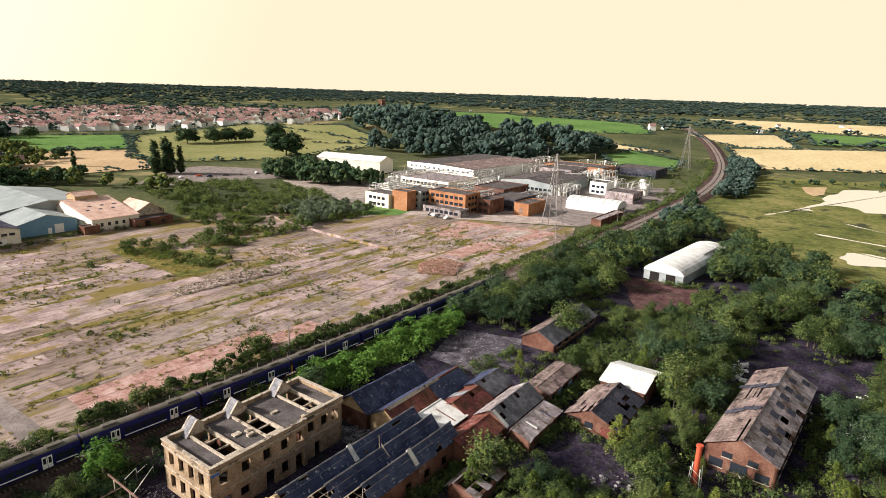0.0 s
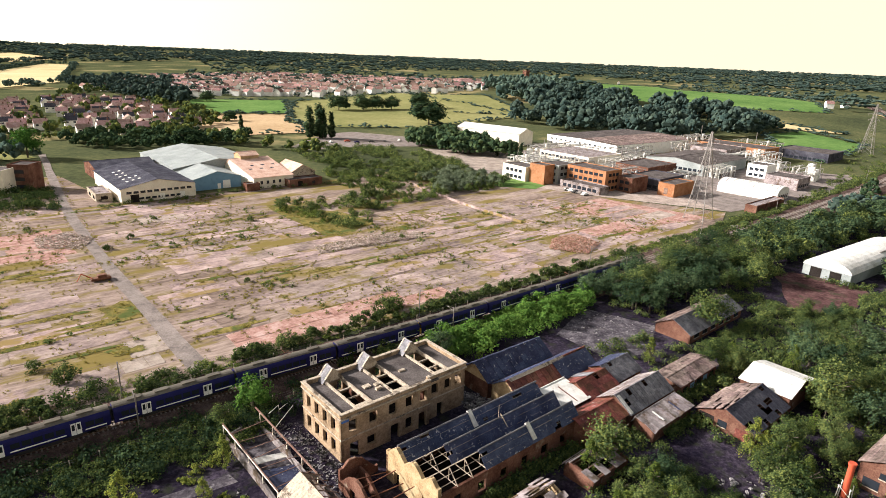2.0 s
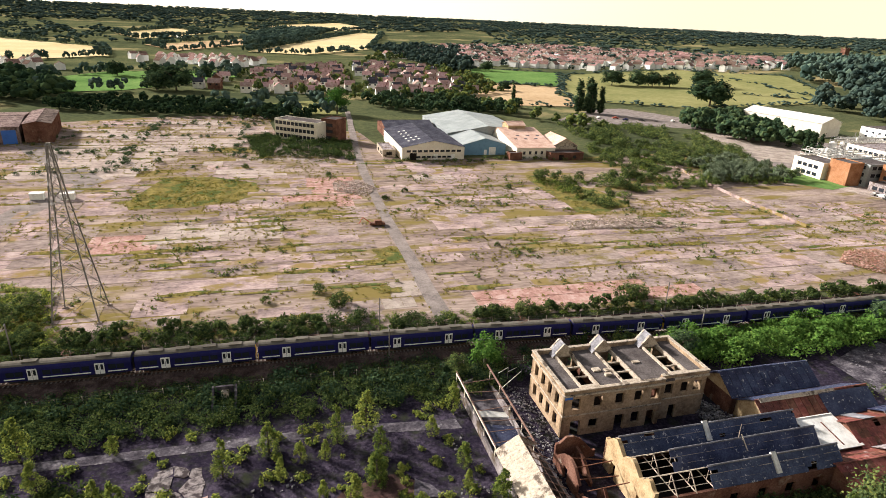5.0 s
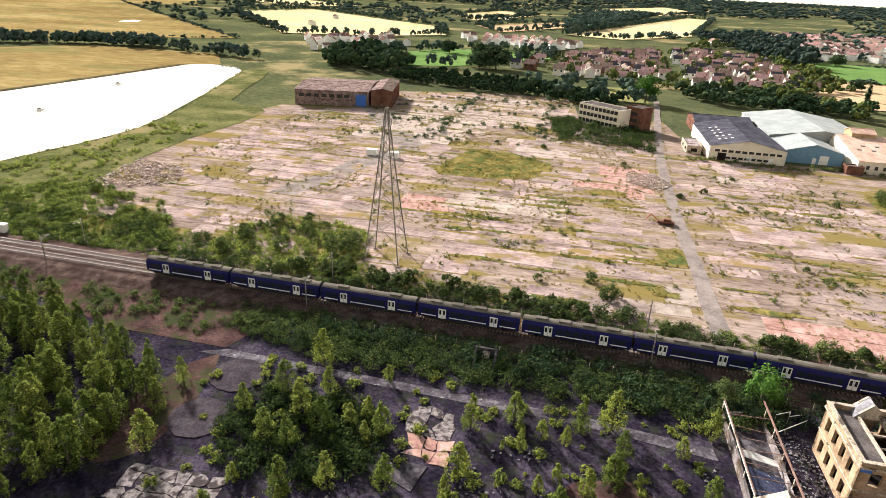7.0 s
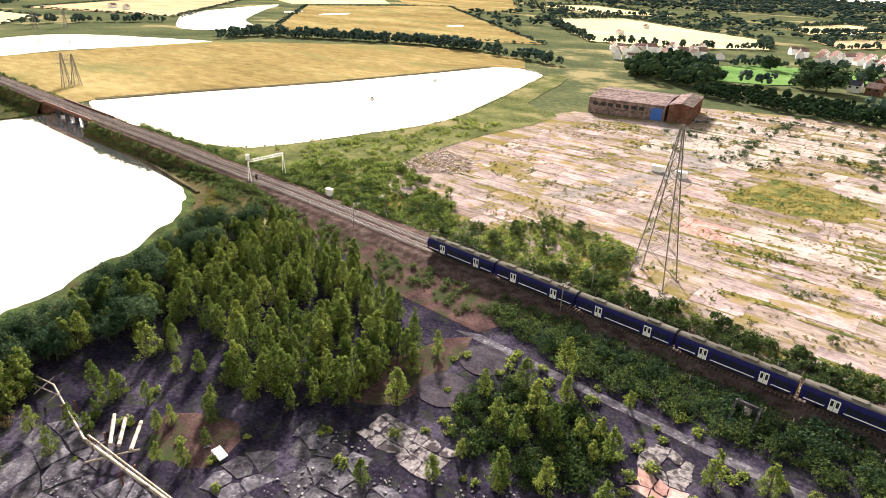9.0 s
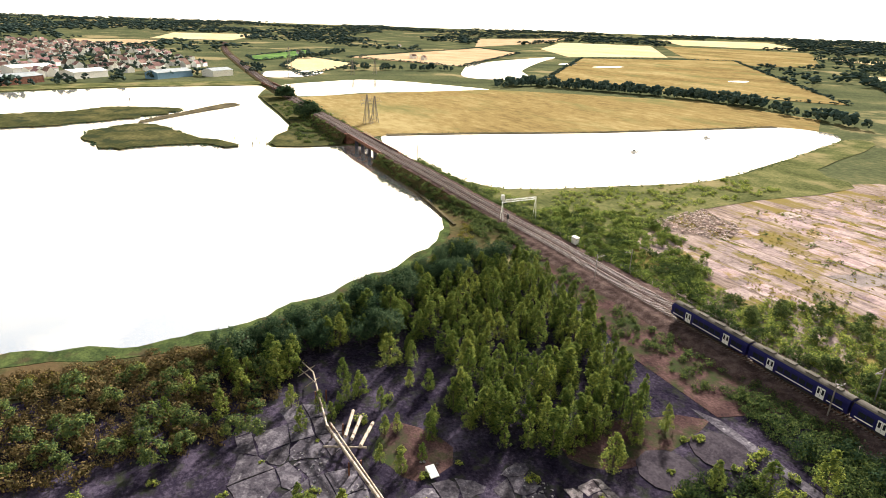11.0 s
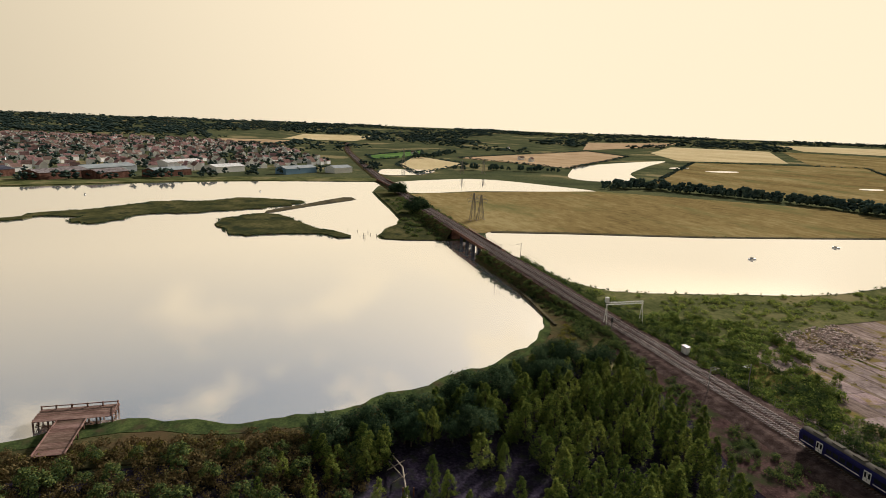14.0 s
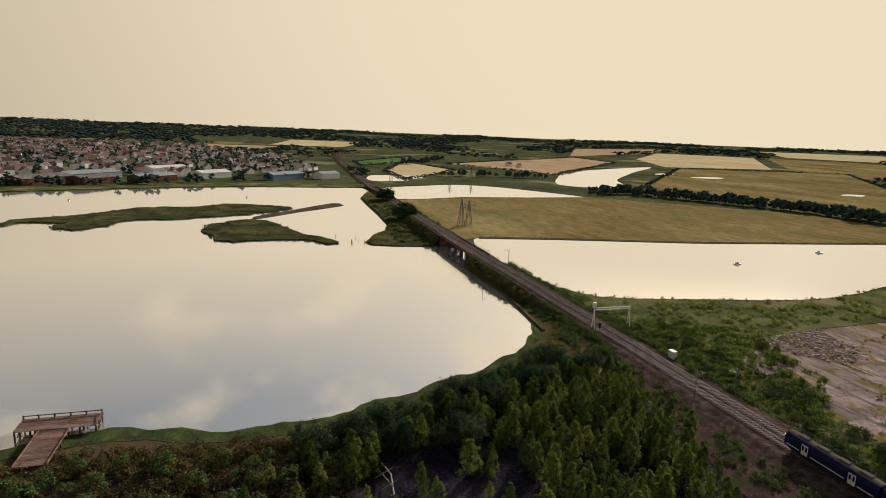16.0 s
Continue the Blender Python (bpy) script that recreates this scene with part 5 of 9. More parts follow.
far_wood = []
for outline, gap, (lo, hi), mix_ in BELTS:
    for s, d in fill(outline, gap):
        if not overgrown(s, d) or noise.noise((s / 13, d / 13, 7.0)) < -0.30:
            continue
        if s > 205:
            far_wood.append((s, d))
            continue
        w = P(s, d)
        tree(rnd.choices(("broad", "dark", "birch"), mix_ if s < 130 else (mix_[0] + mix_[2], mix_[1], 0))[0], w.x, w.y, rnd.uniform(lo, hi), "woodland round the derelict sheds", z=0)
for s, d in fill([(60, 38), (78, 38), (84, 34), (100, 26), (100, 18), (84, 6), (62, 10)], 4.4) + fill([(100, 28), (112, 28), (112, 18.5), (102, 18.5)], 4.0):
    if overgrown(s, d) and rnd.random() < 0.75:
        w = P(s, d)
        tree(rnd.choice(("broad", "broad", "birch")), w.x, w.y, rnd.uniform(2.8, 6.0), "bushes below the derelict sheds", z=0)
for s, d in fill([(128, -2), (140, -6), (158, -8), (168, -2), (172, -20), (160, -34), (130, -34), (124, -14)], 5.0) + fill([(150, 52), (166, 52), (168, 40), (160, 48)], 5.0):
    if overgrown(s, d) and rnd.random() < 0.8:
        w = P(s, d)
        tree(rnd.choice(("broad", "broad", "dark")), w.x, w.y, rnd.uniform(3.5, 7.0), "woodland round the derelict sheds", z=0)
for s, d, h, key in ((137, 58, 10.5, "broad"), (109, 57, 6.5, "birch"), (122, 46, 6, "birch"), (74.7, 43, 8, "broad"), (69, 43, 6.5, "birch"), (93.4, 29, 8, "birch"), (120, 26, 10, "broad"), (181, 64, 9, "broad"), (35.5, 90, 7, "bright"), (29.5, 88, 5, "broad"), (64, 84, 6, "dark"), (75, 86, 6, "dark"), (52, 109.5, 3.4, "bush"), (79, 111.5, 4.6, "bush"), (82.5, 112.5, 3.6, "bush"), (58, 95.5, 4.4, "bush"), (66, 93.5, 4.0, "bush")):
    w = P(s, d)
    tree(key, w.x, w.y, h, "trees by the derelict works", z=0)

# the country beyond
for x, y, h, key, words in ((-198, 405, 22, "poplar", ""), (-193, 411, 24, "poplar", ""), (-189, 408, 21, "poplar", ""), (-185, 414, 18, "poplar", ""), (-142, 530, 24, "oak", "big dark hedgerow oak"), (-262, 607, 17, "oak", ""), (-240, 622, 17, "oak", ""), (-229, 632, 16, "oak", ""), (-214, 640, 16, "oak", ""), (-190, 668, 19, "oak", ""), (-447, 237, 20, "oak", ""), (-455, 226, 14, "oak", ""), (-293, 260, 17, "bright", "big rounded ash tree with fresh leaves"), (-241, 325, 14, "oak", ""), (-249, 330, 12, "oak", ""), (-520, 260, 15, "oak", ""), (-500, 292, 13, "oak", ""), (-560, 245, 14, "oak", ""), (-430, 620, 13, "oak", ""), (-57, 386, 12, "poplar", ""), (-47, 377, 11, "poplar", ""), (-44, 375, 11, "poplar", ""), (-40, 373, 11, "poplar", ""), (-268, 428, 11, "poplar", "small narrow dark conifer tree"), (-305, 470, 9, "oak", ""), (*P(-395, 92).to_2d(), 13, "oak", "big dark bushy tree on the causeway spit"), (*P(-403, 95).to_2d(), 11, "oak", ""), (*P(-503, 100).to_2d(), 12, "oak", "dark bushy tree by the causeway"), (*P(-511, 98).to_2d(), 10, "oak", "")):
    tree(key, x, y, h, "trees of the farmland", words)


def bank_height(x, y):
    """Ground on the sides of the raised causeway."""
    s, d = x * AX + y * AY, -x * AY + y * AX
    off = abs(d - float(np.interp(s, _tr[:, 0], _tr[:, 1])))
    return max(0.0, (0.85 + rise(s)) * min(1.0, (8.6 - off) / 3.6))


def thicket(name, places, heights, material, label, kind="shrub", size=0.5, category="bushes", variants=5, seed=3, lift=None, spread=1.0):
    """Many plants of one kind, too many to count, in one sheet of foliage."""
    rng = np.random.default_rng(seed)
    if kind in CLUMPED:
        base = [clump_crown(rng, kind) for _ in range(variants)]
    else:
        base = [leaf_quads(rng, crown_points(rng, kind, 1.0), size) for _ in range(variants)]
        base = [(v, np.arange(len(v)).reshape(-1, 4)) for v in base]
    lo, hi = heights
    blocks, faces, n = [], [], 0
    for x, y in places:
        v, f = base[rng.integers(variants)]
        a, h = rng.uniform(0, 2 * math.pi), rng.uniform(lo, hi)
        c, s = math.cos(a) * h * spread * rng.uniform(0.9, 1.3), math.sin(a) * h * spread * rng.uniform(0.9, 1.3)
        blocks.append(np.stack([v[:, 0] * c - v[:, 1] * s + x, v[:, 0] * s + v[:, 1] * c + y, v[:, 2] * h + land(x, y) + (lift(x, y) if lift else 0.0)], 1))
        faces.append(f + n)
        n += len(v)
    me = fast_mesh(name, np.concatenate(blocks), np.concatenate(faces), material)
    return tagged(new(name, me), label, category, "", "stuff")


def locals_to_world(pts):
    return [tuple(P(s, d).to_2d()) for s, d in pts]


def along(line, gap, wide, rng=rnd):
    out = []
    for (x0, y0), (x1, y1) in zip(line, line[1:]):
        n = max(1, int(math.hypot(x1 - x0, y1 - y0) / gap))
        for k in range(n):
            f = (k + rng.random()) / n
            out.append((x0 + (x1 - x0) * f + rng.uniform(-wide, wide), y0 + (y1 - y0) * f + rng.uniform(-wide, wide)))
    return out


thicket("seedlings", locals_to_world(seedlings), (1.6, 4.6), M["leaf_birch"], "young birch seedlings crowding the waste ground", "birch", 0.028, "saplings", 7, seed=91)
SCRUB = [(-62, 88), (-44, 82), (36, 82), (40, 92), (66, 86), (66, 91), (20, 94), (-60, 95.5)]
thicket("embankment_scrub", locals_to_world(fill(SCRUB, 1.75)), (0.8, 2.2), M["leaf_mid"], "low bramble and ivy scrub on the embankment", size=0.095, seed=3)
thicket("dark_scrub", locals_to_world(fill([(-45, 84), (0, 84), (30, 82), (66, 84), (66, 91), (30, 95), (-45, 94)], 3.6)), (1.2, 3.0), M["leaf_dark"], "tall dark green scrub below the railway", size=0.09, seed=4)
LAUREL = [(70, 82), (124, 82), (128, 87), (100, 91.5), (72, 90.5)]
thicket("laurel_hedge", locals_to_world(fill(LAUREL, 2.6)), (2.2, 4.0), M["leaf_bright"], "dense mass of bright green leaves beside the railway", size=0.085, seed=5)
thicket("laurel_crowns", locals_to_world(fill(LAUREL, 4.6)), (3.6, 5.6), M["leaf_bright"], "rounded bright green crowns rising over the hedge", "wood", 0.05, seed=85)
thicket("wall_shrubs", locals_to_world(along([(44, 48), (75, 48)], 1.6, 1.6) + along([(71, 66.5), (71, 58)], 1.6, 1) + along([(100, 66), (112, 64), (122, 66)], 1.8, 3) + along([(99, 44), (117, 44)], 1.5, 1.2) + along([(95, 28), (112, 28.5)], 1.3, 1.4) + along([(96, 42), (96, 29)], 3.0, 1) + along([(84, 40), (99, 39)], 1.4, 1.4) + along([(99, 1.5), (137, 0.5)], 1.6, 1.2) + along([(97, 4), (97, 15)], 2.4, 1.2) + along([(99, 17.5), (136, 16.5)], 1.3, 1.6) + along([(122, 53), (152, 53)], 1.0, 1.6) + along([(76, 45), (84, 44), (98, 40)], 1.0, 1.2) + along([(100, 45), (117, 44.6)], 1.0, 1.0) + along([(44, 48.5), (75, 48.5)], 1.1, 0.8) + along([(64, 39), (76, 39)], 1.4, 1.6) + along([(200, 44), (200, 58)], 3.4, 1.2)), (0.9, 2.6), M["leaf_mid"], "brambles and seedlings against the old walls", size=0.10, seed=86)
LINESIDE = fill([(-160, 109), (-60, 107.5), (60, 105.5), (240, 98), (240, 104), (100, 108), (20, 114), (-60, 118), (-110, 128), (-160, 128)], 2.0)
thicket("lineside_bushes", locals_to_world([q for q in fill([(-60, 108.5), (60, 106.5), (150, 101), (150, 104.5), (62, 110.5), (36, 113), (-10, 116), (-60, 117)], 3.0) if noise.noise((q[0] / 10, q[1] / 6, 5.0)) > -0.12]), (1.4, 3.4), M["leaf_mid"], "rounded bushes crowding the railway fence", "wood", 0.07, seed=142)
thicket("lineside_weeds", locals_to_world([q for q in LINESIDE if noise.noise((q[0] / 8, q[1] / 8, 2.0)) <= 0]), (0.5, 1.5), M["leaf_birch"], "yellow-green scrub along the railway fence", size=0.095, seed=90)
thicket("lineside_scrub", locals_to_world([q for q in LINESIDE if noise.noise((q[0] / 8, q[1] / 8, 2.0)) > 0]), (0.6, 2.4), M["leaf_mid"], "green scrub along the railway fence", size=0.095, seed=6)
thicket("ivy_mound", locals_to_world(fill([(-47, 66), (-40, 73), (-24, 71), (-20, 63), (-28, 54), (-42, 54)], 1.9)), (0.8, 2.4), M["leaf_mid"], "mound of ivy and bramble among saplings", size=0.10, seed=51)
thicket("sparse_scrub", locals_to_world([q for q in fill([(-150, 92), (-128, 86), (-62, 82), (-60, 95), (-120, 96.5)], 2.4) if noise.noise((q[0] / 7, q[1] / 7, 4.4)) > -0.1]), (0.5, 1.8), M["leaf_mid"], "scattered shrubs on bare red earth", size=0.10, seed=52)
thicket("spit_grass", locals_to_world(along([(-312, 78), (-345, 80), (-395, 88), (-470, 93)], 0.9, 9)), (0.6, 2.2), M["leaf_mid"], "rough grass and shrubs on the spit", size=0.15, seed=53)
thicket("quay_scrub", locals_to_world(fill([(-170, 90), (-250, 92), (-256, 97.5), (-160, 97)], 2.6)), (0.5, 1.4), M["leaf_mid"], "scrub between the track and the quay wall", size=0.10, seed=54)
thicket("far_side_scrub", locals_to_world(along([(-170, 112), (-205, 112), (-255, 109)], 2.2, 1.5)), (0.6, 1.8), M["leaf_dark"], "low scrub beside the causeway", size=0.10, seed=55)
thicket("island_reeds", locals_to_world(along(curve(ISLE, 3, True) + [], 1.6, 1.4) + along(curve(ISLE_2, 3, True), 1.6, 1.2)), (0.6, 1.5), M["leaf_dark"], "ragged dark reeds round the island", "tuft", 0.3, "reeds", seed=60)
thicket("creek_edges", locals_to_world(along([(-327, 123), (-320, 166), (-301, 250), (-292, 332), (-286, 398)], 1.6, 1.6) + along([(-212, 113), (-197, 127), (-187, 166), (-181, 200), (-183, 232), (-197, 283), (-232, 394)], 1.8, 2.0)), (0.4, 0.9), M["leaf_mid"], "ragged grass at the water's edge", "tuft", 0.3, "grass", seed=61)
PYLON = [(-85, 112), (-40, 110), (-46, 126), (-52, 142), (-76, 142), (-84, 128)]
SHORE = [(-165, 110), (-120, 107), (-86, 112), (-100, 126), (-112, 140), (-150, 150), (-170, 126)]
thicket("pylon_scrub", locals_to_world(fill(PYLON, 2.6)), (0.8, 2.2), M["leaf_birch"], "thicket at the foot of the pylon", size=0.10, seed=7)
thicket("pylon_bushes", locals_to_world([q for q in fill(PYLON, 4.4) if rnd.random() < 0.65]), (1.8, 4.0), M["leaf_mid"], "rounded bushes standing out of a thicket", "wood", 0.055, seed=92)
thicket("shore_scrub", locals_to_world([q for q in fill(SHORE, 3.0) if noise.noise((q[0] / 9, q[1] / 9, 3.0)) > -0.15]), (0.8, 2.4), M["leaf_birch"], "sunlit scrub by the estuary", size=0.10, seed=8)
thicket("shore_thicket", locals_to_world([q for q in fill([(-206, 114), (-190, 128), (-183, 165), (-177, 200), (-180, 236), (-160, 240), (-146, 150), (-140, 112)], 3.6) if noise.noise((q[0] / 11, q[1] / 11, 5.1)) > -0.12]), (0.6, 2.0), M["leaf_birch"], "bushy scrub along the northern shore", size=0.10, seed=99)
thicket("shore_clumps", locals_to_world([q for q in fill(SHORE, 4.4) if rnd.random() < 0.6]), (1.3, 2.8), M["leaf_birch"], "rounded yellow-green bushes by the estuary", "wood", 0.055, seed=93)
thicket("shoreline_reeds", locals_to_world(along([(-106, -60), (-110, -30), (-108, -8), (-111, 14), (-117, 29), (-124, 46), (-134, 63), (-146, 78), (-162, 88)], 0.7, 2.5)), (0.5, 1.5), M["weed"], "tall reeds and grass along the shore", size=0.10, seed=9)
thicket("shore_bushes", locals_to_world(fill([(-109, -60), (-88, -60), (-80, -20), (-82, 6), (-96, 18), (-110, 14), (-112, -14)], 3.0)), (1.2, 3.0), M["bramble"], "tangle of russet bushes behind the shore", size=0.095, seed=10)
thicket("shore_saplings", locals_to_world(fill([(-106, -58), (-86, -58), (-78, -20), (-80, 8), (-96, 20), (-107, 12), (-109, -14)], 6.2)), (2.4, 4.6), M["leaf_mid"], "rounded bushes behind the shore", "wood", 0.055, seed=94)
thicket("shore_brambles", locals_to_world(along([(-111, -60), (-112, -35), (-110, -12), (-111, 9), (-117, 28)], 0.6, 3.0)), (0.5, 1.6), M["bramble"], "russet brambles and dock behind the reeds", size=0.10, seed=95)
thicket("causeway_scrub", locals_to_world([q for q in fill([(-163, 88), (-252, 91), (-258, 98), (-150, 98), (-128, 92), (-140, 84)], 2.4)]), (0.7, 2.2), M["leaf_mid"], "green scrub between the causeway and the quay wall", size=0.10, seed=96)
thicket("bank_scrub", locals_to_world([on_track(q_at(s_), o)[:2] for s_ in np.arange(-252, -150, 1.1) for o in (-rnd.uniform(5.2, 8.5), rnd.uniform(5.2, 9.0))] + [on_track(q_at(s_), o)[:2] for s_ in np.arange(-480, -308, 1.6) for o in (-rnd.uniform(5.2, 8.5), rnd.uniform(5.2, 9.0))]), (0.8, 2.0), M["leaf_mid"], "rough green scrub on the sides of the causeway", size=0.10, seed=141, lift=lambda x, y: bank_height(x, y))
thicket("causeway_bushes", locals_to_world(along([(-130, 112), (-165, 111), (-205, 110.5), (-256, 109.5)], 2.0, 2.2)), (0.8, 2.8), M["leaf_mid"], "bushes on the landward side of the causeway", size=0.10, seed=97)
thicket("waste_scrub", locals_to_world([p for p in fill([(-95, -50), (70, -50), (70, 44), (30, 46), (-50, 60), (-84, 30)], 6.0) if rnd.random() < 0.5] + [p for p in fill([(-50, 56), (26, 48), (26, 82), (-60, 82)], 3.6) if rnd.random() < 0.55]), (0.4, 1.3), M["leaf_birch"], "weeds and seedlings on the waste ground", size=0.16, seed=11)
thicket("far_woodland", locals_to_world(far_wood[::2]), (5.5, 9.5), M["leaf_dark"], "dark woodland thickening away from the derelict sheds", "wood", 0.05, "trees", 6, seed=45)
thicket("sunlit_woodland", locals_to_world(far_wood[1::2]), (5, 9), M["leaf_mid"], "woodland by the sea wall, sunlit on top", "wood", 0.05, "trees", 6, seed=44)
thicket("wood_floor", locals_to_world([p for p in fill(WOOD, 4.2) if overgrown(*p) and noise.noise((p[0] / 11, p[1] / 11, 1.0)) > -0.10]), (0.7, 2.4), M["leaf_mid"], "undergrowth between the derelict sheds", size=0.10, seed=12)
thicket("undergrowth", locals_to_world([q for q in fill([(120, 18), (150, 18), (190, 22), (204, 40), (172, 43), (164, 52), (128, 52), (118, 42)], 2.8) if overgrown(*q)] + [q for q in fill([(152, 52), (166, 54), (200, 66), (160, 68)], 2.8) if overgrown(*q)]), (0.8, 2.6), M["leaf_mid"], "green brambles and nettles round the old sheds", size=0.10, seed=151)
OLD_WORKS = [(97, 226), (112, 178), (124, 182), (146, 200), (212, 200), (224, 212), (205, 262), (172, 308), (150, 262), (140, 215), (120, 222)]
bushes = [q for q in fill(OLD_WORKS, 3.0) if noise.noise((q[0] / 16, q[1] / 12, 4.0)) > -0.06]
thicket("site_bushes", locals_to_world([q for q in bushes if noise.noise((q[0] / 9, q[1] / 9, 6.0)) > 0.0]), (1.0, 3.6), M["leaf_mid"], "dense bushes taking over the old works", size=0.095, seed=13)
thicket("sunlit_bushes", locals_to_world([q for q in bushes if noise.noise((q[0] / 9, q[1] / 9, 6.0)) <= 0.0]), (0.7, 2.6), M["leaf_birch"], "yellow-green bushes taking over the old works", size=0.095, seed=87)
thicket("tall_bushes", locals_to_world([q for q in fill(OLD_WORKS, 8.0) if rnd.random() < 0.7]), (2.6, 5.4), M["leaf_mid"], "taller bushes standing above the scrub", "wood", 0.055, seed=98)
thicket("silver_bushes", locals_to_world(fill([(178, 205), (224, 206), (216, 240), (186, 236)], 4.6)), (3.2, 6.0), M["leaf_silver"], "grey-green willow bushes", "wood", 0.055, seed=14)
thicket("works_lineside", locals_to_world([on_track(q_at(s_), o)[:2] for s_ in np.arange(236, 640, 2.4) for o in (rnd.uniform(7, 13 + max(0, s_ - 330) * 0.12), rnd.uniform(7, 12))]), (0.8, 3.0), M["leaf_mid"], "green scrub between the works and the railway", size=0.10, seed=88)
thicket("curve_trees", locals_to_world([on_track(q_at(s_), -rnd.uniform(8, 20))[:2] for s_ in np.arange(300, 330, 2.0)] + [on_track(q_at(s_), -rnd.uniform(8, 26))[:2] for s_ in np.arange(408, 640, 1.6)]), (4, 10), M["leaf_far_haze"], "dark trees along the curve of the railway", "dense", 0.075, "trees", seed=89)
thicket("north_scrub", [q for q in fill([(-200, 366), (-140, 300), (-100, 320), (-60, 330), (-112, 395), (-150, 375)], 5.0) if noise.noise((q[0] / 15, q[1] / 15, 2.7)) > -0.05], (1.0, 4.6), M["leaf_mid"], "rough scrub beyond the warehouses", size=0.095, seed=15)
thicket("office_scrub", locals_to_world(fill([(-8, 268), (34, 262), (36, 296), (22, 300), (0, 318), (-14, 316)], 4.0)), (1.0, 4.0), M["leaf_mid"], "shrubs and small trees round the derelict office", size=0.095, seed=56)
thicket("pad_shrubs", locals_to_world([q for q in fill([(-100, 236), (-20, 250), (40, 262), (0, 300), (-6, 380), (-66, 370), (-104, 345)], 5.0) if min(abs((q[0] + 38) % 46 - 23), abs((q[1] - 300) % 34 - 17)) < 3.2 and rnd.random() < 0.75]), (0.8, 2.6), M["leaf_dark"], "dark bushes in rows between concrete pads", size=0.10, seed=57)
thicket("warehouse_weeds", locals_to_world(along([(44, 256), (84, 254), (104, 258), (142, 252)], 1.6, 2.6)), (0.6, 1.9), M["leaf_mid"], "weeds along the warehouse fronts", size=0.10, seed=58)
thicket("conifer_belt", fill([(-128, 410), (-90, 378), (-60, 378), (-44, 392), (-64, 420), (-110, 470)], 7.0), (7, 12), M["leaf_dark"], "belt of dark conifers beside the works", "dense", 0.075, "trees", seed=16)
thicket("belt_by_village", fill([(-400, 130), (-352, 168), (-300, 208), (-283, 236), (-300, 250), (-345, 232), (-400, 195), (-430, 150)], 6.0), (3.5, 8), M["leaf_dark"], "belt of dark trees and bushes by the village", "dense", 0.075, "trees", seed=17)
thicket("west_trees", fill([(-550, 130), (-480, 100), (-430, 130), (-440, 160), (-520, 180), (-590, 175)], 11.0), (8, 14), M["leaf_dark"], "trees round the village green", "mid", 0.11, "trees", seed=18)
WORKS_WOOD = [(-58, 690), (-100, 834), (-90, 950), (-20, 900), (5, 845), (60, 800), (116, 768), (150, 745), (174, 713), (172, 640), (149, 596), (90, 560), (68, 520), (20, 540), (-23, 545), (-47, 575), (-80, 600)]
wood = [q for q in fill(WORKS_WOOD, 11.0) if noise.noise((q[0] / 40, q[1] / 40, 6.1)) > -0.22]
thicket("works_wood", wood[::2], (8, 15), M["leaf_far_haze"], "dark wood on the slope behind the works", "dense", 0.075, "trees", seed=19)
thicket("works_wood_crowns", [q for q in wood[1::2] if rnd.random() < 0.8], (12, 22), M["leaf_far_haze"], "taller rounded crowns rising out of the wood", "dense", 0.075, "trees", seed=119)
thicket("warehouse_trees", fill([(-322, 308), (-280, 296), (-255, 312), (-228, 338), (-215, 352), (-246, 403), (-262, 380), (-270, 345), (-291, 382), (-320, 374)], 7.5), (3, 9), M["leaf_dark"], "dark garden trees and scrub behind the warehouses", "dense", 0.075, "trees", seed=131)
thicket("hill_wood", fill([(-624, 823), (-529, 679), (-461, 633), (-391, 525), (-450, 575), (-530, 610), (-573, 629), (-640, 680), (-710, 704), (-760, 800)], 14.0), (9, 18), M["leaf_far_haze"], "dark wood between the village and its fields", "dense", 0.075, "trees", seed=132)
thicket("west_wood", fill([(-1149, 802), (-1322, 1000), (-1306, 1145), (-1120, 928), (-852, 640), (-815, 580), (-840, 560)], 15.0), (9, 18), M["leaf_far_haze"], "dark wood beside a wheat field", "mid", 0.075, "trees", seed=133)
thicket("ridge_wood", fill([(-183, 973), (-171, 1784), (-60, 1500), (-30, 968), (-58, 800), (-107, 750)], 22.0), (9, 19), M["leaf_far_haze"], "dark wood climbing the ridge", "mid", 0.075, "trees", seed=134)
hedges = []
for _, outline, _, _ in FIELDS[:12] + FIELDS[20:24]:
    hedges += along(outline + outline[:1], 8.0, 2.0)
thicket("hedgerows", hedges, (1.8, 4.4), M["leaf_far_haze"], "dark hedgerows round the fields", "far", 0.17, "hedges", seed=20, spread=2.3)
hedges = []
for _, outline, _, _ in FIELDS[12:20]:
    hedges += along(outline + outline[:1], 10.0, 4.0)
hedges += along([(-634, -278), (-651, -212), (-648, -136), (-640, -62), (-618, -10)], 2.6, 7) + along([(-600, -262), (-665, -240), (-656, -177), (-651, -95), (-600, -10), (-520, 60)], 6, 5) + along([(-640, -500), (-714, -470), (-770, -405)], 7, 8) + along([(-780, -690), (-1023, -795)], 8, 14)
thicket("tree_lines", hedges, (5, 12), M["leaf_far_haze"], "lines of dark trees between the fields", "mid", 0.11, "trees", seed=21)
far = []
for _ in range(26000):
    a, r = rnd.uniform(-75, 215), 900 + 3700 * rnd.random() ** 0.8
    x, y = -r * math.sin(radians(a)), r * math.cos(radians(a))
    if any(inside(x, y, f[1]) for f in FIELDS):
        continue
    if noise.noise((x / 420, y / 420, 0.3)) + (0.35 if r > 2200 else 0.02) > (-0.12 if a < 92 else (0.3 if a < 138 else 0.05)):
        far.append((x, y))
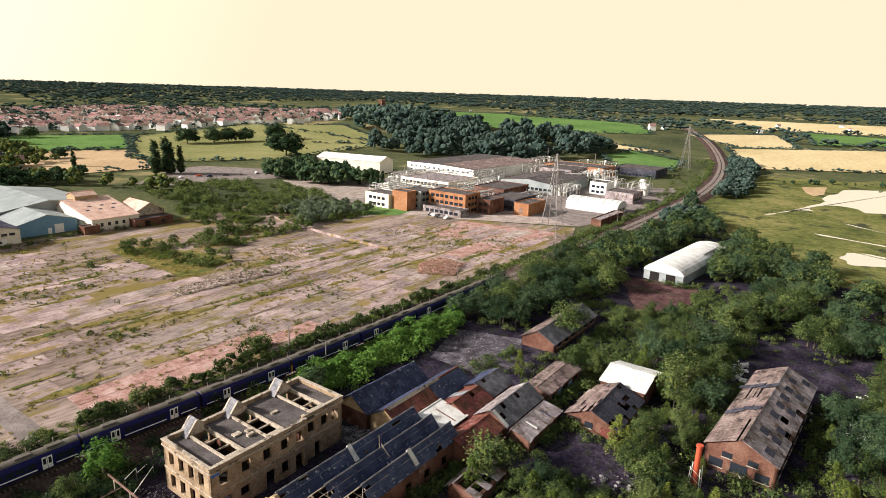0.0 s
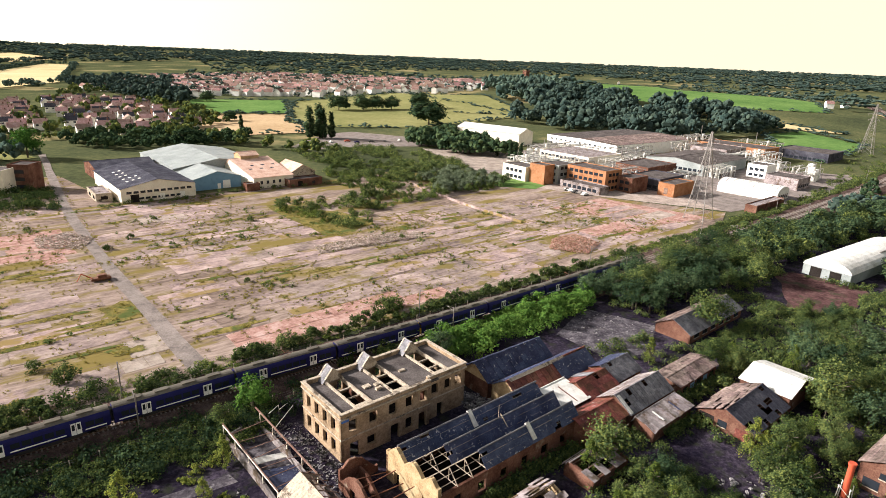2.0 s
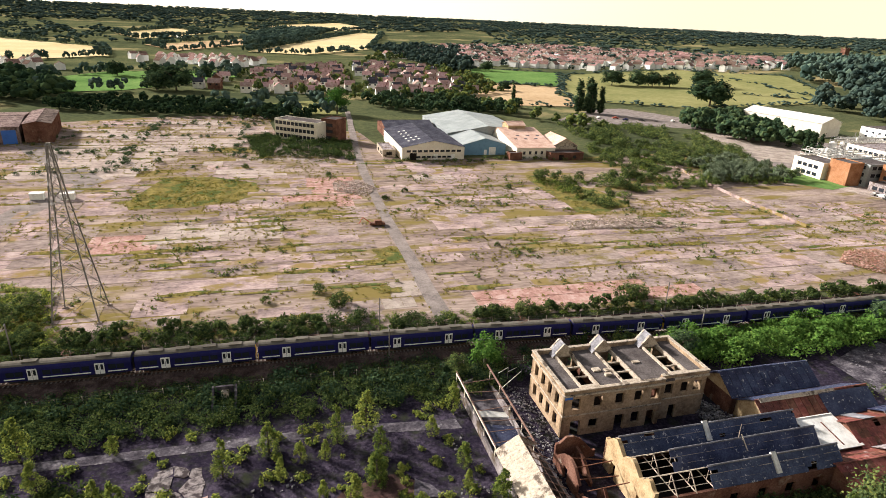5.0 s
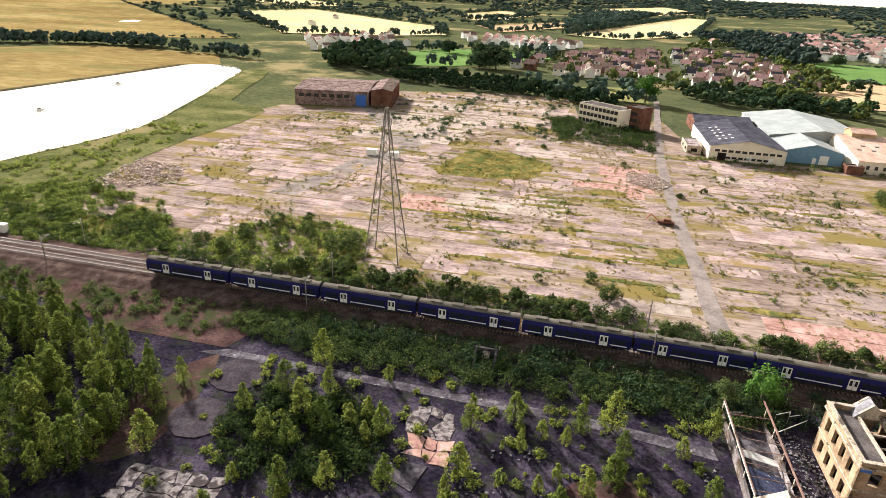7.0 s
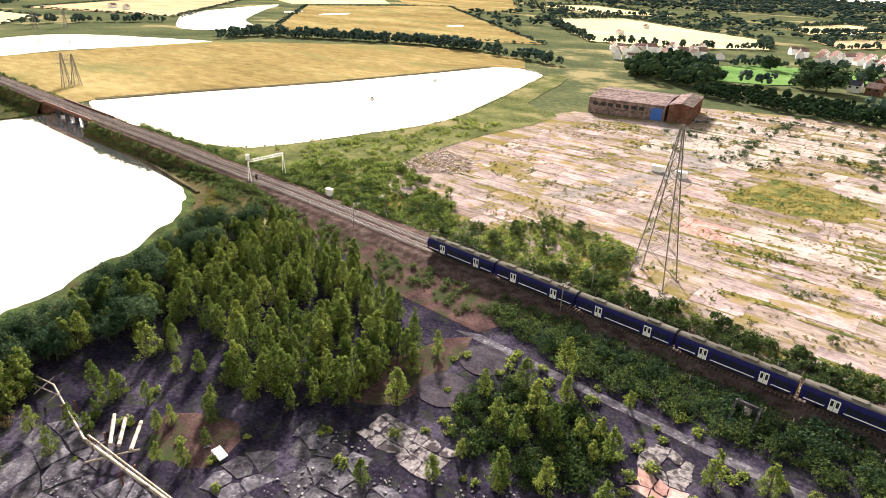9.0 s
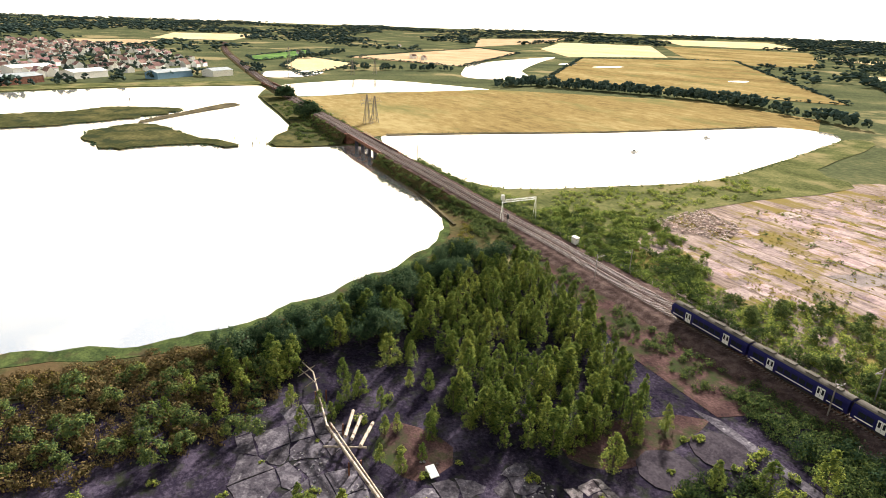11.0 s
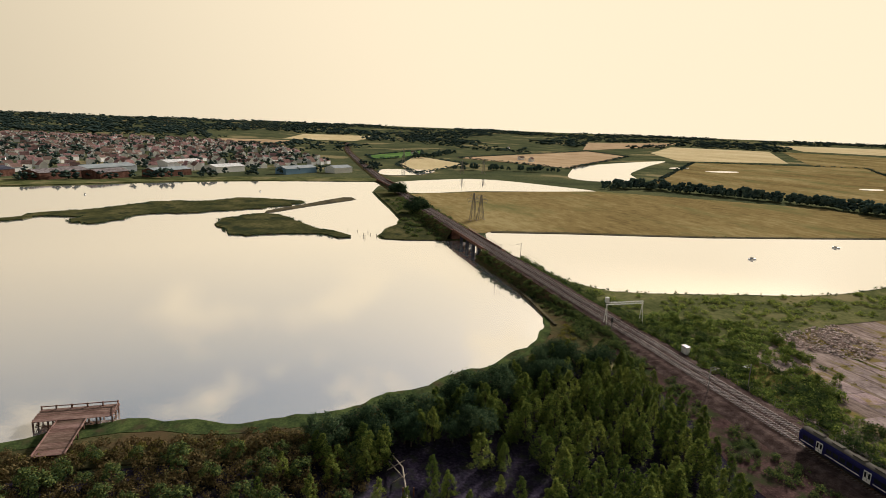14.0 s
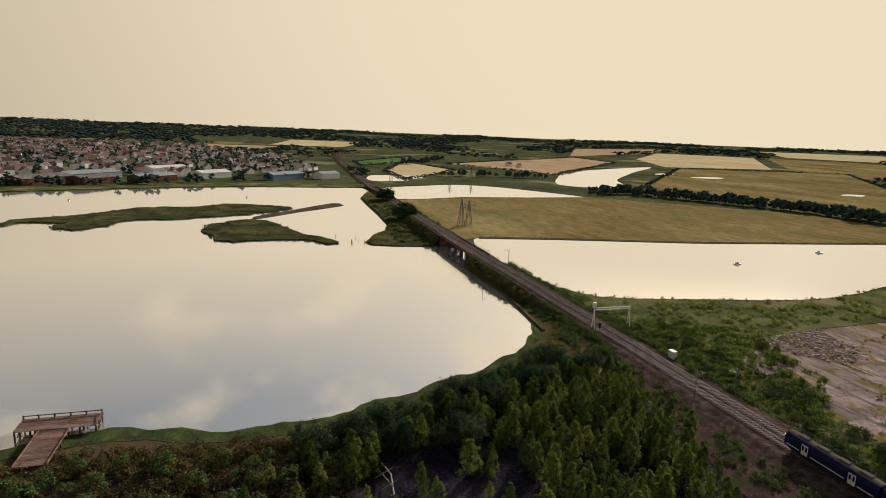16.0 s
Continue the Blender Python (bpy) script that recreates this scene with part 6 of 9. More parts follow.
thicket("far_woods", [q for q in far if math.hypot(*q) < 1900], (6, 13), M["leaf_far_haze"], "far woods and copses among the fields", "far", 0.16, "trees", seed=22, spread=1.7)
thicket("horizon_woods", [q for q in far if math.hypot(*q) >= 1900], (8, 15), M["leaf_far_haze"], "far woods closing up towards the horizon", "far", 0.16, "trees", seed=23, spread=2.4)


# ---- building helpers ----
def wall_panel(bm, p0, p1, h, t=0.4, holes=(), z0=0.0, tops=None):
    """A standing wall from p0 to p1 with openings (u0, u1, z0, z1) that go through it; tops: a ragged upper edge."""
    a, b = Vector((*p0, 0)), Vector((*p1, 0))
    length = (b - a).length
    u = (b - a).normalized()
    n = Vector((-u.y, u.x, 0)) * t
    us = sorted({0.0, length, *[q for o in holes for q in o[:2]]} | ({length * k / (4 * len(tops)) for k in range(1, 4 * len(tops))} if tops else set()))

    def top_at(q):
        if not tops:
            return h
        f = q / length * len(tops) - 0.5
        return float(np.interp(f, range(len(tops)), tops)) + 0.18 * noise.noise((q * 1.9, length, p0[0] + p0[1]))

    for u0, u1 in zip(us, us[1:]):
        if u1 - u0 < 1e-4:
            continue
        mid = (u0 + u1) / 2
        top = min(top_at(u0), top_at(u1))
        cuts = sorted((o[2], o[3]) for o in holes if o[0] <= mid <= o[1])
        z = z0
        spans = []
        for c0, c1 in cuts:
            if c0 > z:
                spans.append((z, min(c0, top)))
            z = c1
        if z < top:
            spans.append((z, top))
        for za, zb in spans:
            if zb - za < 0.02:
                continue
            q = [a + u * u0, a + u * u1, a + u * u1 + n, a + u * u0 + n]
            ends = [top_at(u0), top_at(u1), top_at(u1), top_at(u0)] if zb == top else [zb] * 4
            lo, hi = [bm.verts.new((p.x, p.y, za)) for p in q], [bm.verts.new((p.x, p.y, z_)) for p, z_ in zip(q, ends)]
            bm.faces.new(hi)
            bm.faces.new(lo[::-1])
            for i in range(4):
                j = (i + 1) % 4
                bm.faces.new((lo[i], lo[j], hi[j], hi[i]))
    bmesh.ops.remove_doubles(bm, verts=bm.verts[:], dist=0.002)


def gable_solid(bm, x0, x1, y0, y1, eave, ridge, axis="x", at=0.5, z0=0.0):
    """A closed body with a ridge along one axis; at: where across the width the ridge runs."""
    if axis == "x":
        prof = [(y0, z0), (y1, z0), (y1, eave), (y0 + (y1 - y0) * at, ridge), (y0, eave)]
        ends = [[bm.verts.new((x, y, z)) for y, z in prof] for x in (x0, x1)]
    else:
        prof = [(x0, z0), (x1, z0), (x1, eave), (x0 + (x1 - x0) * at, ridge), (x0, eave)]
        ends = [[bm.verts.new((x, y, z)) for x, z in prof] for y in (y0, y1)]
    a, b = ends
    bm.faces.new(a)
    bm.faces.new(b[::-1])
    for i in range(5):
        j = (i + 1) % 5
        bm.faces.new((a[i], b[i], b[j], a[j]))
    bmesh.ops.recalc_face_normals(bm, faces=bm.faces[:])


def roof_slopes(x0, x1, y0, y1, eave, ridge, axis="x", at=0.5, over=0.35):
    """The two slopes of a ridged roof, as corner lists."""
    up = 0.16
    if axis == "x":
        ym = y0 + (y1 - y0) * at
        k0, k1 = (ridge - eave) / (ym - y0), (ridge - eave) / (y1 - ym)
        return [[(x0 - over, y0 - over, eave - over * k0 + up), (x1 + over, y0 - over, eave - over * k0 + up), (x1 + over, ym, ridge + up), (x0 - over, ym, ridge + up)],
                [(x0 - over, y1 + over, eave - over * k1 + up), (x0 - over, ym, ridge + up), (x1 + over, ym, ridge + up), (x1 + over, y1 + over, eave - over * k1 + up)]]
    xm = x0 + (x1 - x0) * at
    k0, k1 = (ridge - eave) / (xm - x0), (ridge - eave) / (x1 - xm)
    return [[(x0 - over, y0 - over, eave - over * k0 + up), (x0 - over, y1 + over, eave - over * k0 + up), (xm, y1 + over, ridge + up), (xm, y0 - over, ridge + up)],
            [(x1 + over, y0 - over, eave - over * k1 + up), (xm, y0 - over, ridge + up), (xm, y1 + over, ridge + up), (x1 + over, y1 + over, eave - over * k1 + up)]]


def on_slope(quad, u, v, w, h, lift=0.03, t=0.06):
    """A rectangle lying on a roof slope: u, v its middle from 0 to 1, w and h in metres."""
    a, b, c, d = (Vector(p) for p in quad)
    eu, ev = b - a, d - a
    n = eu.cross(ev).normalized()
    if n.z < 0:
        n = -n
    m = a + eu * u + ev * v + n * lift
    du, dv = eu.normalized() * w / 2, ev.normalized() * h / 2
    bm = bmesh.new()
    sheet(bm, [m - du - dv, m + du - dv, m + du + dv, m - du + dv], t)
    return bm


def shed(name, label, s0, s1, d0, d1, eave, ridge, wall, roof, axis="x", at=0.5, roofs=None, turn=0.0, windows=(), doors=(), patches=(), group="", category="building", over=0.35, z0=0.0, world=None, sheets=0, rows=1, miss=0.0, gable=None):
    """A ridged building: body, two roof slopes, openings set into it.
    windows and doors: (side, along, z0, width, height); side is one of n s e w of the plan. patches: (slope, u, v, w, h, material, name)."""
    sc, dc = (s0 + s1) / 2, (d0 + d1) / 2
    hx, hy = (s1 - s0) / 2, (d1 - d0) / 2
    where = world or P(sc, dc, z0)
    b = thing(name, label, category, where, turn, group)
    if miss:
        # hollow: four walls, two gables, a floor and purlins under the broken covering
        for p0, p1 in (((-hx, -hy), (hx, -hy)), ((hx, -hy), (hx, hy)), ((hx, hy), (-hx, hy)), ((-hx, hy), (-hx, -hy))):
            bm = bmesh.new()
            wall_panel(bm, p0, p1, eave, 0.35, z0=-0.1)
            part("wall", bm, wall, b)
        for x in (-hx, hx - 0.35):
            bm = bmesh.new()
            ym = -hy + 2 * hy * at
            v = [bm.verts.new((x + o, y, z)) for o in (0, 0.35) for y, z in ((-hy, eave + 0.002), (hy, eave + 0.002), (ym, ridge))]
            for f in ((0, 2, 1), (3, 4, 5), (0, 1, 4, 3), (1, 2, 5, 4), (2, 0, 3, 5)):
                bm.faces.new([v[i] for i in f])
            part("gable", bm, gable or wall, b)
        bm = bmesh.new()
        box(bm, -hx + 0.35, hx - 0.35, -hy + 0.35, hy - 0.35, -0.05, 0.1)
        # interior shade put into the floor colour
        part("floor", bm, M["interior_shade"], b)
        bm = bmesh.new()
        ym = -hy + 2 * hy * at
        for f in (0.1, 0.5, 0.92):
            for y0 in (-hy, hy):
                beam(bm, (-hx, y0 + (ym - y0) * f, eave + (ridge - eave) * f - 0.02), (hx, y0 + (ym - y0) * f, eave + (ridge - eave) * f - 0.02), 0.12)
        part("purlin", bm, M["timber"], b)
    else:
        bm = bmesh.new()
        gable_solid(bm, -hx, hx, -hy, hy, eave, ridge, axis, at, -0.1)
        body = part("wall", bm, wall, b)
    slopes = roof_slopes(-hx, hx, -hy, hy, eave, ridge, axis, at, over)
    for i, quad in enumerate(slopes):
        rm = roofs[i] if roofs else roof
        if sheets:
            a_, b_, c_, d_ = (Vector(p) for p in quad)
            for k in range(sheets):
                f0, f1 = k / sheets, (k + 1) / sheets - 0.004
                for r in range(rows):
                    g0, g1 = r / rows, (r + 1) / rows + (0.03 if r < rows - 1 else 0)
                    if rnd.random() < miss:
                        continue
                    up_ = Vector((0, 0, rnd.uniform(0, 0.05) + 0.05 * (rows - r)))
                    lo0, lo1, hi1, hi0 = a_.lerp(b_, f0), a_.lerp(b_, f1), d_.lerp(c_, f1), d_.lerp(c_, f0)
                    skew = Vector((0, 0, -rnd.uniform(0.2, 0.5))) if miss and rnd.random() < miss * 0.6 else Vector()
                    bm = bmesh.new()
                    sheet(bm, [lo0.lerp(hi0, g0) + up_ + skew, lo1.lerp(hi1, g0) + up_, lo1.lerp(hi1, g1) + up_, lo0.lerp(hi0, g1) + up_], 0.08)
                    part("roof_sheet", bm, rm, b)
        else:
            bm = bmesh.new()
            sheet(bm, quad, 0.14)
            part("roof", bm, rm, b)
    # ridge capping
    bm = bmesh.new()
    q = slopes[0]
    beam(bm, Vector(q[2]) + Vector((0, 0, 0.02)), Vector(q[3]) + Vector((0, 0, 0.02)), 0.26, 4)
    part("ridge_cap", bm, roofs[0] if roofs else roof, b)
    for kind, items, mat_, deep in (("window", windows, M["glass"], 0.05), ("door", doors, M["timber"], 0.05)):
        for item in items:
            side, u, za, w, h = item[:5]
            mt = item[5] if len(item) > 5 else mat_
            bm = bmesh.new()
            fr = bmesh.new()
            if side in "sn":
                y = -hy if side == "s" else hy
                k = -1 if side == "s" else 1
                box(bm, u - w / 2, u + w / 2, min(y, y + k * deep), max(y, y + k * deep), za, za + h)
                box(fr, u - w / 2 - 0.12, u + w / 2 + 0.12, min(y, y + k * 0.14), max(y, y + k * 0.14), za - 0.14, za)
            else:
                x = -hx if side == "w" else hx
                k = -1 if side == "w" else 1
                box(bm, min(x, x + k * deep), max(x, x + k * deep), u - w / 2, u + w / 2, za, za + h)
                box(fr, min(x, x + k * 0.14), max(x, x + k * 0.14), u - w / 2 - 0.12, u + w / 2 + 0.12, za - 0.14, za)
            ob = part(kind, bm, mt, b)
            if kind == "window":
                part("sill", fr, M["stone_trim"], ob)
            else:
                fr.free()
    for slope, u, v, w, h, mt, nm in patches:
        part(nm, on_slope(slopes[slope], u, v, w, h, 0.03 + (0.07 * rows + 0.06 if sheets else 0)), mt, b)
    return b


def flat_block(name, label, s0, s1, d0, d1, h, wall, roof, turn=0.0, windows=(), parapet=0.4, group="", category="building", world=None, z0=0.0):
    hx, hy = (s1 - s0) / 2, (d1 - d0) / 2
    b = thing(name, label, category, world or P((s0 + s1) / 2, (d0 + d1) / 2, z0), turn, group)
    bm = bmesh.new()
    box(bm, -hx, hx, -hy, hy, -0.1, h)
    part("wall", bm, wall, b)
    bm = bmesh.new()
    box(bm, -hx + 0.25, hx - 0.25, -hy + 0.25, hy - 0.25, h, h + 0.06)
    part("roof", bm, roof, b)
    bm = bmesh.new()
    for x0, x1, y0, y1 in ((-hx - 0.05, hx + 0.05, -hy - 0.05, -hy + 0.25), (-hx - 0.05, hx + 0.05, hy - 0.25, hy + 0.05), (-hx - 0.05, -hx + 0.25, -hy + 0.25, hy - 0.25), (hx - 0.25, hx + 0.05, -hy + 0.25, hy - 0.25)):
        box(bm, x0, x1, y0, y1, h + 0.004, h + parapet)
    part("parapet", bm, wall, b)
    for side, u, za, w, hh, *mt in windows:
        bm = bmesh.new()
        if side in "sn":
            y, k = (-hy, -1) if side == "s" else (hy, 1)
            box(bm, u - w / 2, u + w / 2, min(y, y + k * 0.05), max(y, y + k * 0.05), za, za + hh)
        else:
            x, k = (-hx, -1) if side == "w" else (hx, 1)
            box(bm, min(x, x + k * 0.05), max(x, x + k * 0.05), u - w / 2, u + w / 2, za, za + hh)
        part("window", bm, mt[0] if mt else M["glass"], b)
    return b


# ---- the roofless stone building ----
def stone_ruin():
    b = thing("stone_ruin", "derelict two-storey sandstone building with broken roof lights", "building", P(40.4, 68.5))
    L, W, H = 26.4, 12.2, 8.0
    win = [(x, x + 1.5, 5.0, 7.0) for x in (1.4, 5.2, 9.0, 12.4, 15.4)] + [(x, x + 1.7, 0.0, 2.9) for x in (1.6, 9.4, 15.2)] + [(4.8, 6.4, 1.2, 2.8), (12.4, 13.9, 0.9, 3.0)]
    win2 = [(x, x + 1.5, 4.8, 6.8) for x in (1.0, 4.0, 6.4)] + [(2.4, 3.7, 0.0, 2.6)]
    side = [(x, x + 1.3, z, z + 2.2) for x in (1.4, 4.0, 6.6, 9.2) for z in (1.0, 4.8)]
    for p0, p1, holes in (((0, 0), (17.6, 0), win), ((17.6, 0.9), (L, 0.9), win2), ((L, 0.9), (L, W), side), ((L, W), (0, W), [(x, x + 1.1, z, z + 1.9) for x in (3, 7, 11, 15, 19, 23) for z in (1, 4.8)]), ((0, W), (0, 0), side)):
        bm = bmesh.new()
        wall_panel(bm, p0, p1, H, 0.45, holes)
        part("wall", bm, M["stone"], b)
    bm = bmesh.new()
    wall_panel(bm, (17.6, 0), (17.6, 1.0), H + 0.4, 0.45)
    part("wall", bm, M["stone"], b)
    # string course and parapet
    for z, out, hh, mt in ((3.9, 0.08, 0.22, M["stone_trim"]), (7.6, 0.22, 0.3, M["stone_trim"]), (8.004, 0.12, 0.55, M["stone"]), (8.56, 0.22, 0.14, M["stone_trim"])):
        bm = bmesh.new()
        for x0, x1, y0, y1 in ((-out, 17.6, -out, 0.4), (17.61, L + out, 0.9 - out, 1.3), (-out, 0.4, 0.41, W + out), (L - 0.4, L + out, 1.31, W + out), (0.41, L - 0.41, W - 0.4, W + out)):
            box(bm, x0, x1, y0, y1, z, z + hh)
        part("cornice" if z > 7 else "string_course", bm, mt, b)
    # roof deck between the wells
    wells = [(3.2, 6.4), (10.6, 13.8), (19.8, 23.0)]
    xs = [0.45, 3.2, 6.4, 10.6, 13.8, 19.8, 23.0, L - 0.45]
    for k in range(0, 8, 2):
        bm = bmesh.new()
        box(bm, xs[k], xs[k + 1], 0.45 if xs[k] < 17 else 1.35, W - 0.45, H - 0.35, H - 0.05)
        part("roof", bm, M["flat_roof"], b, "grey felt roof deck")
    for x0, x1 in wells:
        bm = bmesh.new()
        for a, c, e, f in ((x0 - 0.02, x0 + 0.28, 0.9, W - 1.6), (x1 - 0.28, x1 + 0.02, 0.9, W - 1.6), (x0 + 0.28, x1 - 0.28, 0.9 + (0.6 if x0 > 17 else 0), 1.5 + (0.6 if x0 > 17 else 0))):
            box(bm, a, c, e, f, H - 0.35, H + 0.35)
        for y in (4.2, 7.0):
            box(bm, x0 + 0.28, x1 - 0.28, y, y + 0.22, H - 0.3, H - 0.05)
        part("roof_light_curb", bm, M["stone_trim"], b, "pale curb of an open roof light")
        bm = bmesh.new()
        xm = (x0 + x1) / 2
        for y in (W - 1.9, W + 0.05):
            v = [bm.verts.new(p) for p in ((x0 - 0.5, y, H), (x1 + 0.5, y, H), (xm + 0.2, y, H + 2.3), (xm - 0.2, y, H + 2.3), (x0 - 0.5, y + 0.35, H), (x1 + 0.5, y + 0.35, H), (xm + 0.2, y + 0.35, H + 2.3), (xm - 0.2, y + 0.35, H + 2.3))]
            for f in ((0, 1, 2, 3), (7, 6, 5, 4), (1, 5, 6, 2), (0, 3, 7, 4), (3, 2, 6, 7)):
                bm.faces.new([v[i] for i in f])
        part("gablet", bm, M["stone_trim"], b, "small stone gable")
        bm = bmesh.new()
        for k in range(4):
            beam(bm, (x0 + 0.3, W - 1.8 + 0.5 * k, H), (xm, W - 1.8 + 0.5 * k, H + 2.1), 0.12)
            beam(bm, (x1 - 0.3, W - 1.8 + 0.5 * k, H), (xm, W - 1.8 + 0.5 * k, H + 2.1), 0.12)
        part("rafter", bm, M["timber"], b)
        bm = bmesh.new()
        sheet(bm, [(x0 - 0.5, W - 1.9, H + 0.05), (xm, W - 1.9, H + 2.4), (xm, W + 0.4, H + 2.4), (x0 - 0.5, W + 0.4, H + 0.05)], 0.1)
        part("gablet_roof", bm, M["slate_grey"], b)
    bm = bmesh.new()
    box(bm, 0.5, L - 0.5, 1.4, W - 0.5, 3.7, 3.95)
    # floor coloured dark for the shade below the roof lights
    part("upper_floor", bm, M["interior_shade"], b)
    for x in (8.5, 17.4):
        bm = bmesh.new()
        wall_panel(bm, (x, 1.4), (x, W - 0.5), H - 0.4, 0.3)
        part("partition", bm, M["brick"], b)
    bm = bmesh.new()
    box(bm, 0.1, 1.4, -0.12, -0.02, 7.1, 7.7)
    part("corner_patch", bm, M["blue"], b, "blue painted patch at the corner")
    for x, y in ((7.6, 5.0), (8.9, 3.4), (9.6, 4.6), (15.5, 6)):
        bm = bmesh.new()
        box(bm, x, x + rnd.uniform(0.5, 1.4), y, y + rnd.uniform(0.4, 1.0), H - 0.05, H + rnd.uniform(0.15, 0.5))
        part("roof_debris", bm, M["stone_trim"], b)


stone_ruin()


# ---- long slate shed with three ridges ----
def truss(bm, x, y0, y1, eave, ridge):
    ym = (y0 + y1) / 2
    beam(bm, (x, y0, eave), (x, ym, ridge), 0.16)
    beam(bm, (x, y1, eave), (x, ym, ridge), 0.16)
    beam(bm, (x, y0, eave), (x, y1, eave), 0.16)
    beam(bm, (x, ym, eave), (x, ym, ridge), 0.1)


def slate_shed():
    b = thing("slate_shed", "long derelict brick shed with three ridges of broken dark slate", "building", P(44, 49.6))
    L, W = 31.0, 12.0
    win = [(3 + 4.6 * k, 4.6 + 4.6 * k, 1.2, 3.0) for k in range(6)]
    for p0, p1, holes, mt, tops in (((0, 0), (L, 0), win, M["brick"], None), ((L, 0), (L, W), [(4, 7, 0, 3)], M["brick"], None), ((L, W), (0, W), [], M["brick"], None)):
        bm = bmesh.new()
        wall_panel(bm, p0, p1, 4.3, 0.4, holes, tops=tops)
        part("wall", bm, mt, b)
    bm = bmesh.new()
    wall_panel(bm, (0, W), (0, 0), 4.3, 0.6, [(2, 3.2, 0, 2.4), (8.6, 9.8, 0, 2.4)], tops=[5.0, 6.0, 6.6, 6.0, 5.2, 5.9, 6.5, 5.9, 5.1, 5.8, 6.4, 5.6])
    part("end_wall", bm, M["brick_pale"], b, "yellowed ragged gable wall")
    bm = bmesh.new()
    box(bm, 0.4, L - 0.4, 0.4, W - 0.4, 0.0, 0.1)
    # floor painted as dark as the unlit inside
    part("floor", bm, M["interior_shade"], b)
    for i in range(3):
        y0, y1 = 4 * i + 0.02, 4 * i + 3.98
        open_to = (9.2, 6.0, 0.6)[i]
        ym = (y0 + y1) / 2
        for sl, (ya, yb) in enumerate(((y0, ym), (y1, ym))):
            rows = 5
            x0 = open_to
            bm = bmesh.new()
            for r in range(rows):
                f0, f1 = r / rows, (r + 1) / rows + 0.03
                za, zb = 4.3 + 2.2 * f0 + 0.1 * 0, 4.3 + 2.2 * f1
                x = x0
                while x < L - 0.01:
                    w = min(rnd.uniform(0.9, 2.2), L - x)
                    if not (rnd.random() < 0.035):
                        dz = rnd.uniform(0.0, 0.05) + 0.05 * (1 - r / rows)
                        sheet(bm, [(x, ya + (yb - ya) * f0, za + dz), (x + w - 0.02, ya + (yb - ya) * f0, za + dz), (x + w - 0.02, ya + (yb - ya) * f1, zb + dz), (x, ya + (yb - ya) * f1, zb + dz)], 0.06)
                    x += w
            tagged(part("slate_covering", bm, M["slate"], b, "slipped and broken dark slates"), kind="stuff")
        bm = bmesh.new()
        beam(bm, (open_to, ym, 6.58), (L, ym, 6.58), 0.26, 6)
        part("ridge_tiles", bm, M["slate_grey"], b, "pale grey ridge tiles")
        bm = bmesh.new()
        for k in range(11):
            truss(bm, 0.7 + 2.95 * k, y0, y1, 4.25, 6.35)
        for f in (0.33, 0.66):
            beam(bm, (0, y0 + (ym - y0) * f, 4.3 + 2.2 * f), (L, y0 + (ym - y0) * f, 4.3 + 2.2 * f), 0.1)
            beam(bm, (0, y1 + (ym - y1) * f, 4.3 + 2.2 * f), (L, y1 + (ym - y1) * f, 4.3 + 2.2 * f), 0.1)
        beam(bm, (0, ym, 6.4), (L, ym, 6.4), 0.14)
        part("roof_frame", bm, M["stone_trim"], b, "bleached timber roof trusses")
        if i != 1:
            x = (19.5, 0, 14.5)[i]
            bm = bmesh.new()
            sheet(bm, [(x, ym - 1.9, 4.95), (x + 0.75, ym - 1.9, 4.95), (x + 0.75, ym + 0.15, 6.95), (x, ym + 0.15, 6.95)], 0.35)
            part("ridge_vent", bm, M["white_sheet"], b, "long white vent across a ridge")
        else:
            bm = bmesh.new()
            beam(bm, (17.5, ym, 6.2), (17.4, ym, 9.0), 0.1, 6)
            beam(bm, (18.2, ym - 1.4, 5.4), (18.0, ym + 0.1, 7.1), 0.16, 6)
            part("vent_pipe", bm, M["stone_trim"], b, "thin pale pipe standing on the roof")


slate_shed()

# roofless brick front in line with it
def brick_ruin():
    b = thing("brick_ruin", "roofless brick walls with ragged tops, rubble inside", "ruin", P(37, 50.5))
    for p0, p1, holes, tops in (((0, 0), (6.8, 0), [(2, 3.2, 0.8, 2.6)], [3.2, 3.6, 4.0, 4.2, 4.0, 3.6]), ((0, 13), (0, 0), [(3, 4.2, 0, 2.3), (7, 8.2, 0.8, 2.4)], [2.0, 3.4, 4.1, 4.6, 4.2, 3.0, 1.6, 2.4, 3.4, 3.2]), ((6.8, 13.4), (0, 13.2), [], [1.2, 2.6, 3.8, 4.4, 4.6, 3.6]), ((3.4, 0.4), (3.4, 12.5), [(5, 7, 0, 2.2)], [0.8, 1.5, 2.6, 1.0, 0.6, 1.7, 2.8, 3.0])):
        bm = bmesh.new()
        wall_panel(bm, p0, p1, 4.0, 0.4, holes, tops=tops)
        part("wall", bm, M["brick"], b)
    bm = bmesh.new()
    for k in range(5):
        beam(bm, (0.3, 1.5 + 2.2 * k, 3.2), (6.6, 1.5 + 2.2 * k + rnd.uniform(-0.6, 0.6), 3.4 + rnd.uniform(-1.5, 0.3)), 0.16)
    part("beam", bm, M["rust_steel"], b)


brick_ruin()


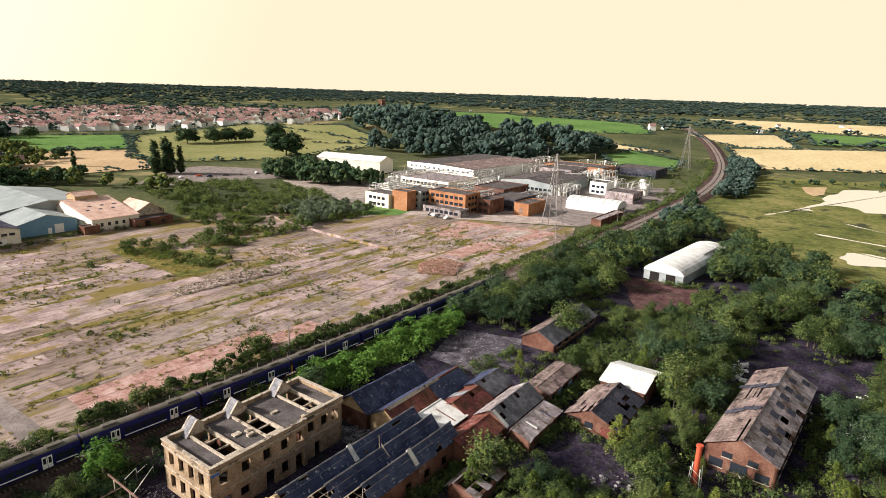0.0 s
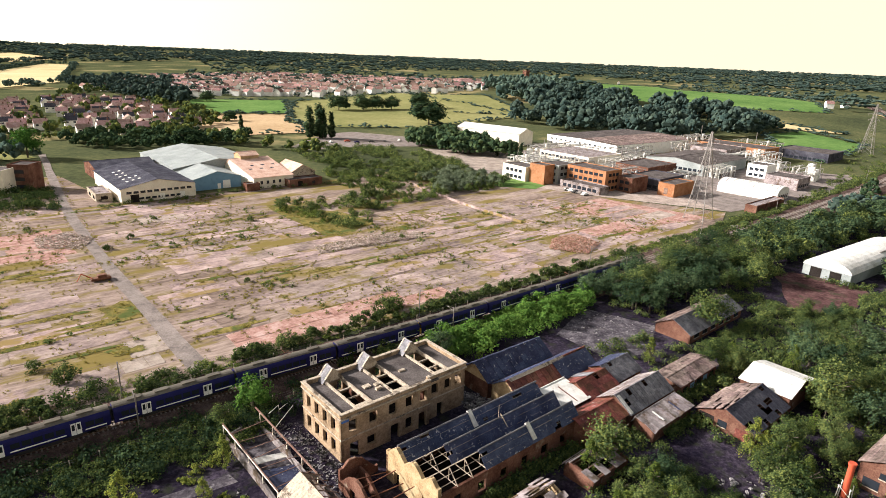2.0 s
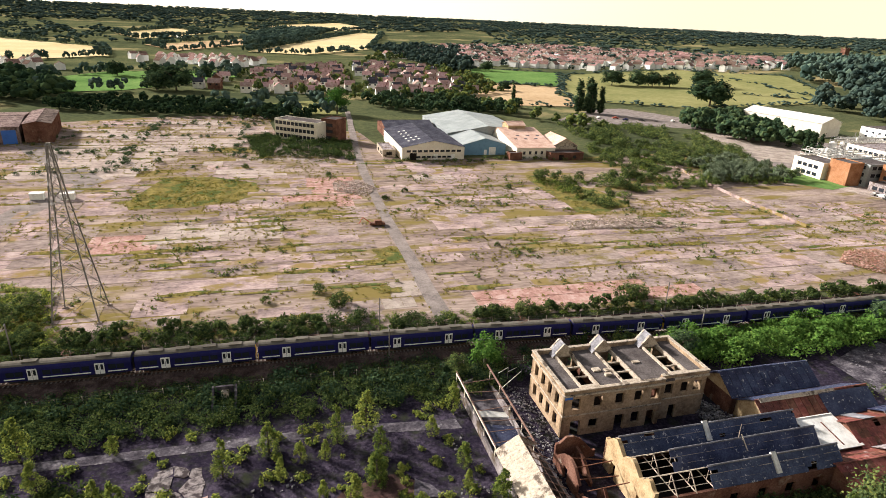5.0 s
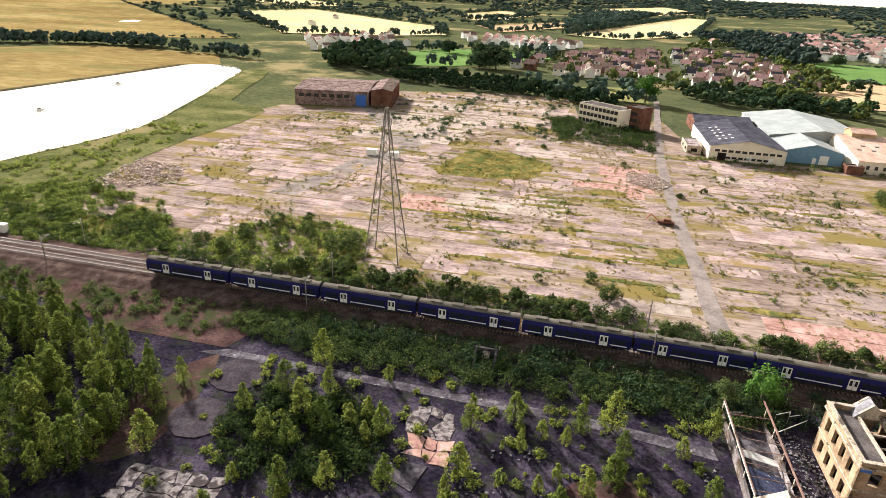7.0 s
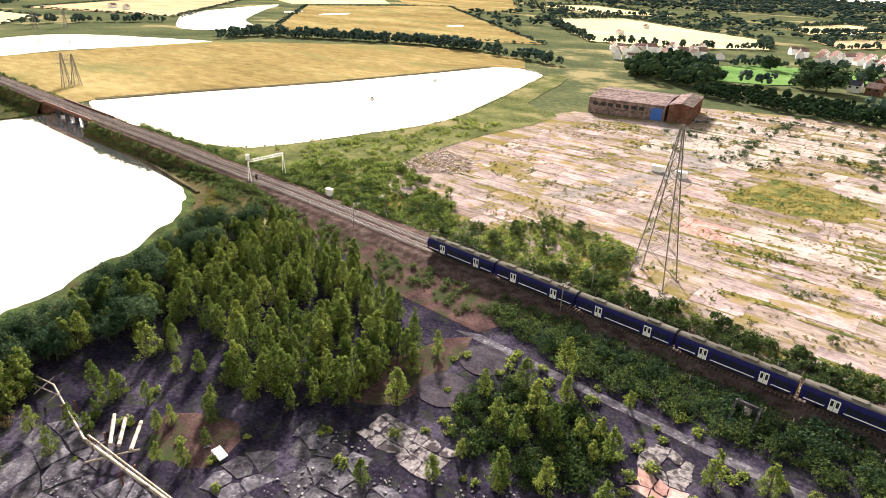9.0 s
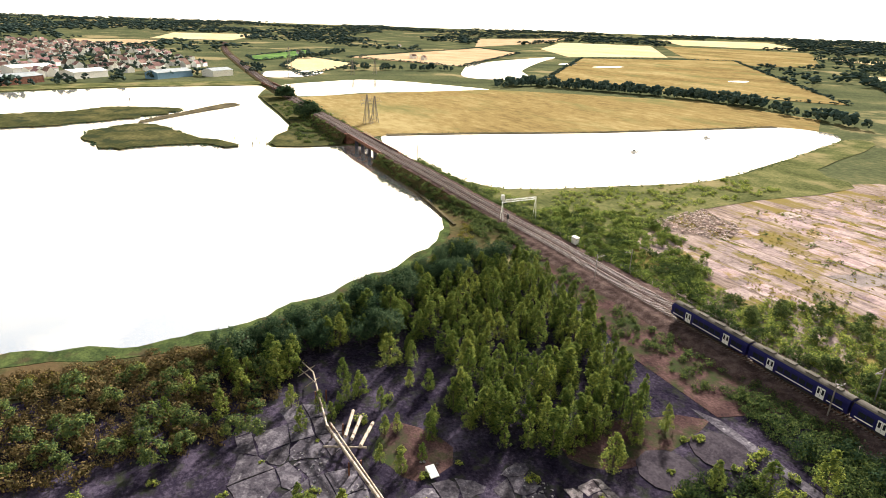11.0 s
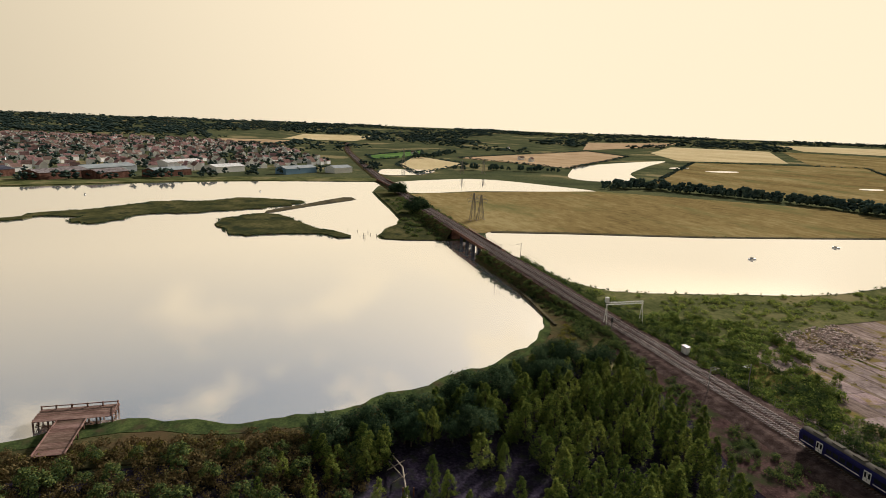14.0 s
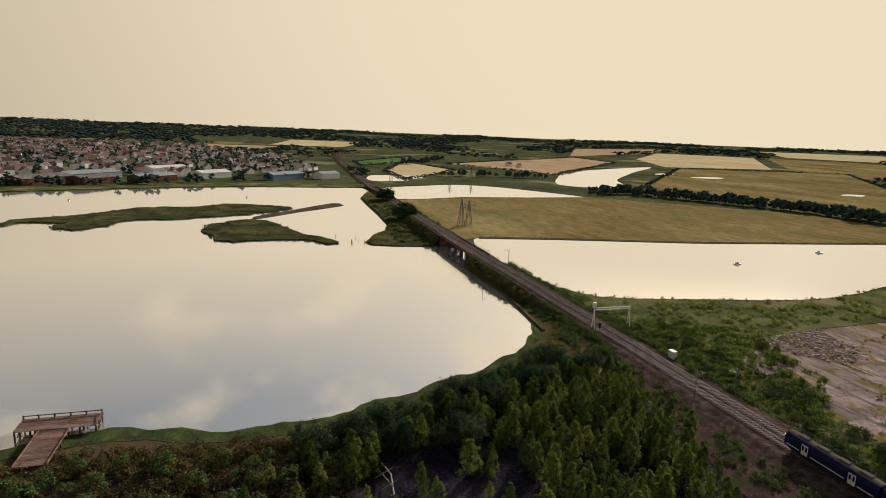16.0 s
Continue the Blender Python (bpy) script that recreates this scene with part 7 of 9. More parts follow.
def side_ruin():
    b = thing("narrow_ruin", "narrow collapsed building with bare rafters and white sheet roof", "ruin", P(28.2, 52))
    W, L = 6.4, 33.0
    for p0, p1, tops in (((0, 0), (W, 0), None), ((W, 0), (W, L), [3.2, 3.2, 3.0, 1.4, 0.9, 1.2, 1.6, 1.3, 0.8]), ((W, L), (0, L), [1.2, 1.6, 1.0]), ((0, L), (0, 0), [1.1, 1.6, 1.8, 1.4, 1.0, 2.6, 3.2, 3.2])):
        bm = bmesh.new()
        wall_panel(bm, p0, p1, 3.2, 0.4, [(2.2, 3.3, 0.9, 2.2)], tops=tops)
        part("wall", bm, M["asbestos"], b)
    bm = bmesh.new()
    box(bm, 0.4, W - 0.4, 0.4, L - 0.4, 0, 0.15)
    part("floor", bm, M["dark_slab"], b)
    for a, c in ((14.0, 19.0), (21.0, 22.6)):
        bm = bmesh.new()
        sheet(bm, [(0.5, a, 2.6), (W - 0.8, a + 0.4, 1.4), (W - 1.0, c, 1.5), (0.5, c, 2.7)], 0.1)
        part("fallen_roof", bm, M["slate"] if a < 20 else M["white_sheet"], b)
    bm = bmesh.new()
    for k in range(7):
        beam(bm, (0.1, 14 + 2.6 * k, 3.1), (W - 0.2, 14.3 + 2.6 * k, 3.1 - (k % 3) * 0.4), 0.12)
    beam(bm, (W - 0.3, 13, 3.3), (W - 0.3, 34, 3.4), 0.3)
    beam(bm, (0.1, 13, 3.3), (0.1, L, 3.3), 0.2)
    part("rafter", bm, M["timber"], b)
    for x in (0.1, W - 0.1):
        bm = bmesh.new()
        beam(bm, (x, 13, 3.0), (x, L, 2.9), 0.16)
        for y in (13.2, 18, 23, 28, L - 0.2):
            beam(bm, (x, y, 0), (x, y, 3.0), 0.14)
        part("frame", bm, M["cream"], b, "pale steel frame still standing")
    for quad, mt, nm in (([(-0.3, 0, 3.2), (W / 2, 0, 5.4), (W / 2, 12.5, 5.4), (-0.3, 12.5, 3.2)], M["stone_trim"], "roof"),):
        bm = bmesh.new()
        sheet(bm, quad, 0.12)
        part(nm, bm, mt, b, "bleached white roof sheeting")
    bm = bmesh.new()
    for k in range(9):
        beam(bm, (W + 0.2, 0.3 + 1.5 * k, 3.2), (W / 2, 0.3 + 1.5 * k, 5.35), 0.14)
    for f in (0.3, 0.65, 0.98):
        beam(bm, (W + 0.2 - (W / 2 + 0.2) * f, 0, 3.2 + 2.15 * f), (W + 0.2 - (W / 2 + 0.2) * f, 12.5, 3.2 + 2.15 * f), 0.1)
    part("bare_rafter", bm, M["timber"], b)
    for y in (12.3, 0.02):
        bm = bmesh.new()
        v = [bm.verts.new(p) for p in ((0, y, 3.2), (W, y, 3.2), (W / 2, y, 5.3), (0, y + 0.3, 3.2), (W, y + 0.3, 3.2), (W / 2, y + 0.3, 5.3))]
        for f in ((0, 1, 2), (5, 4, 3), (1, 4, 5, 2), (0, 2, 5, 3)):
            bm.faces.new([v[i] for i in f])
        part("gable", bm, M["stone_trim"], b)


side_ruin()

# ---- other derelict sheds ----
shed("slate_roofed_shed", "brick shed with a dark slate roof", 71.5, 89.5, 67.9, 75.3, 3.4, 6.0, M["brick"], M["slate"], sheets=12, rows=4, miss=0.03, gable=M["brick_pale"])
shed("rusty_shed", "brick shed, roof half rusted iron and half dark slate", 71.8, 94.0, 59.9, 67.2, 3.4, 5.8, M["brick_pale"], M["rust"], roofs=[M["rust"], M["slate"]], sheets=16, rows=2, miss=0.03, patches=[(0, 0.76, 0.5, 10.4, 4.0, M["slate"], "grey_sheet"), (0, 0.36, 0.95, 15, 0.7, M["stone_trim"], "flashing")])
shed("white_roofed_shed", "low shed under a pale green-white sheet roof", 75.6, 82.2, 53.2, 60.2, 3.8, 4.8, M["brick"], M["white_sheet"], at=0.85, patches=[(0, 0.55, 0.45, 0.25, 4.5, M["rust"], "fallen_bar")])
shed("rust_roofed_shed", "shed with deep red rusted iron roof", 82.4, 90.8, 52.8, 59.6, 3.4, 5.2, M["brick"], M["rust"], sheets=9, rows=3, miss=0.04, patches=[(1, 0.4, 0.5, 5.5, 2.5, M["slate_grey"], "grey_sheet")])
shed("slate_topped_shed", "small shed under patched grey slates", 91.0, 99.5, 53.4, 60.6, 3.4, 5.4, M["brick"], M["slate_grey"], sheets=9, rows=4, miss=0.05, roofs=[M["slate_grey"], M["slate"]])
shed("grey_roofed_shed", "shed with a grey sheet roof and white verge", 84.0, 97.5, 45.6, 52.4, 3.4, 5.6, M["brick"], M["slate_grey"], sheets=14, rows=3, miss=0.02, roofs=[M["slate_grey"], M["asbestos"]], patches=[(0, 0.03, 0.5, 0.7, 3.8, M["white_sheet"], "verge")])
shed("red_roofed_shed", "low shed under red and brown rusted sheets", 73.5, 83.8, 46.2, 52.6, 3.2, 4.6, M["brick"], M["rust"], sheets=9, rows=3, miss=0.06)
# gap: a dark slate strip laid on for the shade of an opening
shed("lean_to", "low lean-to with a pale patched sheet roof", 84.5, 97.0, 41.2, 45.3, 2.4, 3.2, M["brick"], M["asbestos"], at=0.9, sheets=10, rows=2, miss=0.05, patches=[(0, 0.3, 0.5, 0.4, 2.4, M["white_sheet"], "sheet"), (0, 0.7, 0.5, 0.3, 2.4, M["slate"], "gap")])
shed("corrugated_shed", "long shed with a lichened sheet roof and brick-red end", 125.0, 151.0, 56.4, 65.2, 2.2, 4.6, M["brick"], M["asbestos"], roofs=[M["slate_grey"], M["dull_roof"]], sheets=15, rows=3, miss=0.02, windows=[("s", -10 + 4 * k, 1.0, 2.2, 1.2) for k in range(6)])
shed("low_shed", "low dark-roofed shed with a broken front", 101.0, 115.8, 45.8, 51.4, 2.6, 3.3, M["brick"], M["dull_roof"], sheets=9, rows=2, miss=0.03, windows=[("s", -5 + 2.6 * k, 0.7, 1.6, 1.2, M["blue_sheet"] if k % 2 else M["glass"]) for k in range(5)])
# second door: a dark panel painted as the shade of an opening
shed("burnt_shed", "derelict red-fronted shed, its roof full of holes", 97.4, 111.4, 30.2, 40.4, 2.1, 4.5, M["brick"], M["asbestos"], roofs=[M["dark_roof"], M["dull_roof"]], sheets=12, rows=5, miss=0.13, gable=M["brick"], doors=[("w", -3, 0.0, 2.2, 2.0, M["rust"]), ("w", 3.2, 0.0, 2.6, 2.2, M["interior_shade"])], windows=[("w", 0.4, 0.9, 1.6, 1.2)])
shed("brick_workshop", "long red brick workshop, sheet roof chequered with rooflights", 100.0, 136.5, 4.0, 15.0, 4.3, 7.0, M["brick"], M["asbestos"], roofs=[M["asbestos"], M["dull_roof"]], sheets=18, rows=4, miss=0.05, turn=-3.0, windows=[("w", -3.6, 0.8, 2.2, 1.5), ("w", 0, 0.8, 2.6, 1.8), ("w", 3.6, 0.8, 2.2, 1.5), ("w", -2, 3.0, 1.6, 1.0), ("w", 2, 3.0, 1.6, 1.0)] + [("s", -15 + 5 * k, 1.0, 3.0, 2.0) for k in range(7)] + [("n", -15 + 5 * k, 1.0, 3.0, 2.0) for k in range(7)], doors=[("w", -0.4, 0.0, 1.0, 0.7, M["cream"])], patches=[(a, (k + 0.7 + rnd.uniform(-0.15, 0.15)) / 9.2, (0.36, 0.68)[(k + a) % 2] + rnd.uniform(-0.03, 0.03), 2.0, 1.55, M["dark_roof"], "roof_light") for a in (0, 1) for k in range(9)] + [(0, (k + 0.7) / 9.2, (0.68, 0.36)[k % 2], 1.9, 1.5, M["dark_roof"], "roof_light") for k in (1, 4, 6)])
shed("white_roof_store", "small store under a bright white roof", 112.4, 124.0, 30.5, 39.6, 3.4, 5.0, M["brick"], M["white_sheet"], axis="y", sheets=6, rows=2)
shed("frame_ruin", "low ruin with a bare pale roof frame", 52.0, 60.0, 40.5, 45.0, 2.4, 3.2, M["brick_pale"], M["asbestos"], sheets=5, rows=3, miss=0.4)
shed("sheet_ruin", "collapsed low shed with few pale roof sheets remaining", 66.0, 75.0, 40.0, 45.4, 2.2, 2.9, M["brick"], M["asbestos"], at=0.8, sheets=7, rows=2, miss=0.5)


def barrel_hall():
    b = thing("white_hall", "large white barrel-roofed sheet hall among trees", "building", P(226.5, 51.6), -5.0)
    hx, hy = 24.0, 6.8
    bm = bmesh.new()
    box(bm, -hx, hx, -hy, hy, -0.1, 3.4)
    part("wall", bm, M["grey_sheet"], b)
    bm = bmesh.new()
    arc = [(-hy - 0.2, 3.35)] + [(hy * 1.02 * math.sin(radians(a)), 3.3 + 2.9 * (math.cos(radians(a)))) for a in range(-84, 85, 14)] + [(hy + 0.2, 3.35)]
    ra, rb = [bm.verts.new((-hx - 0.2, y, z)) for y, z in arc], [bm.verts.new((hx + 0.2, y, z)) for y, z in arc]
    for k in range(len(arc) - 1):
        bm.faces.new((ra[k], rb[k], rb[k + 1], ra[k + 1]))
    bm.faces.new(ra)
    bm.faces.new(rb[::-1])
    bmesh.ops.recalc_face_normals(bm, faces=bm.faces[:])
    part("roof", bm, M["white_sheet"], b)
    bm = bmesh.new()
    box(bm, 2.0, 16.0, -4.6, -4.2, 5.6, 5.95)
    part("vent_strip", bm, M["steel"], b)
    for y in (-4.2, 1.4):
        # dark panel on the closed wall, painted as doorway shade
        bm = bmesh.new()
        box(bm, -hx - 0.08, -hx, y, y + 3.2, 0.0, 3.0)
        part("door", bm, M["interior_shade"], b, "dark panel for the shade inside an open doorway")


barrel_hall()
patch("yard_4", [(166, 50), (172, 44), (184, 40), (203, 44), (200, 63), (190, 63), (176, 56)], M["red_yard"], "dull red concrete yard before a hall", 0.06, rounded=3, rough_edge=1.2)
patch("yard_5", [(112, 60), (128, 66), (122, 84), (104, 78), (104, 64)], M["dark_slab"], "littered dark yard", 0.06)

stack = thing("red_chimney", "short red steel chimney on a pale lattice stand", "chimney", P(92.5, 15.5))
bm = bmesh.new()
for x in (-0.9, 0.9):
    for y in (-0.9, 0.9):
        beam(bm, (x, y, 0), (x * 0.8, y * 0.8, 4.2), 0.14)
for k in range(3):
    for x in (-0.85, 0.85):
        beam(bm, (x, -0.85, 0.3 + 1.3 * k), (x, 0.85, 1.6 + 1.3 * k), 0.08)
        beam(bm, (-0.85, x, 1.6 + 1.3 * k), (0.85, x, 0.3 + 1.3 * k), 0.08)
part("stand", bm, M["white"], stack)
bm = bmesh.new()
lathe(bm, [(0.46, 0.2), (0.44, 7.6), (0.55, 7.65), (0.55, 8.0), (0.38, 8.0)], 16)
part("flue", bm, M["red"], stack)
post = thing("concrete_post", "leaning pale concrete post", "post", P(124, -14))
bm = bmesh.new()
beam(bm, (0, 0, -0.2), (0.6, 0.4, 6.5), 0.5)
part("shaft", bm, M["stone_trim"], post)

# ---- warehouses on the far side of the cleared site ----
# first door: a dark panel painted as an unlit opening
shed("warehouse", "cream warehouse with a wide dark grey roof", 54.5, 83.5, 258.5, 305.0, 5.6, 8.6, M["cream"], M["dark_roof"], axis="y", sheets=12, windows=[("s", -11.5 + 2.6 * k, 3.6, 1.9, 0.9) for k in range(10)] + [("s", -7 + 2.4 * k, 1.0, 1.8, 0.8) for k in range(7)], doors=[("s", -9.5, 0, 3.2, 3.2, M["interior_shade"]), ("s", 1, 0, 2.0, 2.6, M["white"]), ("s", 9, 0, 2.0, 2.6, M["white"])], patches=[(0, 0.2 + 0.12 * (k % 5), 0.35 + 0.16 * (k // 5), 1.4, 1.0, M["white_sheet"], "roof_light") for k in range(12)], category="warehouse")
shed("blue_warehouse", "faded blue clad warehouse with a grey roof", 85.5, 107.0, 267.0, 290.0, 4.9, 7.8, M["blue_sheet"], M["grey_sheet"], axis="y", doors=[("s", 4.0, 0, 3.4, 3.6, M["white"]), ("s", 0.5, 0, 1.4, 2.4, M["white"])], category="warehouse")
shed("grey_warehouse", "wide pale grey sheeted warehouse", 84.5, 128.0, 290.5, 345.0, 6.0, 9.4, M["grey_sheet"], M["grey_sheet"], axis="y", category="warehouse")
shed("back_warehouse", "warehouse with a dark sawtooth roof", 56, 82, 306, 334, 5.2, 7.6, M["brick"], M["dark_roof"], axis="x", category="warehouse")
# dark sheets laid on the closed roof as the shade of holes
shed("pink_barn", "old mill building with a pink tiled roof", 109.0, 128.5, 257.5, 292.0, 5.0, 9.6, M["cream"], M["pink_roof"], axis="x", at=0.8, windows=[("s", -6 + 3 * k, 2.0, 1.2, 1.4) for k in range(4)], patches=[(0, 0.2 + 0.13 * k, 0.42 + 0.16 * (k % 2), 1.6, 1.2, M["dark_roof"], "roof_hole") for k in range(6)], category="mill")
shed("mill_wing", "pale rendered mill wing with a long low roof", 128.6, 141.5, 260.5, 278.0, 5.2, 8.6, M["stone_trim"], M["pink_roof"], axis="y", windows=[("e", -4 + 3 * k, 2.2, 1.0, 1.6) for k in range(4)], category="mill")
shed("mill_tower", "yellowed mill tower with a shallow roof", 114.0, 123.0, 283.0, 291.5, 11.0, 12.4, M["brick_pale"], M["pink_roof"], axis="x", category="mill")
flat_block("brick_lodge", "low brick outbuilding of the mill", 104.5, 110.5, 254.5, 259.0, 3.0, M["brick"], M["flat_roof"])
# open bay: a dark panel painted as shade on the closed wall
flat_block("brick_store", "low red brick store, a dark panel for the shade of an open bay", 124.0, 141.0, 252.5, 259.5, 3.2, M["brick"], M["flat_roof"], windows=[("s", -3, 0.2, 2.4, 2.4, M["interior_shade"]), ("s", 4, 0.8, 1.6, 1.4)])
flat_block("office_block", "derelict three-storey office with long window bands", 1.0, 26.0, 304.0, 314.0, 9.6, M["cream"], M["flat_roof"], turn=-38, windows=[("s", -11 + 2.3 * k, 1.2 + 3.1 * f, 1.9, 1.7) for k in range(10) for f in range(3)], category="office")
flat_block("office_wing", "red brick stair wing of an office", 25.0, 33.5, 301.5, 311.0, 10.8, M["brick"], M["flat_roof"], turn=-38, windows=[("s", 0, 1.2 + 3.1 * f, 4.5, 1.5) for f in range(3)], category="office")
# windows: dark panels painted as the shade of empty openings
flat_block("gate_canopy", "low pale derelict gatehouse with a broken roof", 47.0, 53.0, 266.0, 282.0, 3.0, M["stone_trim"], M["asbestos"], windows=[("s", 0, 0.8, 2.5, 1.4, M["interior_shade"]), ("w", -4, 0.8, 3.0, 1.4, M["interior_shade"]), ("w", 3, 0.8, 3.0, 1.4, M["interior_shade"])])
shed("brick_warehouse", "long derelict brick warehouse with a dull brown roof", -151.0, -112.0, 300.0, 342.0, 7.6, 9.2, M["dull_roof"], M["dull_roof"], axis="x", turn=11, windows=[("s", -16 + 4 * j, 4, 2.6, 1.8) for j in range(7)], doors=[("s", 15.5, 0, 5.4, 6.2, M["blue"])], category="warehouse")
shed("brick_annex", "brick annex with a raised end bay", -111.0, -100.0, 306.0, 345.0, 8.5, 9.6, M["brick"], M["dull_roof"], axis="y", turn=11, category="warehouse")
for s, d in ((-75, 214), (-66, 213)):
    flat_block("white_container", "white site container on the slabs", s - 2, s + 2, d - 1.1, d + 1.1, 2.2, M["white"], M["white"], parapet=0.05, category="container", group="site containers")


# ---- the works ----
def bands(side, length, floors, z0=1.0, step=3.2, w=2.2, h=1.5, gap=3.0):
    n = int((length - 1.2) / gap)
    return [(side, -(n - 1) * gap / 2 + k * gap, z0 + f * step, w, h) for k in range(n) for f in range(floors)]


W_ = "building of the works"
flat_block("works_office", "cream flat-roofed works office", 233.5, 246, 205.5, 222, 7.2, M["cream"], M["flat_roof"], windows=bands("w", 16, 2), group=W_)
flat_block("works_tower", "orange brick stair tower of the works", 235.5, 243, 194.5, 204.5, 9.6, M["brick_orange"], M["flat_roof"], group=W_)
flat_block("works_laboratory", "works block with blue-grey glazed walls", 243.5, 258, 192, 204, 9.4, M["grey_sheet"], M["flat_roof"], windows=bands("s", 14, 3) + bands("w", 12, 3), group=W_)
flat_block("works_block", "long red-orange brick works block", 248.5, 262, 167, 190.5, 10.0, M["brick_orange"], M["flat_roof"], windows=bands("w", 23, 3) + bands("s", 13, 3), group=W_)
flat_block("works_canteen", "low works building with white window fronts", 240.5, 248, 164, 188, 3.4, M["asbestos"], M["flat_roof"], windows=bands("w", 24, 1, 0.9), group=W_)
flat_block("works_brick_wing", "red brick two-storey wing with flat roof", 258, 272, 158, 166.5, 7.2, M["brick"], M["flat_roof"], windows=bands("w", 8, 2), group=W_)
flat_block("works_substation", "orange brick cube of a substation", 268.5, 287, 141.5, 150, 6.0, M["brick_orange"], M["flat_roof"], windows=[("w", 0, 1, 2, 3, M["timber"])], group=W_)
flat_block("works_dark_block", "dark low building with flat roof", 275, 298, 153, 170, 6.0, M["dark_roof"], M["flat_roof"], windows=bands("w", 17, 1, 1.2), group=W_)
shed("works_hall", "big white hall of the works", 352, 446, 226, 290, 8.0, 8.7, M["white"], M["dark_roof"], axis="x", turn=-4, windows=bands("w", 60, 2, 2.4, 2.8, 1.6, 1.1, 4.5), roofs=[M["dull_roof"], M["flat_roof"]], sheets=14, group=W_, over=0.1)
shed("works_store", "pale cream store hall beside dark trees", 321, 341, 298, 354, 9.0, 12.0, M["cream"], M["white_sheet"], axis="y", turn=12, group=W_)
shed("works_grey_hall", "long works hall with a grey roof", 338, 392, 162, 200, 6.5, 8.6, M["grey_sheet"], M["flat_roof"], axis="x", windows=bands("w", 38, 1, 2.0), group=W_)
flat_block("works_brick_hall", "long red brick works hall", 428, 452, 166, 214, 8.6, M["brick_orange"], M["flat_roof"], windows=bands("w", 48, 2), group=W_)
flat_block("works_white_house", "small white two-storey process building", 364, 377, 138, 149, 7.5, M["white"], M["flat_roof"], windows=bands("w", 11, 2), group=W_)
flat_block("works_grey_block", "grey works building by the railway", 345, 362, 114, 131, 5.8, M["asbestos"], M["flat_roof"], windows=bands("s", 17, 1, 1.2), group=W_)
flat_block("works_red_block", "brick works building under pipes", 300, 330, 175, 196, 6.0, M["brick"], M["flat_roof"], windows=bands("w", 21, 1, 1.5), group=W_)
flat_block("works_yard_block", "pale two-storey building between pipe racks", 296, 330, 212, 250, 6.4, M["cream"], M["asbestos"], windows=bands("w", 38, 2, 0.8, 2.8), group=W_)
flat_block("works_boiler_house", "tall pale boiler house beside pipes", 392, 420, 175, 200, 9.5, M["asbestos"], M["flat_roof"], windows=bands("w", 25, 2), group=W_)
flat_block("works_end_block", "dark works building at the far end", 470, 500, 140, 175, 6.0, M["dark_roof"], M["flat_roof"], windows=bands("w", 35, 1), group=W_)
flat_block("retaining_shed", "low dark-red shed beside the railway", 272, 302, 104, 109, 3.0, M["brick"], M["asbestos"], group=W_)


def arch_shed():
    b = thing("arched_shed", "long low white sheet-roofed shed beside the railway", "building", P(313, 123.5), 92, group=W_)
    hx, hy = 14.5, 7.6
    bm = bmesh.new()
    arc = [(-hy, 0.0), (-hy, 3.4)] + [(hy * math.sin(radians(a)), 3.0 + 3.6 * math.cos(radians(a)) ** 0.9) for a in range(-75, 76, 15)] + [(hy, 3.4), (hy, 0.0)]
    ra, rb = [bm.verts.new((-hx, y, z)) for y, z in arc], [bm.verts.new((hx, y, z)) for y, z in arc]
    for k in range(len(arc) - 1):
        bm.faces.new((ra[k], rb[k], rb[k + 1], ra[k + 1]))
    bm.faces.new(ra)
    bm.faces.new(rb[::-1])
    bmesh.ops.recalc_face_normals(bm, faces=bm.faces[:])
    part("shell", bm, M["white_sheet"], b)
    for k in range(9):
        bm = bmesh.new()
        x = -hx + 1.6 + 3.5 * k
        for q0, q1 in zip(arc[1:-1], arc[2:-1]):
            beam(bm, (x, q0[0] * 1.004, q0[1] + 0.03), (x, q1[0] * 1.004, q1[1] + 0.03), 0.16)
        part("roof_rib", bm, M["asbestos"], b)
    for k in range(5):
        bm = bmesh.new()
        box(bm, -hx - 0.06, -hx, -6.0 + 2.5 * k, -4.4 + 2.5 * k, 1.0, 2.8)
        part("window", bm, M["glass"], b)


arch_shed()


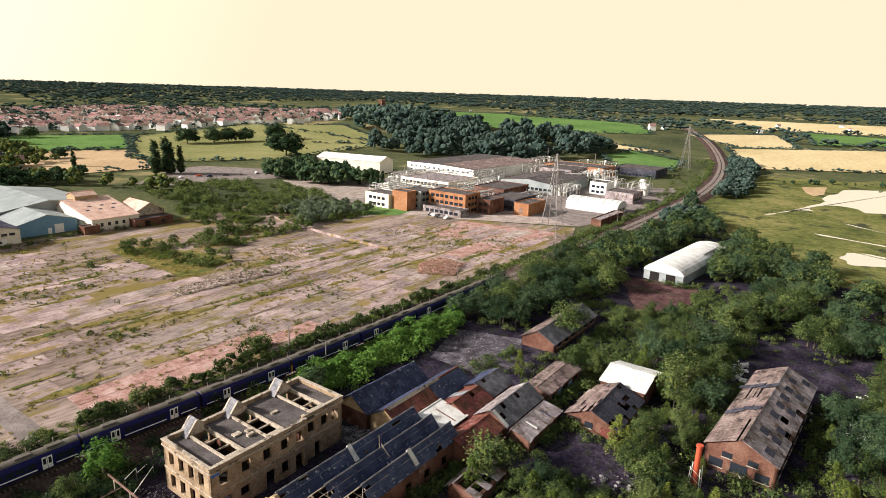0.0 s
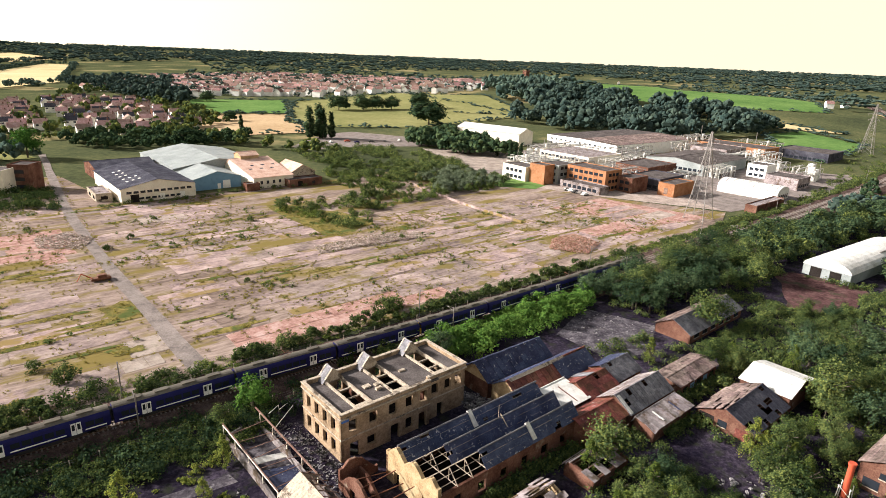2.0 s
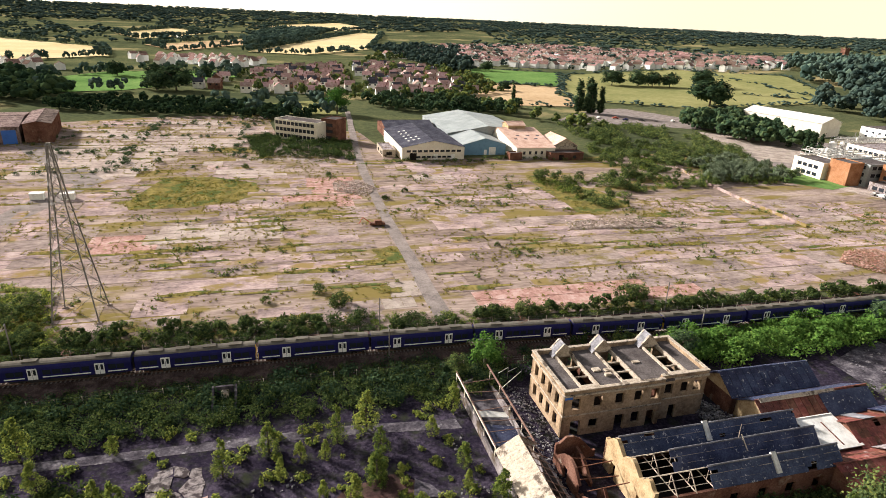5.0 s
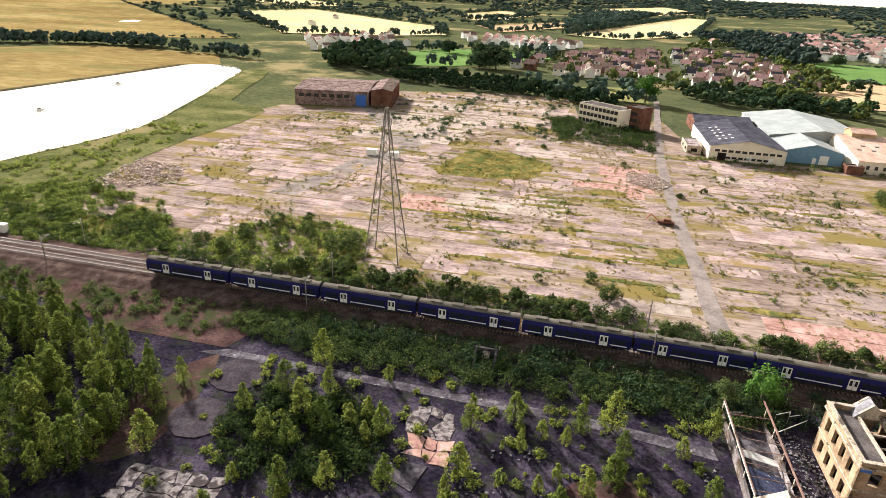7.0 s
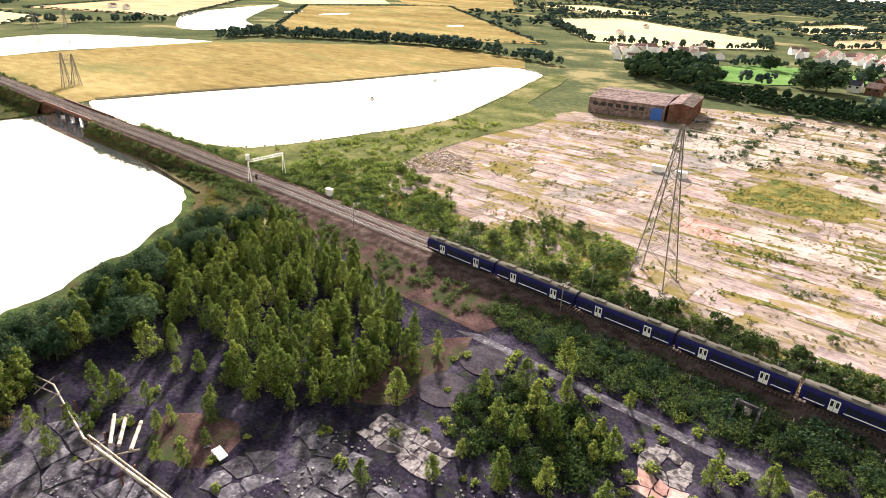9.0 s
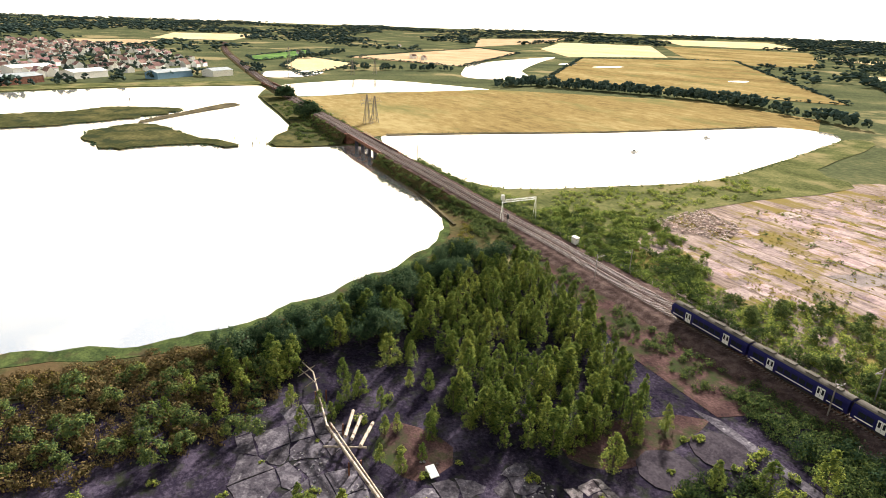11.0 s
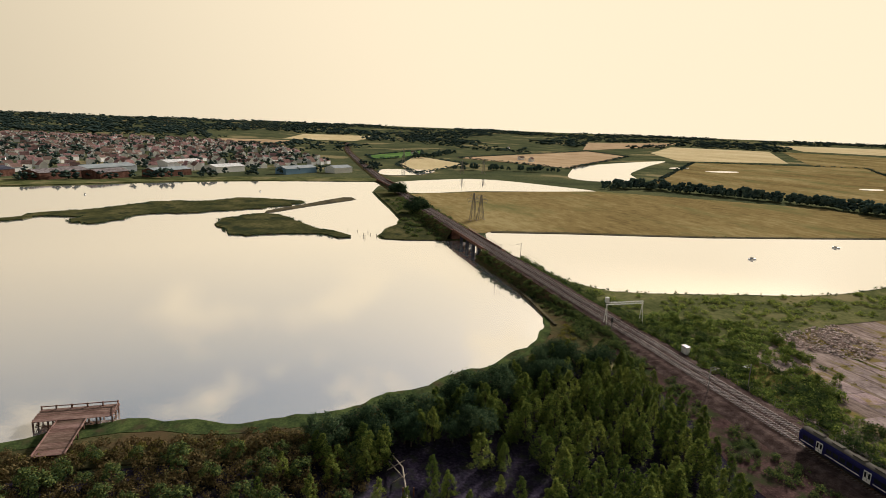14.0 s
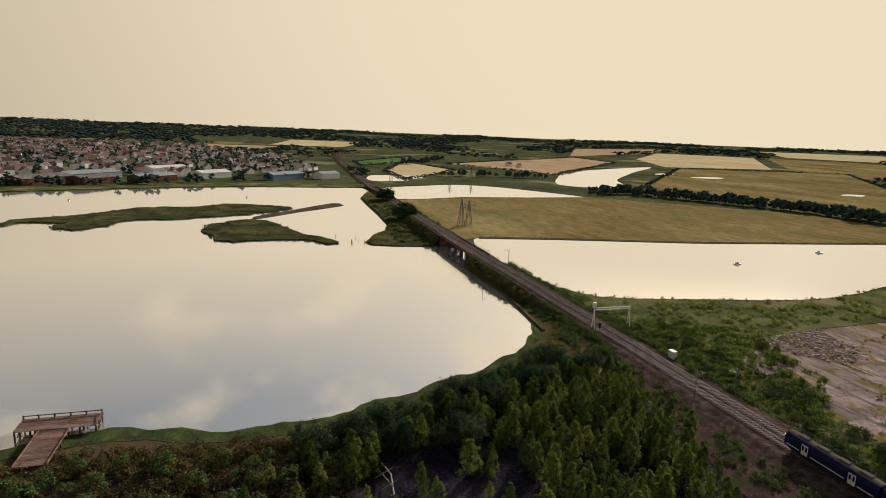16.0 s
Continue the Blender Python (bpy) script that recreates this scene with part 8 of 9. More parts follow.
def pipe_rack(s, d, lx, ly, h, seed):
    """An open frame of process pipework: columns, decks, pipes, handrails."""
    r = random.Random(seed)
    b = thing("pipe_rack", "open steel frame carrying white process pipes", "pipework", P(s, d), group="process pipework")
    bm = bmesh.new()
    nx, ny = max(2, int(lx / 5)), max(2, int(ly / 5))
    for i in range(nx + 1):
        for j in range(ny + 1):
            beam(bm, (lx * i / nx, ly * j / ny, 0), (lx * i / nx, ly * j / ny, h), 0.24)
    for z in (h * 0.55, h):
        for i in range(nx + 1):
            beam(bm, (lx * i / nx, 0, z), (lx * i / nx, ly, z), 0.2)
        for j in range(ny + 1):
            beam(bm, (0, ly * j / ny, z), (lx, ly * j / ny, z), 0.2)
    part("frame", bm, M["steel"] if seed % 3 else M["white_sheet"], b)
    for k in range(6):
        bm = bmesh.new()
        y, z = r.uniform(0, ly), r.choice((h * 0.55, h)) + 0.4
        beam(bm, (-1, y, z), (lx + 1, y, z), r.uniform(0.25, 0.6), 8)
        beam(bm, (r.uniform(0, lx), y, 0), (r.uniform(0, lx), y, z), 0.4, 8)
        part("pipe", bm, M["white_sheet"], b)
    for k in range(3):
        bm = bmesh.new()
        x, y, rad, top = r.uniform(1, lx - 1), r.uniform(1, ly - 1), r.uniform(0.5, 1.1), h * r.uniform(0.7, 1.15)
        lathe(bm, [(rad, 0), (rad, top), (rad * 0.7, top + rad * 0.4), (0.15, top + rad * 0.55)], 12, x, y)
        part("vessel", bm, M["white_sheet"], b)
    bm = bmesh.new()
    x, y = r.uniform(0, lx), r.uniform(0, ly)
    beam(bm, (x, y, 0), (x, y, h * 1.6), 0.4, 8)
    part("vent_pipe", bm, M["steel"], b)


for k, (s, d, lx, ly, h) in enumerate(((303, 252, 40, 12, 6), (336, 206, 22, 26, 7), (300, 198, 30, 10, 6.5), (352, 222, 30, 14, 7), (278, 174, 18, 18, 6), (395, 152, 26, 18, 9), (424, 216, 30, 12, 11), (455, 170, 14, 30, 10), (350, 270, 24, 16, 5), (262, 205, 30, 22, 6), (376, 118, 16, 14, 7), (262, 230, 28, 16, 5), (300, 232, 26, 14, 5.5), (318, 266, 22, 14, 4.5), (276, 246, 20, 10, 4), (330, 236, 16, 20, 6), (402, 205, 20, 14, 8), (336, 152, 20, 8, 6), (386, 138, 12, 10, 7), (300, 156, 18, 10, 5))):
    pipe_rack(s, d, lx, ly, h, 40 + k)
for s, d, r_, h in ((384, 120, 2.0, 5.5), (390, 121, 1.8, 5.0), (396, 122, 1.8, 5.0), (300, 262, 2.0, 4.5), (308, 262, 2.0, 4.5), (410, 130, 2.2, 6)):
    t_ = thing("storage_tank", "white cylindrical storage tank", "tank", P(s, d), group="storage tanks")
    bm = bmesh.new()
    lathe(bm, [(r_, 0), (r_, h), (r_ * 0.6, h + 0.5), (0.2, h + 0.8)], 20)
    part("shell", bm, M["white"], t_)
    bm = bmesh.new()
    for k in range(20):
        a0, a1 = 2 * math.pi * k / 20, 2 * math.pi * (k + 1) / 20
        beam(bm, (r_ * math.cos(a0), r_ * math.sin(a0), h + 0.9), (r_ * math.cos(a1), r_ * math.sin(a1), h + 0.9), 0.08)
        beam(bm, (r_ * math.cos(a0), r_ * math.sin(a0), h), (r_ * math.cos(a0), r_ * math.sin(a0), h + 0.9), 0.06)
    part("handrail", bm, M["steel"], t_)
pipe = thing("overhead_pipe", "long white overhead pipe bridge", "pipework", P(353, 187))
bm = bmesh.new()
beam(bm, (0, 0, 7.4), (53, -21, 7.6), 1.3, 10)
part("pipe", bm, M["white"], pipe)
for k in range(6):
    bm = bmesh.new()
    beam(bm, (53 * k / 5, -21 * k / 5, 0), (53 * k / 5, -21 * k / 5, 7.2), 0.4)
    part("trestle", bm, M["steel"], pipe)

# ---- parked cars and vans at the works ----
def parked_car(s, d, turn, mt, words):
    c = thing("car", words, "car", P(s, d, 0.1), turn, "parked cars")
    bm = bmesh.new()
    box(bm, -2.1, 2.1, -0.85, 0.85, 0.3, 0.85)
    v = box(bm, -1.3, 1.1, -0.75, 0.75, 0.85, 1.42)
    for q in v[4:]:
        q.co.x *= 0.75
    bmesh.ops.bevel(bm, geom=bm.edges[:], offset=0.08, segments=1, affect="EDGES")
    part("body", bm, mt, c)
    for x in (-1.35, 1.35):
        for y in (-0.82, 0.82):
            bm = bmesh.new()
            bmesh.ops.create_cone(bm, cap_ends=True, segments=10, radius1=0.33, radius2=0.33, depth=0.2, matrix=pose(x, y, 0.33, 90, 0, 0))
            part("wheel", bm, M["black"], c)


CAR_PAINT = [(M["white"], "white parked car"), (M["navy"], "dark blue parked car"), (M["steel"], "silver grey parked car"), (M["red"], "red parked car"), (M["black"], "black parked car")]
for k in range(5):
    mt, words = CAR_PAINT[(0, 2, 4, 0, 2)[k]]
    parked_car(234.5 + 0.3 * k, 168 + 3.0 * k, 90 * (k % 2) + rnd.uniform(-6, 6), mt, words + " on the works yard")
for k in range(8):
    mt, words = CAR_PAINT[(k * 3) % 5]
    w_ = Vector((-175 + 8 * k, 392 + 5.5 * k + rnd.uniform(-4, 4), 0))
    parked_car(w_.x * AX + w_.y * AY, -w_.x * AY + w_.y * AX, rnd.uniform(0, 180), mt, words + " on the car park")


# ---- pylons and their wires ----
def pylon(name_at, height, turn=0.0, base=7.0):
    p = thing("pylon", "grey lattice steel electricity pylon with three cross arms", "pylon", name_at, turn, "electricity pylons")
    H = height

    def half(z):
        f = z / H
        return base / 2 * (1 - f) ** 1.15 + 0.45 * (1 - f) + 0.28

    levels = [0, 0.16, 0.30, 0.42, 0.52, 0.61, 0.69, 0.76, 0.83, 0.89, 0.95, 1.0]
    for sx, sy in ((-1, -1), (1, -1), (1, 1), (-1, 1)):
        bm = bmesh.new()
        rings = []
        for a in levels:
            ha = half(a * H)
            rings.append([bm.verts.new((sx * ha + 0.11 * u, sy * ha + 0.11 * v, a * H)) for u, v in ((-1, -1), (1, -1), (1, 1), (-1, 1))])
        for ra, rb in zip(rings, rings[1:]):
            for k in range(4):
                bm.faces.new((ra[k], ra[(k + 1) % 4], rb[(k + 1) % 4], rb[k]))
        part("leg", bm, M["steel"], p)
    bm = bmesh.new()
    for a, c in zip(levels, levels[1:]):
        ha, hc = half(a * H), half(c * H)
        for i in range(4):
            x0, y0 = ((-1, -1), (1, -1), (1, 1), (-1, 1))[i]
            x1, y1 = ((-1, -1), (1, -1), (1, 1), (-1, 1))[(i + 1) % 4]
            beam(bm, (x0 * ha, y0 * ha, a * H), (x1 * hc, y1 * hc, c * H), 0.11)
            beam(bm, (x1 * ha, y1 * ha, a * H), (x0 * hc, y0 * hc, c * H), 0.11)
            beam(bm, (x0 * hc, y0 * hc, c * H), (x1 * hc, y1 * hc, c * H), 0.1)
    part("bracing", bm, M["steel"], p)
    for f, reach in ((0.69, 3.6), (0.80, 4.4), (0.91, 3.4)):
        for sy in (-1, 1):
            bm = bmesh.new()
            hh = half(f * H)
            tip = (0, sy * reach, f * H + 0.2)
            for sx in (-1, 1):
                beam(bm, (sx * hh, sy * hh, f * H), tip, 0.12)
                beam(bm, (sx * hh, sy * hh, f * H + 1.2), tip, 0.1)
            beam(bm, tip, (0, sy * reach, f * H - 1.2), 0.16, 6)
            part("cross_arm", bm, M["steel"], p)
    bm = bmesh.new()
    for x in (-1, 1):
        for y in (-1, 1):
            h0 = half(0) * 1.0
            bm = bmesh.new()
            box(bm, x * h0 - 0.4, x * h0 + 0.4, y * h0 - 0.4, y * h0 + 0.4, -0.3, 0.3)
            part("footing", bm, M["pale_slab"], p)
    return p


PYLONS = [(P(-40.5, 125.5), 36.0, 7.0), (P(240.7, 114.5), 36.0, 7.0), (P(548, 139), 38.0, 7.0), (P(-368, 123), 18.0, 2.6), (P(-372, 129.5), 16.5, 2.6), (P(-732, 227), 17.0, 2.6), (P(-736, 257), 17.0, 2.6), (P(-830, 171), 27.0, 4.5)]
for q, tall, wide in PYLONS:
    q.z = land(q.x, q.y)
    pylon(q, tall, base=wide)

# ---- houses ----
def house(wall, roof, words, L=8.6, W=7.6, eave=4.9, ridge=7.8):
    h = thing("house", words, "house", (0, 0, 0), -ANG, "village houses")
    bm = bmesh.new()
    gable_solid(bm, -L / 2, L / 2, -W / 2, W / 2, eave, ridge, "x", 0.5, -2.0)
    part("wall", bm, wall, h)
    for quad in roof_slopes(-L / 2, L / 2, -W / 2, W / 2, eave, ridge, "x", 0.5, 0.3):
        bm = bmesh.new()
        sheet(bm, quad, 0.12)
        part("roof", bm, roof, h)
    bm = bmesh.new()
    box(bm, L / 2 - 1.2, L / 2 - 0.5, -0.35, 0.35, ridge - 0.8, ridge + 1.2)
    part("chimney", bm, M["brick"], h)
    for side in (-1, 1):
        for x in (-2.4, 2.2):
            bm = bmesh.new()
            y = side * W / 2
            box(bm, x - 0.8, x + 0.8, min(y, y + side * 0.04), max(y, y + side * 0.04), 3.0, 4.3)
            part("window", bm, M["glass"], h)
    return h


HOUSES = [house(M["wall_house"], M["roof_tile"], "cream rendered village house with brown tiled roof"), house(M["brick"], M["roof_tile"], "red brick village house with tiled roof", 9.5, 8.0, 5.0, 8.2), house(M["white"], M["dark_roof"], "white village house with dark roof", 8.0, 7.2)]
placed = 0
VILLAGE = [(-450, 250), (-405, 262), (-366, 300), (-298, 372), (-300, 425), (-391, 515), (-470, 560), (-540, 550), (-545, 420), (-520, 335)]
seen_house = set()
row_dir = Vector((0.62, 0.785))
row_nrm = Vector((-0.785, 0.62))
for i in range(-16, 17):
    for j in range(-34, 35):
        p = Vector((-430, 400)) + row_dir * (j * 13.0 + (i % 3) * 3.0) + row_nrm * (i * 18.5 + (4.0 if j % 9 > 5 else 0)) + Vector((rnd.uniform(-1.2, 1.2), rnd.uniform(-1.2, 1.2)))
        if j % 8 == 0 or not inside(p.x, p.y, VILLAGE) or placed > 235 or rnd.random() < 0.1:
            continue
        k = rnd.choices((0, 1, 2), (5, 1, 2))[0]
        m = pose(p.x, p.y, land(p.x, p.y), 0, 0, 51.7 + rnd.choice((0, 0, 0, 90, 8, -8)))
        if k in seen_house:
            copy_thing(HOUSES[k], m)
        else:
            HOUSES[k].matrix_basis = m
            seen_house.add(k)
        placed += 1


def far_houses(name, places, label, size=(8.5, 7.5, 5.0, 7.8), turn=0.0, seed=1, wall="wall_far", roof="roof_far"):
    """A far town: every house a body with a ridged roof, all in one sheet of buildings."""
    r = random.Random(seed)
    vs, fs, mi = [], [], []
    for x, y in places:
        L, W, e, rg = (q * r.uniform(0.85, 1.2) for q in size)
        a = radians(turn + r.choice((0, 90, 15, -20)) + r.uniform(-4, 4))
        c, s, z0 = math.cos(a), math.sin(a), land(x, y)

        def pt(u, v, z):
            vs.append((x + u * c - v * s, y + u * s + v * c, z0 + z))
            return len(vs) - 1

        l, w = L / 2, W / 2
        b = [pt(-l, -w, -1), pt(l, -w, -1), pt(l, w, -1), pt(-l, w, -1)]
        t = [pt(-l, -w, e), pt(l, -w, e), pt(l, w, e), pt(-l, w, e)]
        for k in range(4):
            fs.append((b[k], b[(k + 1) % 4], t[(k + 1) % 4], t[k]))
            mi.append(0)
        g = [pt(-l, -0.02, rg), pt(-l, 0.02, rg), pt(l, -0.02, rg), pt(l, 0.02, rg)]
        fs += [(t[3], t[0], g[0], g[1]), (t[1], t[2], g[3], g[2])]
        mi += [0, 0]
        o = 0.3
        q = [pt(-l - o, -w - o, e - 0.2), pt(l + o, -w - o, e - 0.2), pt(l + o, 0, rg + 0.1), pt(-l - o, 0, rg + 0.1), pt(l + o, w + o, e - 0.2), pt(-l - o, w + o, e - 0.2)]
        fs += [(q[0], q[1], q[2], q[3]), (q[3], q[2], q[4], q[5])]
        mi += [1, 1]
    me = fast_mesh(name, vs, fs, M[wall], M[roof], faces_mat=mi)
    return tagged(new(name, me), label, "houses", "", "stuff")


def rows_of(poly, gap, keep=0.8, turn=30.0):
    out = []
    c, s = math.cos(radians(turn)), math.sin(radians(turn))
    cx, cy = sum(p[0] for p in poly) / len(poly), sum(p[1] for p in poly) / len(poly)
    for i in range(-60, 61):
        for j in range(-60, 61):
            u, v = i * gap * 0.62 + rnd.uniform(-2, 2), j * gap * 1.25 + rnd.uniform(-2, 2) + (gap * 0.35 if i % 11 > 6 else 0)
            x, y = cx + u * c - v * s, cy + u * s + v * c
            if rnd.random() < keep and inside(x, y, poly):
                out.append((x, y))
    return out


UPPER = [(-640, 660), (-760, 900), (-700, 1250), (-320, 1340), (-160, 1000), (-150, 880), (-230, 835), (-300, 800), (-350, 730), (-437, 698), (-500, 640)]
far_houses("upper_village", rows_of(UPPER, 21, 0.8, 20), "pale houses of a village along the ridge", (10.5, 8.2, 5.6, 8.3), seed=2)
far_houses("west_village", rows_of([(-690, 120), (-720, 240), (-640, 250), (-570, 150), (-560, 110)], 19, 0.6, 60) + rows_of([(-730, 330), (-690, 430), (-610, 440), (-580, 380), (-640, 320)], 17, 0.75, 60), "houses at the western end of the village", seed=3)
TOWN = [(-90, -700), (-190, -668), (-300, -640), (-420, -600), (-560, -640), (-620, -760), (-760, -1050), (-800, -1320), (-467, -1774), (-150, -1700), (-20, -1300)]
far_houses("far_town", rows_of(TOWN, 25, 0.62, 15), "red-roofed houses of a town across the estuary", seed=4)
far_houses("scattered_farms", [(300, 900), (330, 930), (520, 1020), (-100, 1500), (-60, 1520), (60, 1700), (-1100, 600), (-1050, 250), (-900, 180), (-950, -560), (-980, -600), (-900, -800), (-1400, -900), (700, 1300), (820, 1250), (900, 1400)], "scattered farmhouses", seed=5)
for k, (x, y, L, W, tn, mt, rf, words) in enumerate(((-150, -648, 60, 26, 25, "brick", "dark_roof", "long brick warehouse by the far shore"), (-205, -617, 52, 24, 22, "brick", "asbestos", "brick warehouse with pale ridged roof"), (-240, -596, 34, 22, 20, "brick", "asbestos", "red brick shed by the far shore"), (-296, -592, 46, 18, 18, "brick", "grey_sheet", "low brick shed near the shore"), (-120, -690, 70, 30, 20, "white", "dark_roof", "white-walled industrial shed in the town"), (-260, -650, 60, 24, 20, "grey_sheet", "grey_sheet", "grey industrial shed in the town"), (-370, -610, 40, 20, 10, "white", "white_sheet", "low white shed near the shore"), (-430, -560, 50, 16, 10, "blue_sheet", "grey_sheet", "blue-grey boat shed by the shore"), (-480, -545, 30, 16, 5, "white", "grey_sheet", "pale shed at the water"), (-360, -690, 50, 22, 12, "white", "white_sheet", "white store among town houses"))):
    shed("industrial_shed", words, 0, L, 0, W, 6.0, 8.5, M[mt], M[rf], turn=tn - ANG + 0, world=(x, y, land(x, y)), group="industrial sheds of the far town", windows=[("s", -L / 2 + 5 + 8 * j, 2, 3.5, 2) for j in range(int(L / 8))])
thicket("town_trees", fill(TOWN, 29) + fill(UPPER, 25) + along([(-100, -640), (-300, -560), (-560, -560), (-620, -640)], 9, 10), (4, 10), M["leaf_far_haze"], "dark trees among the far houses", "far", 0.17, "trees", seed=31, spread=1.3)
thicket("village_trees", fill(VILLAGE, 24) + along([(-300, 372), (-298, 440), (-391, 525), (-470, 570)], 7, 8) + along([(-366, 300), (-298, 368), (-262, 362), (-225, 352), (-150, 345)], 6, 9) + along([(-560, 560), (-640, 660), (-520, 640)], 8, 14), (5, 11), M["leaf_mid"], "garden trees and hedges of the village", "dense", 0.075, "trees", seed=32)

church = thing("church_tower", "far square brick church tower among trees", "tower", (-145, 1330, land(-145, 1330)))
bm = bmesh.new()
box(bm, -5, 5, -5, 5, -1, 30)
for x in (-5, 3.6):
    for y in (-5, 3.6):
        box(bm, x, x + 1.4, y, y + 1.4, 30, 32)
part("tower", bm, M["brick"], church)


# ---- jetty ----
def jetty():
    j = thing("timber_jetty", "weathered red-brown timber jetty with a broad pier head", "jetty", P(-109, -39.5), 180)
    for k in range(32):
        bm = bmesh.new()
        x = 0.5 * k
        box(bm, x, x + 0.47, -2.6 + rnd.uniform(-0.1, 0.1), 2.6 + rnd.uniform(-0.1, 0.1), 1.62, 1.72)
        part("plank", bm, M["timber"], j)
    for k in range(13):
        bm = bmesh.new()
        x = 13.2 + 0.42 * k
        box(bm, x, x + 0.39, -7.2 + rnd.uniform(-0.15, 0.15), 7.0 + rnd.uniform(-0.15, 0.15), 1.73, 1.83)
        part("plank", bm, M["timber"], j)
    for x in (1, 4.5, 8, 11.5):
        for y in (-2.4, 2.4):
            bm = bmesh.new()
            beam(bm, (x, y, -1.5), (x, y, 1.7), 0.32, 8)
            part("pile", bm, M["timber"], j)
    for x in (13.4, 15.8, 18.3):
        for y in (-7, -4.2, -1.4, 1.4, 4.2, 6.8):
            bm = bmesh.new()
            beam(bm, (x, y, -1.5), (x, y, 1.75 if x < 18 else 2.7), 0.34, 8)
            part("pile", bm, M["timber"], j)
    for y in (-7.0, 6.8):
        bm = bmesh.new()
        beam(bm, (13.4, y, -0.4), (18.3, y, 1.6), 0.2)
        beam(bm, (13.4, y, 1.6), (18.3, y, -0.4), 0.2)
        part("brace", bm, M["timber"], j)
    bm = bmesh.new()
    beam(bm, (18.3, -7.1, 2.55), (18.3, 6.9, 2.55), 0.22)
    beam(bm, (13.3, -7.1, 2.0), (18.3, -7.1, 2.5), 0.18)
    part("rail", bm, M["timber"], j)
    for y in (-2.6, 2.55):
        bm = bmesh.new()
        box(bm, 0, 13.2, y, y + 0.18, 1.72, 1.95)
        part("kerb", bm, M["timber"], j)


jetty()
for s, d, turn in ((-264, 308, 30), (-243, 231, 80), (-493, -137, 20), (-519, -14, 5)):
    bt = thing("moored_boat", "small white boat moored on still water", "boat", P(s, d, 0.1), turn, "moored boats")
    bm = bmesh.new()
    prism(bm, [(-1.8, -0.6), (0.9, -0.65), (2.1, 0), (0.9, 0.65), (-1.8, 0.6)], -0.1, 0.5)
    part("hull", bm, M["white"], bt)
    bm = bmesh.new()
    box(bm, -0.9, 0.4, -0.45, 0.45, 0.5, 1.0)
    part("cabin", bm, M["glass"], bt)
# timber stakes in the shallows
for k in range(9):
    st = thing("mooring_stake", "dark timber stake standing in shallow water", "stake", P(-322 + rnd.uniform(-14, 10), 45 + rnd.uniform(-8, 10)), group="stakes in the shallows")
    bm = bmesh.new()
    beam(bm, (0, 0, -0.5), (rnd.uniform(-0.2, 0.2), 0, rnd.uniform(0.8, 1.8)), 0.25, 6)
    part("shaft", bm, M["bank"], st)

M["old_floor"] = surface("chipped_pale_floor", [(0.06, 0.05, 0.05), (0.22, 0.19, 0.18), (0.36, 0.32, 0.30)], scale=0.5, fine=1.6, bump=0.4, vary=0.15, stain=(0.05, 0.04, 0.04), stain_scale=0.5, stain_at=(0.48, 0.56))


# ---- round floors, slabs and litter on the waste ground ----
def disc(name, s, d, r, mt, label, lift=0.16):
    bm = bmesh.new()
    pts = [(r * math.cos(2 * math.pi * k / 28) * rnd.uniform(0.94, 1.02), r * math.sin(2 * math.pi * k / 28) * rnd.uniform(0.94, 1.02)) for k in range(28)]
    prism(bm, pts, -0.05, lift)
    solid(name, bm, mt, label, "floor", P(s, d))


disc("round_floor", -49.5, 73.5, 4.6, M["tank_base"], "round concrete base of a vanished tank")
disc("round_floor", -49.5, 62.5, 4.6, M["tank_base"], "round concrete base of a vanished tank, weeds at its edge")
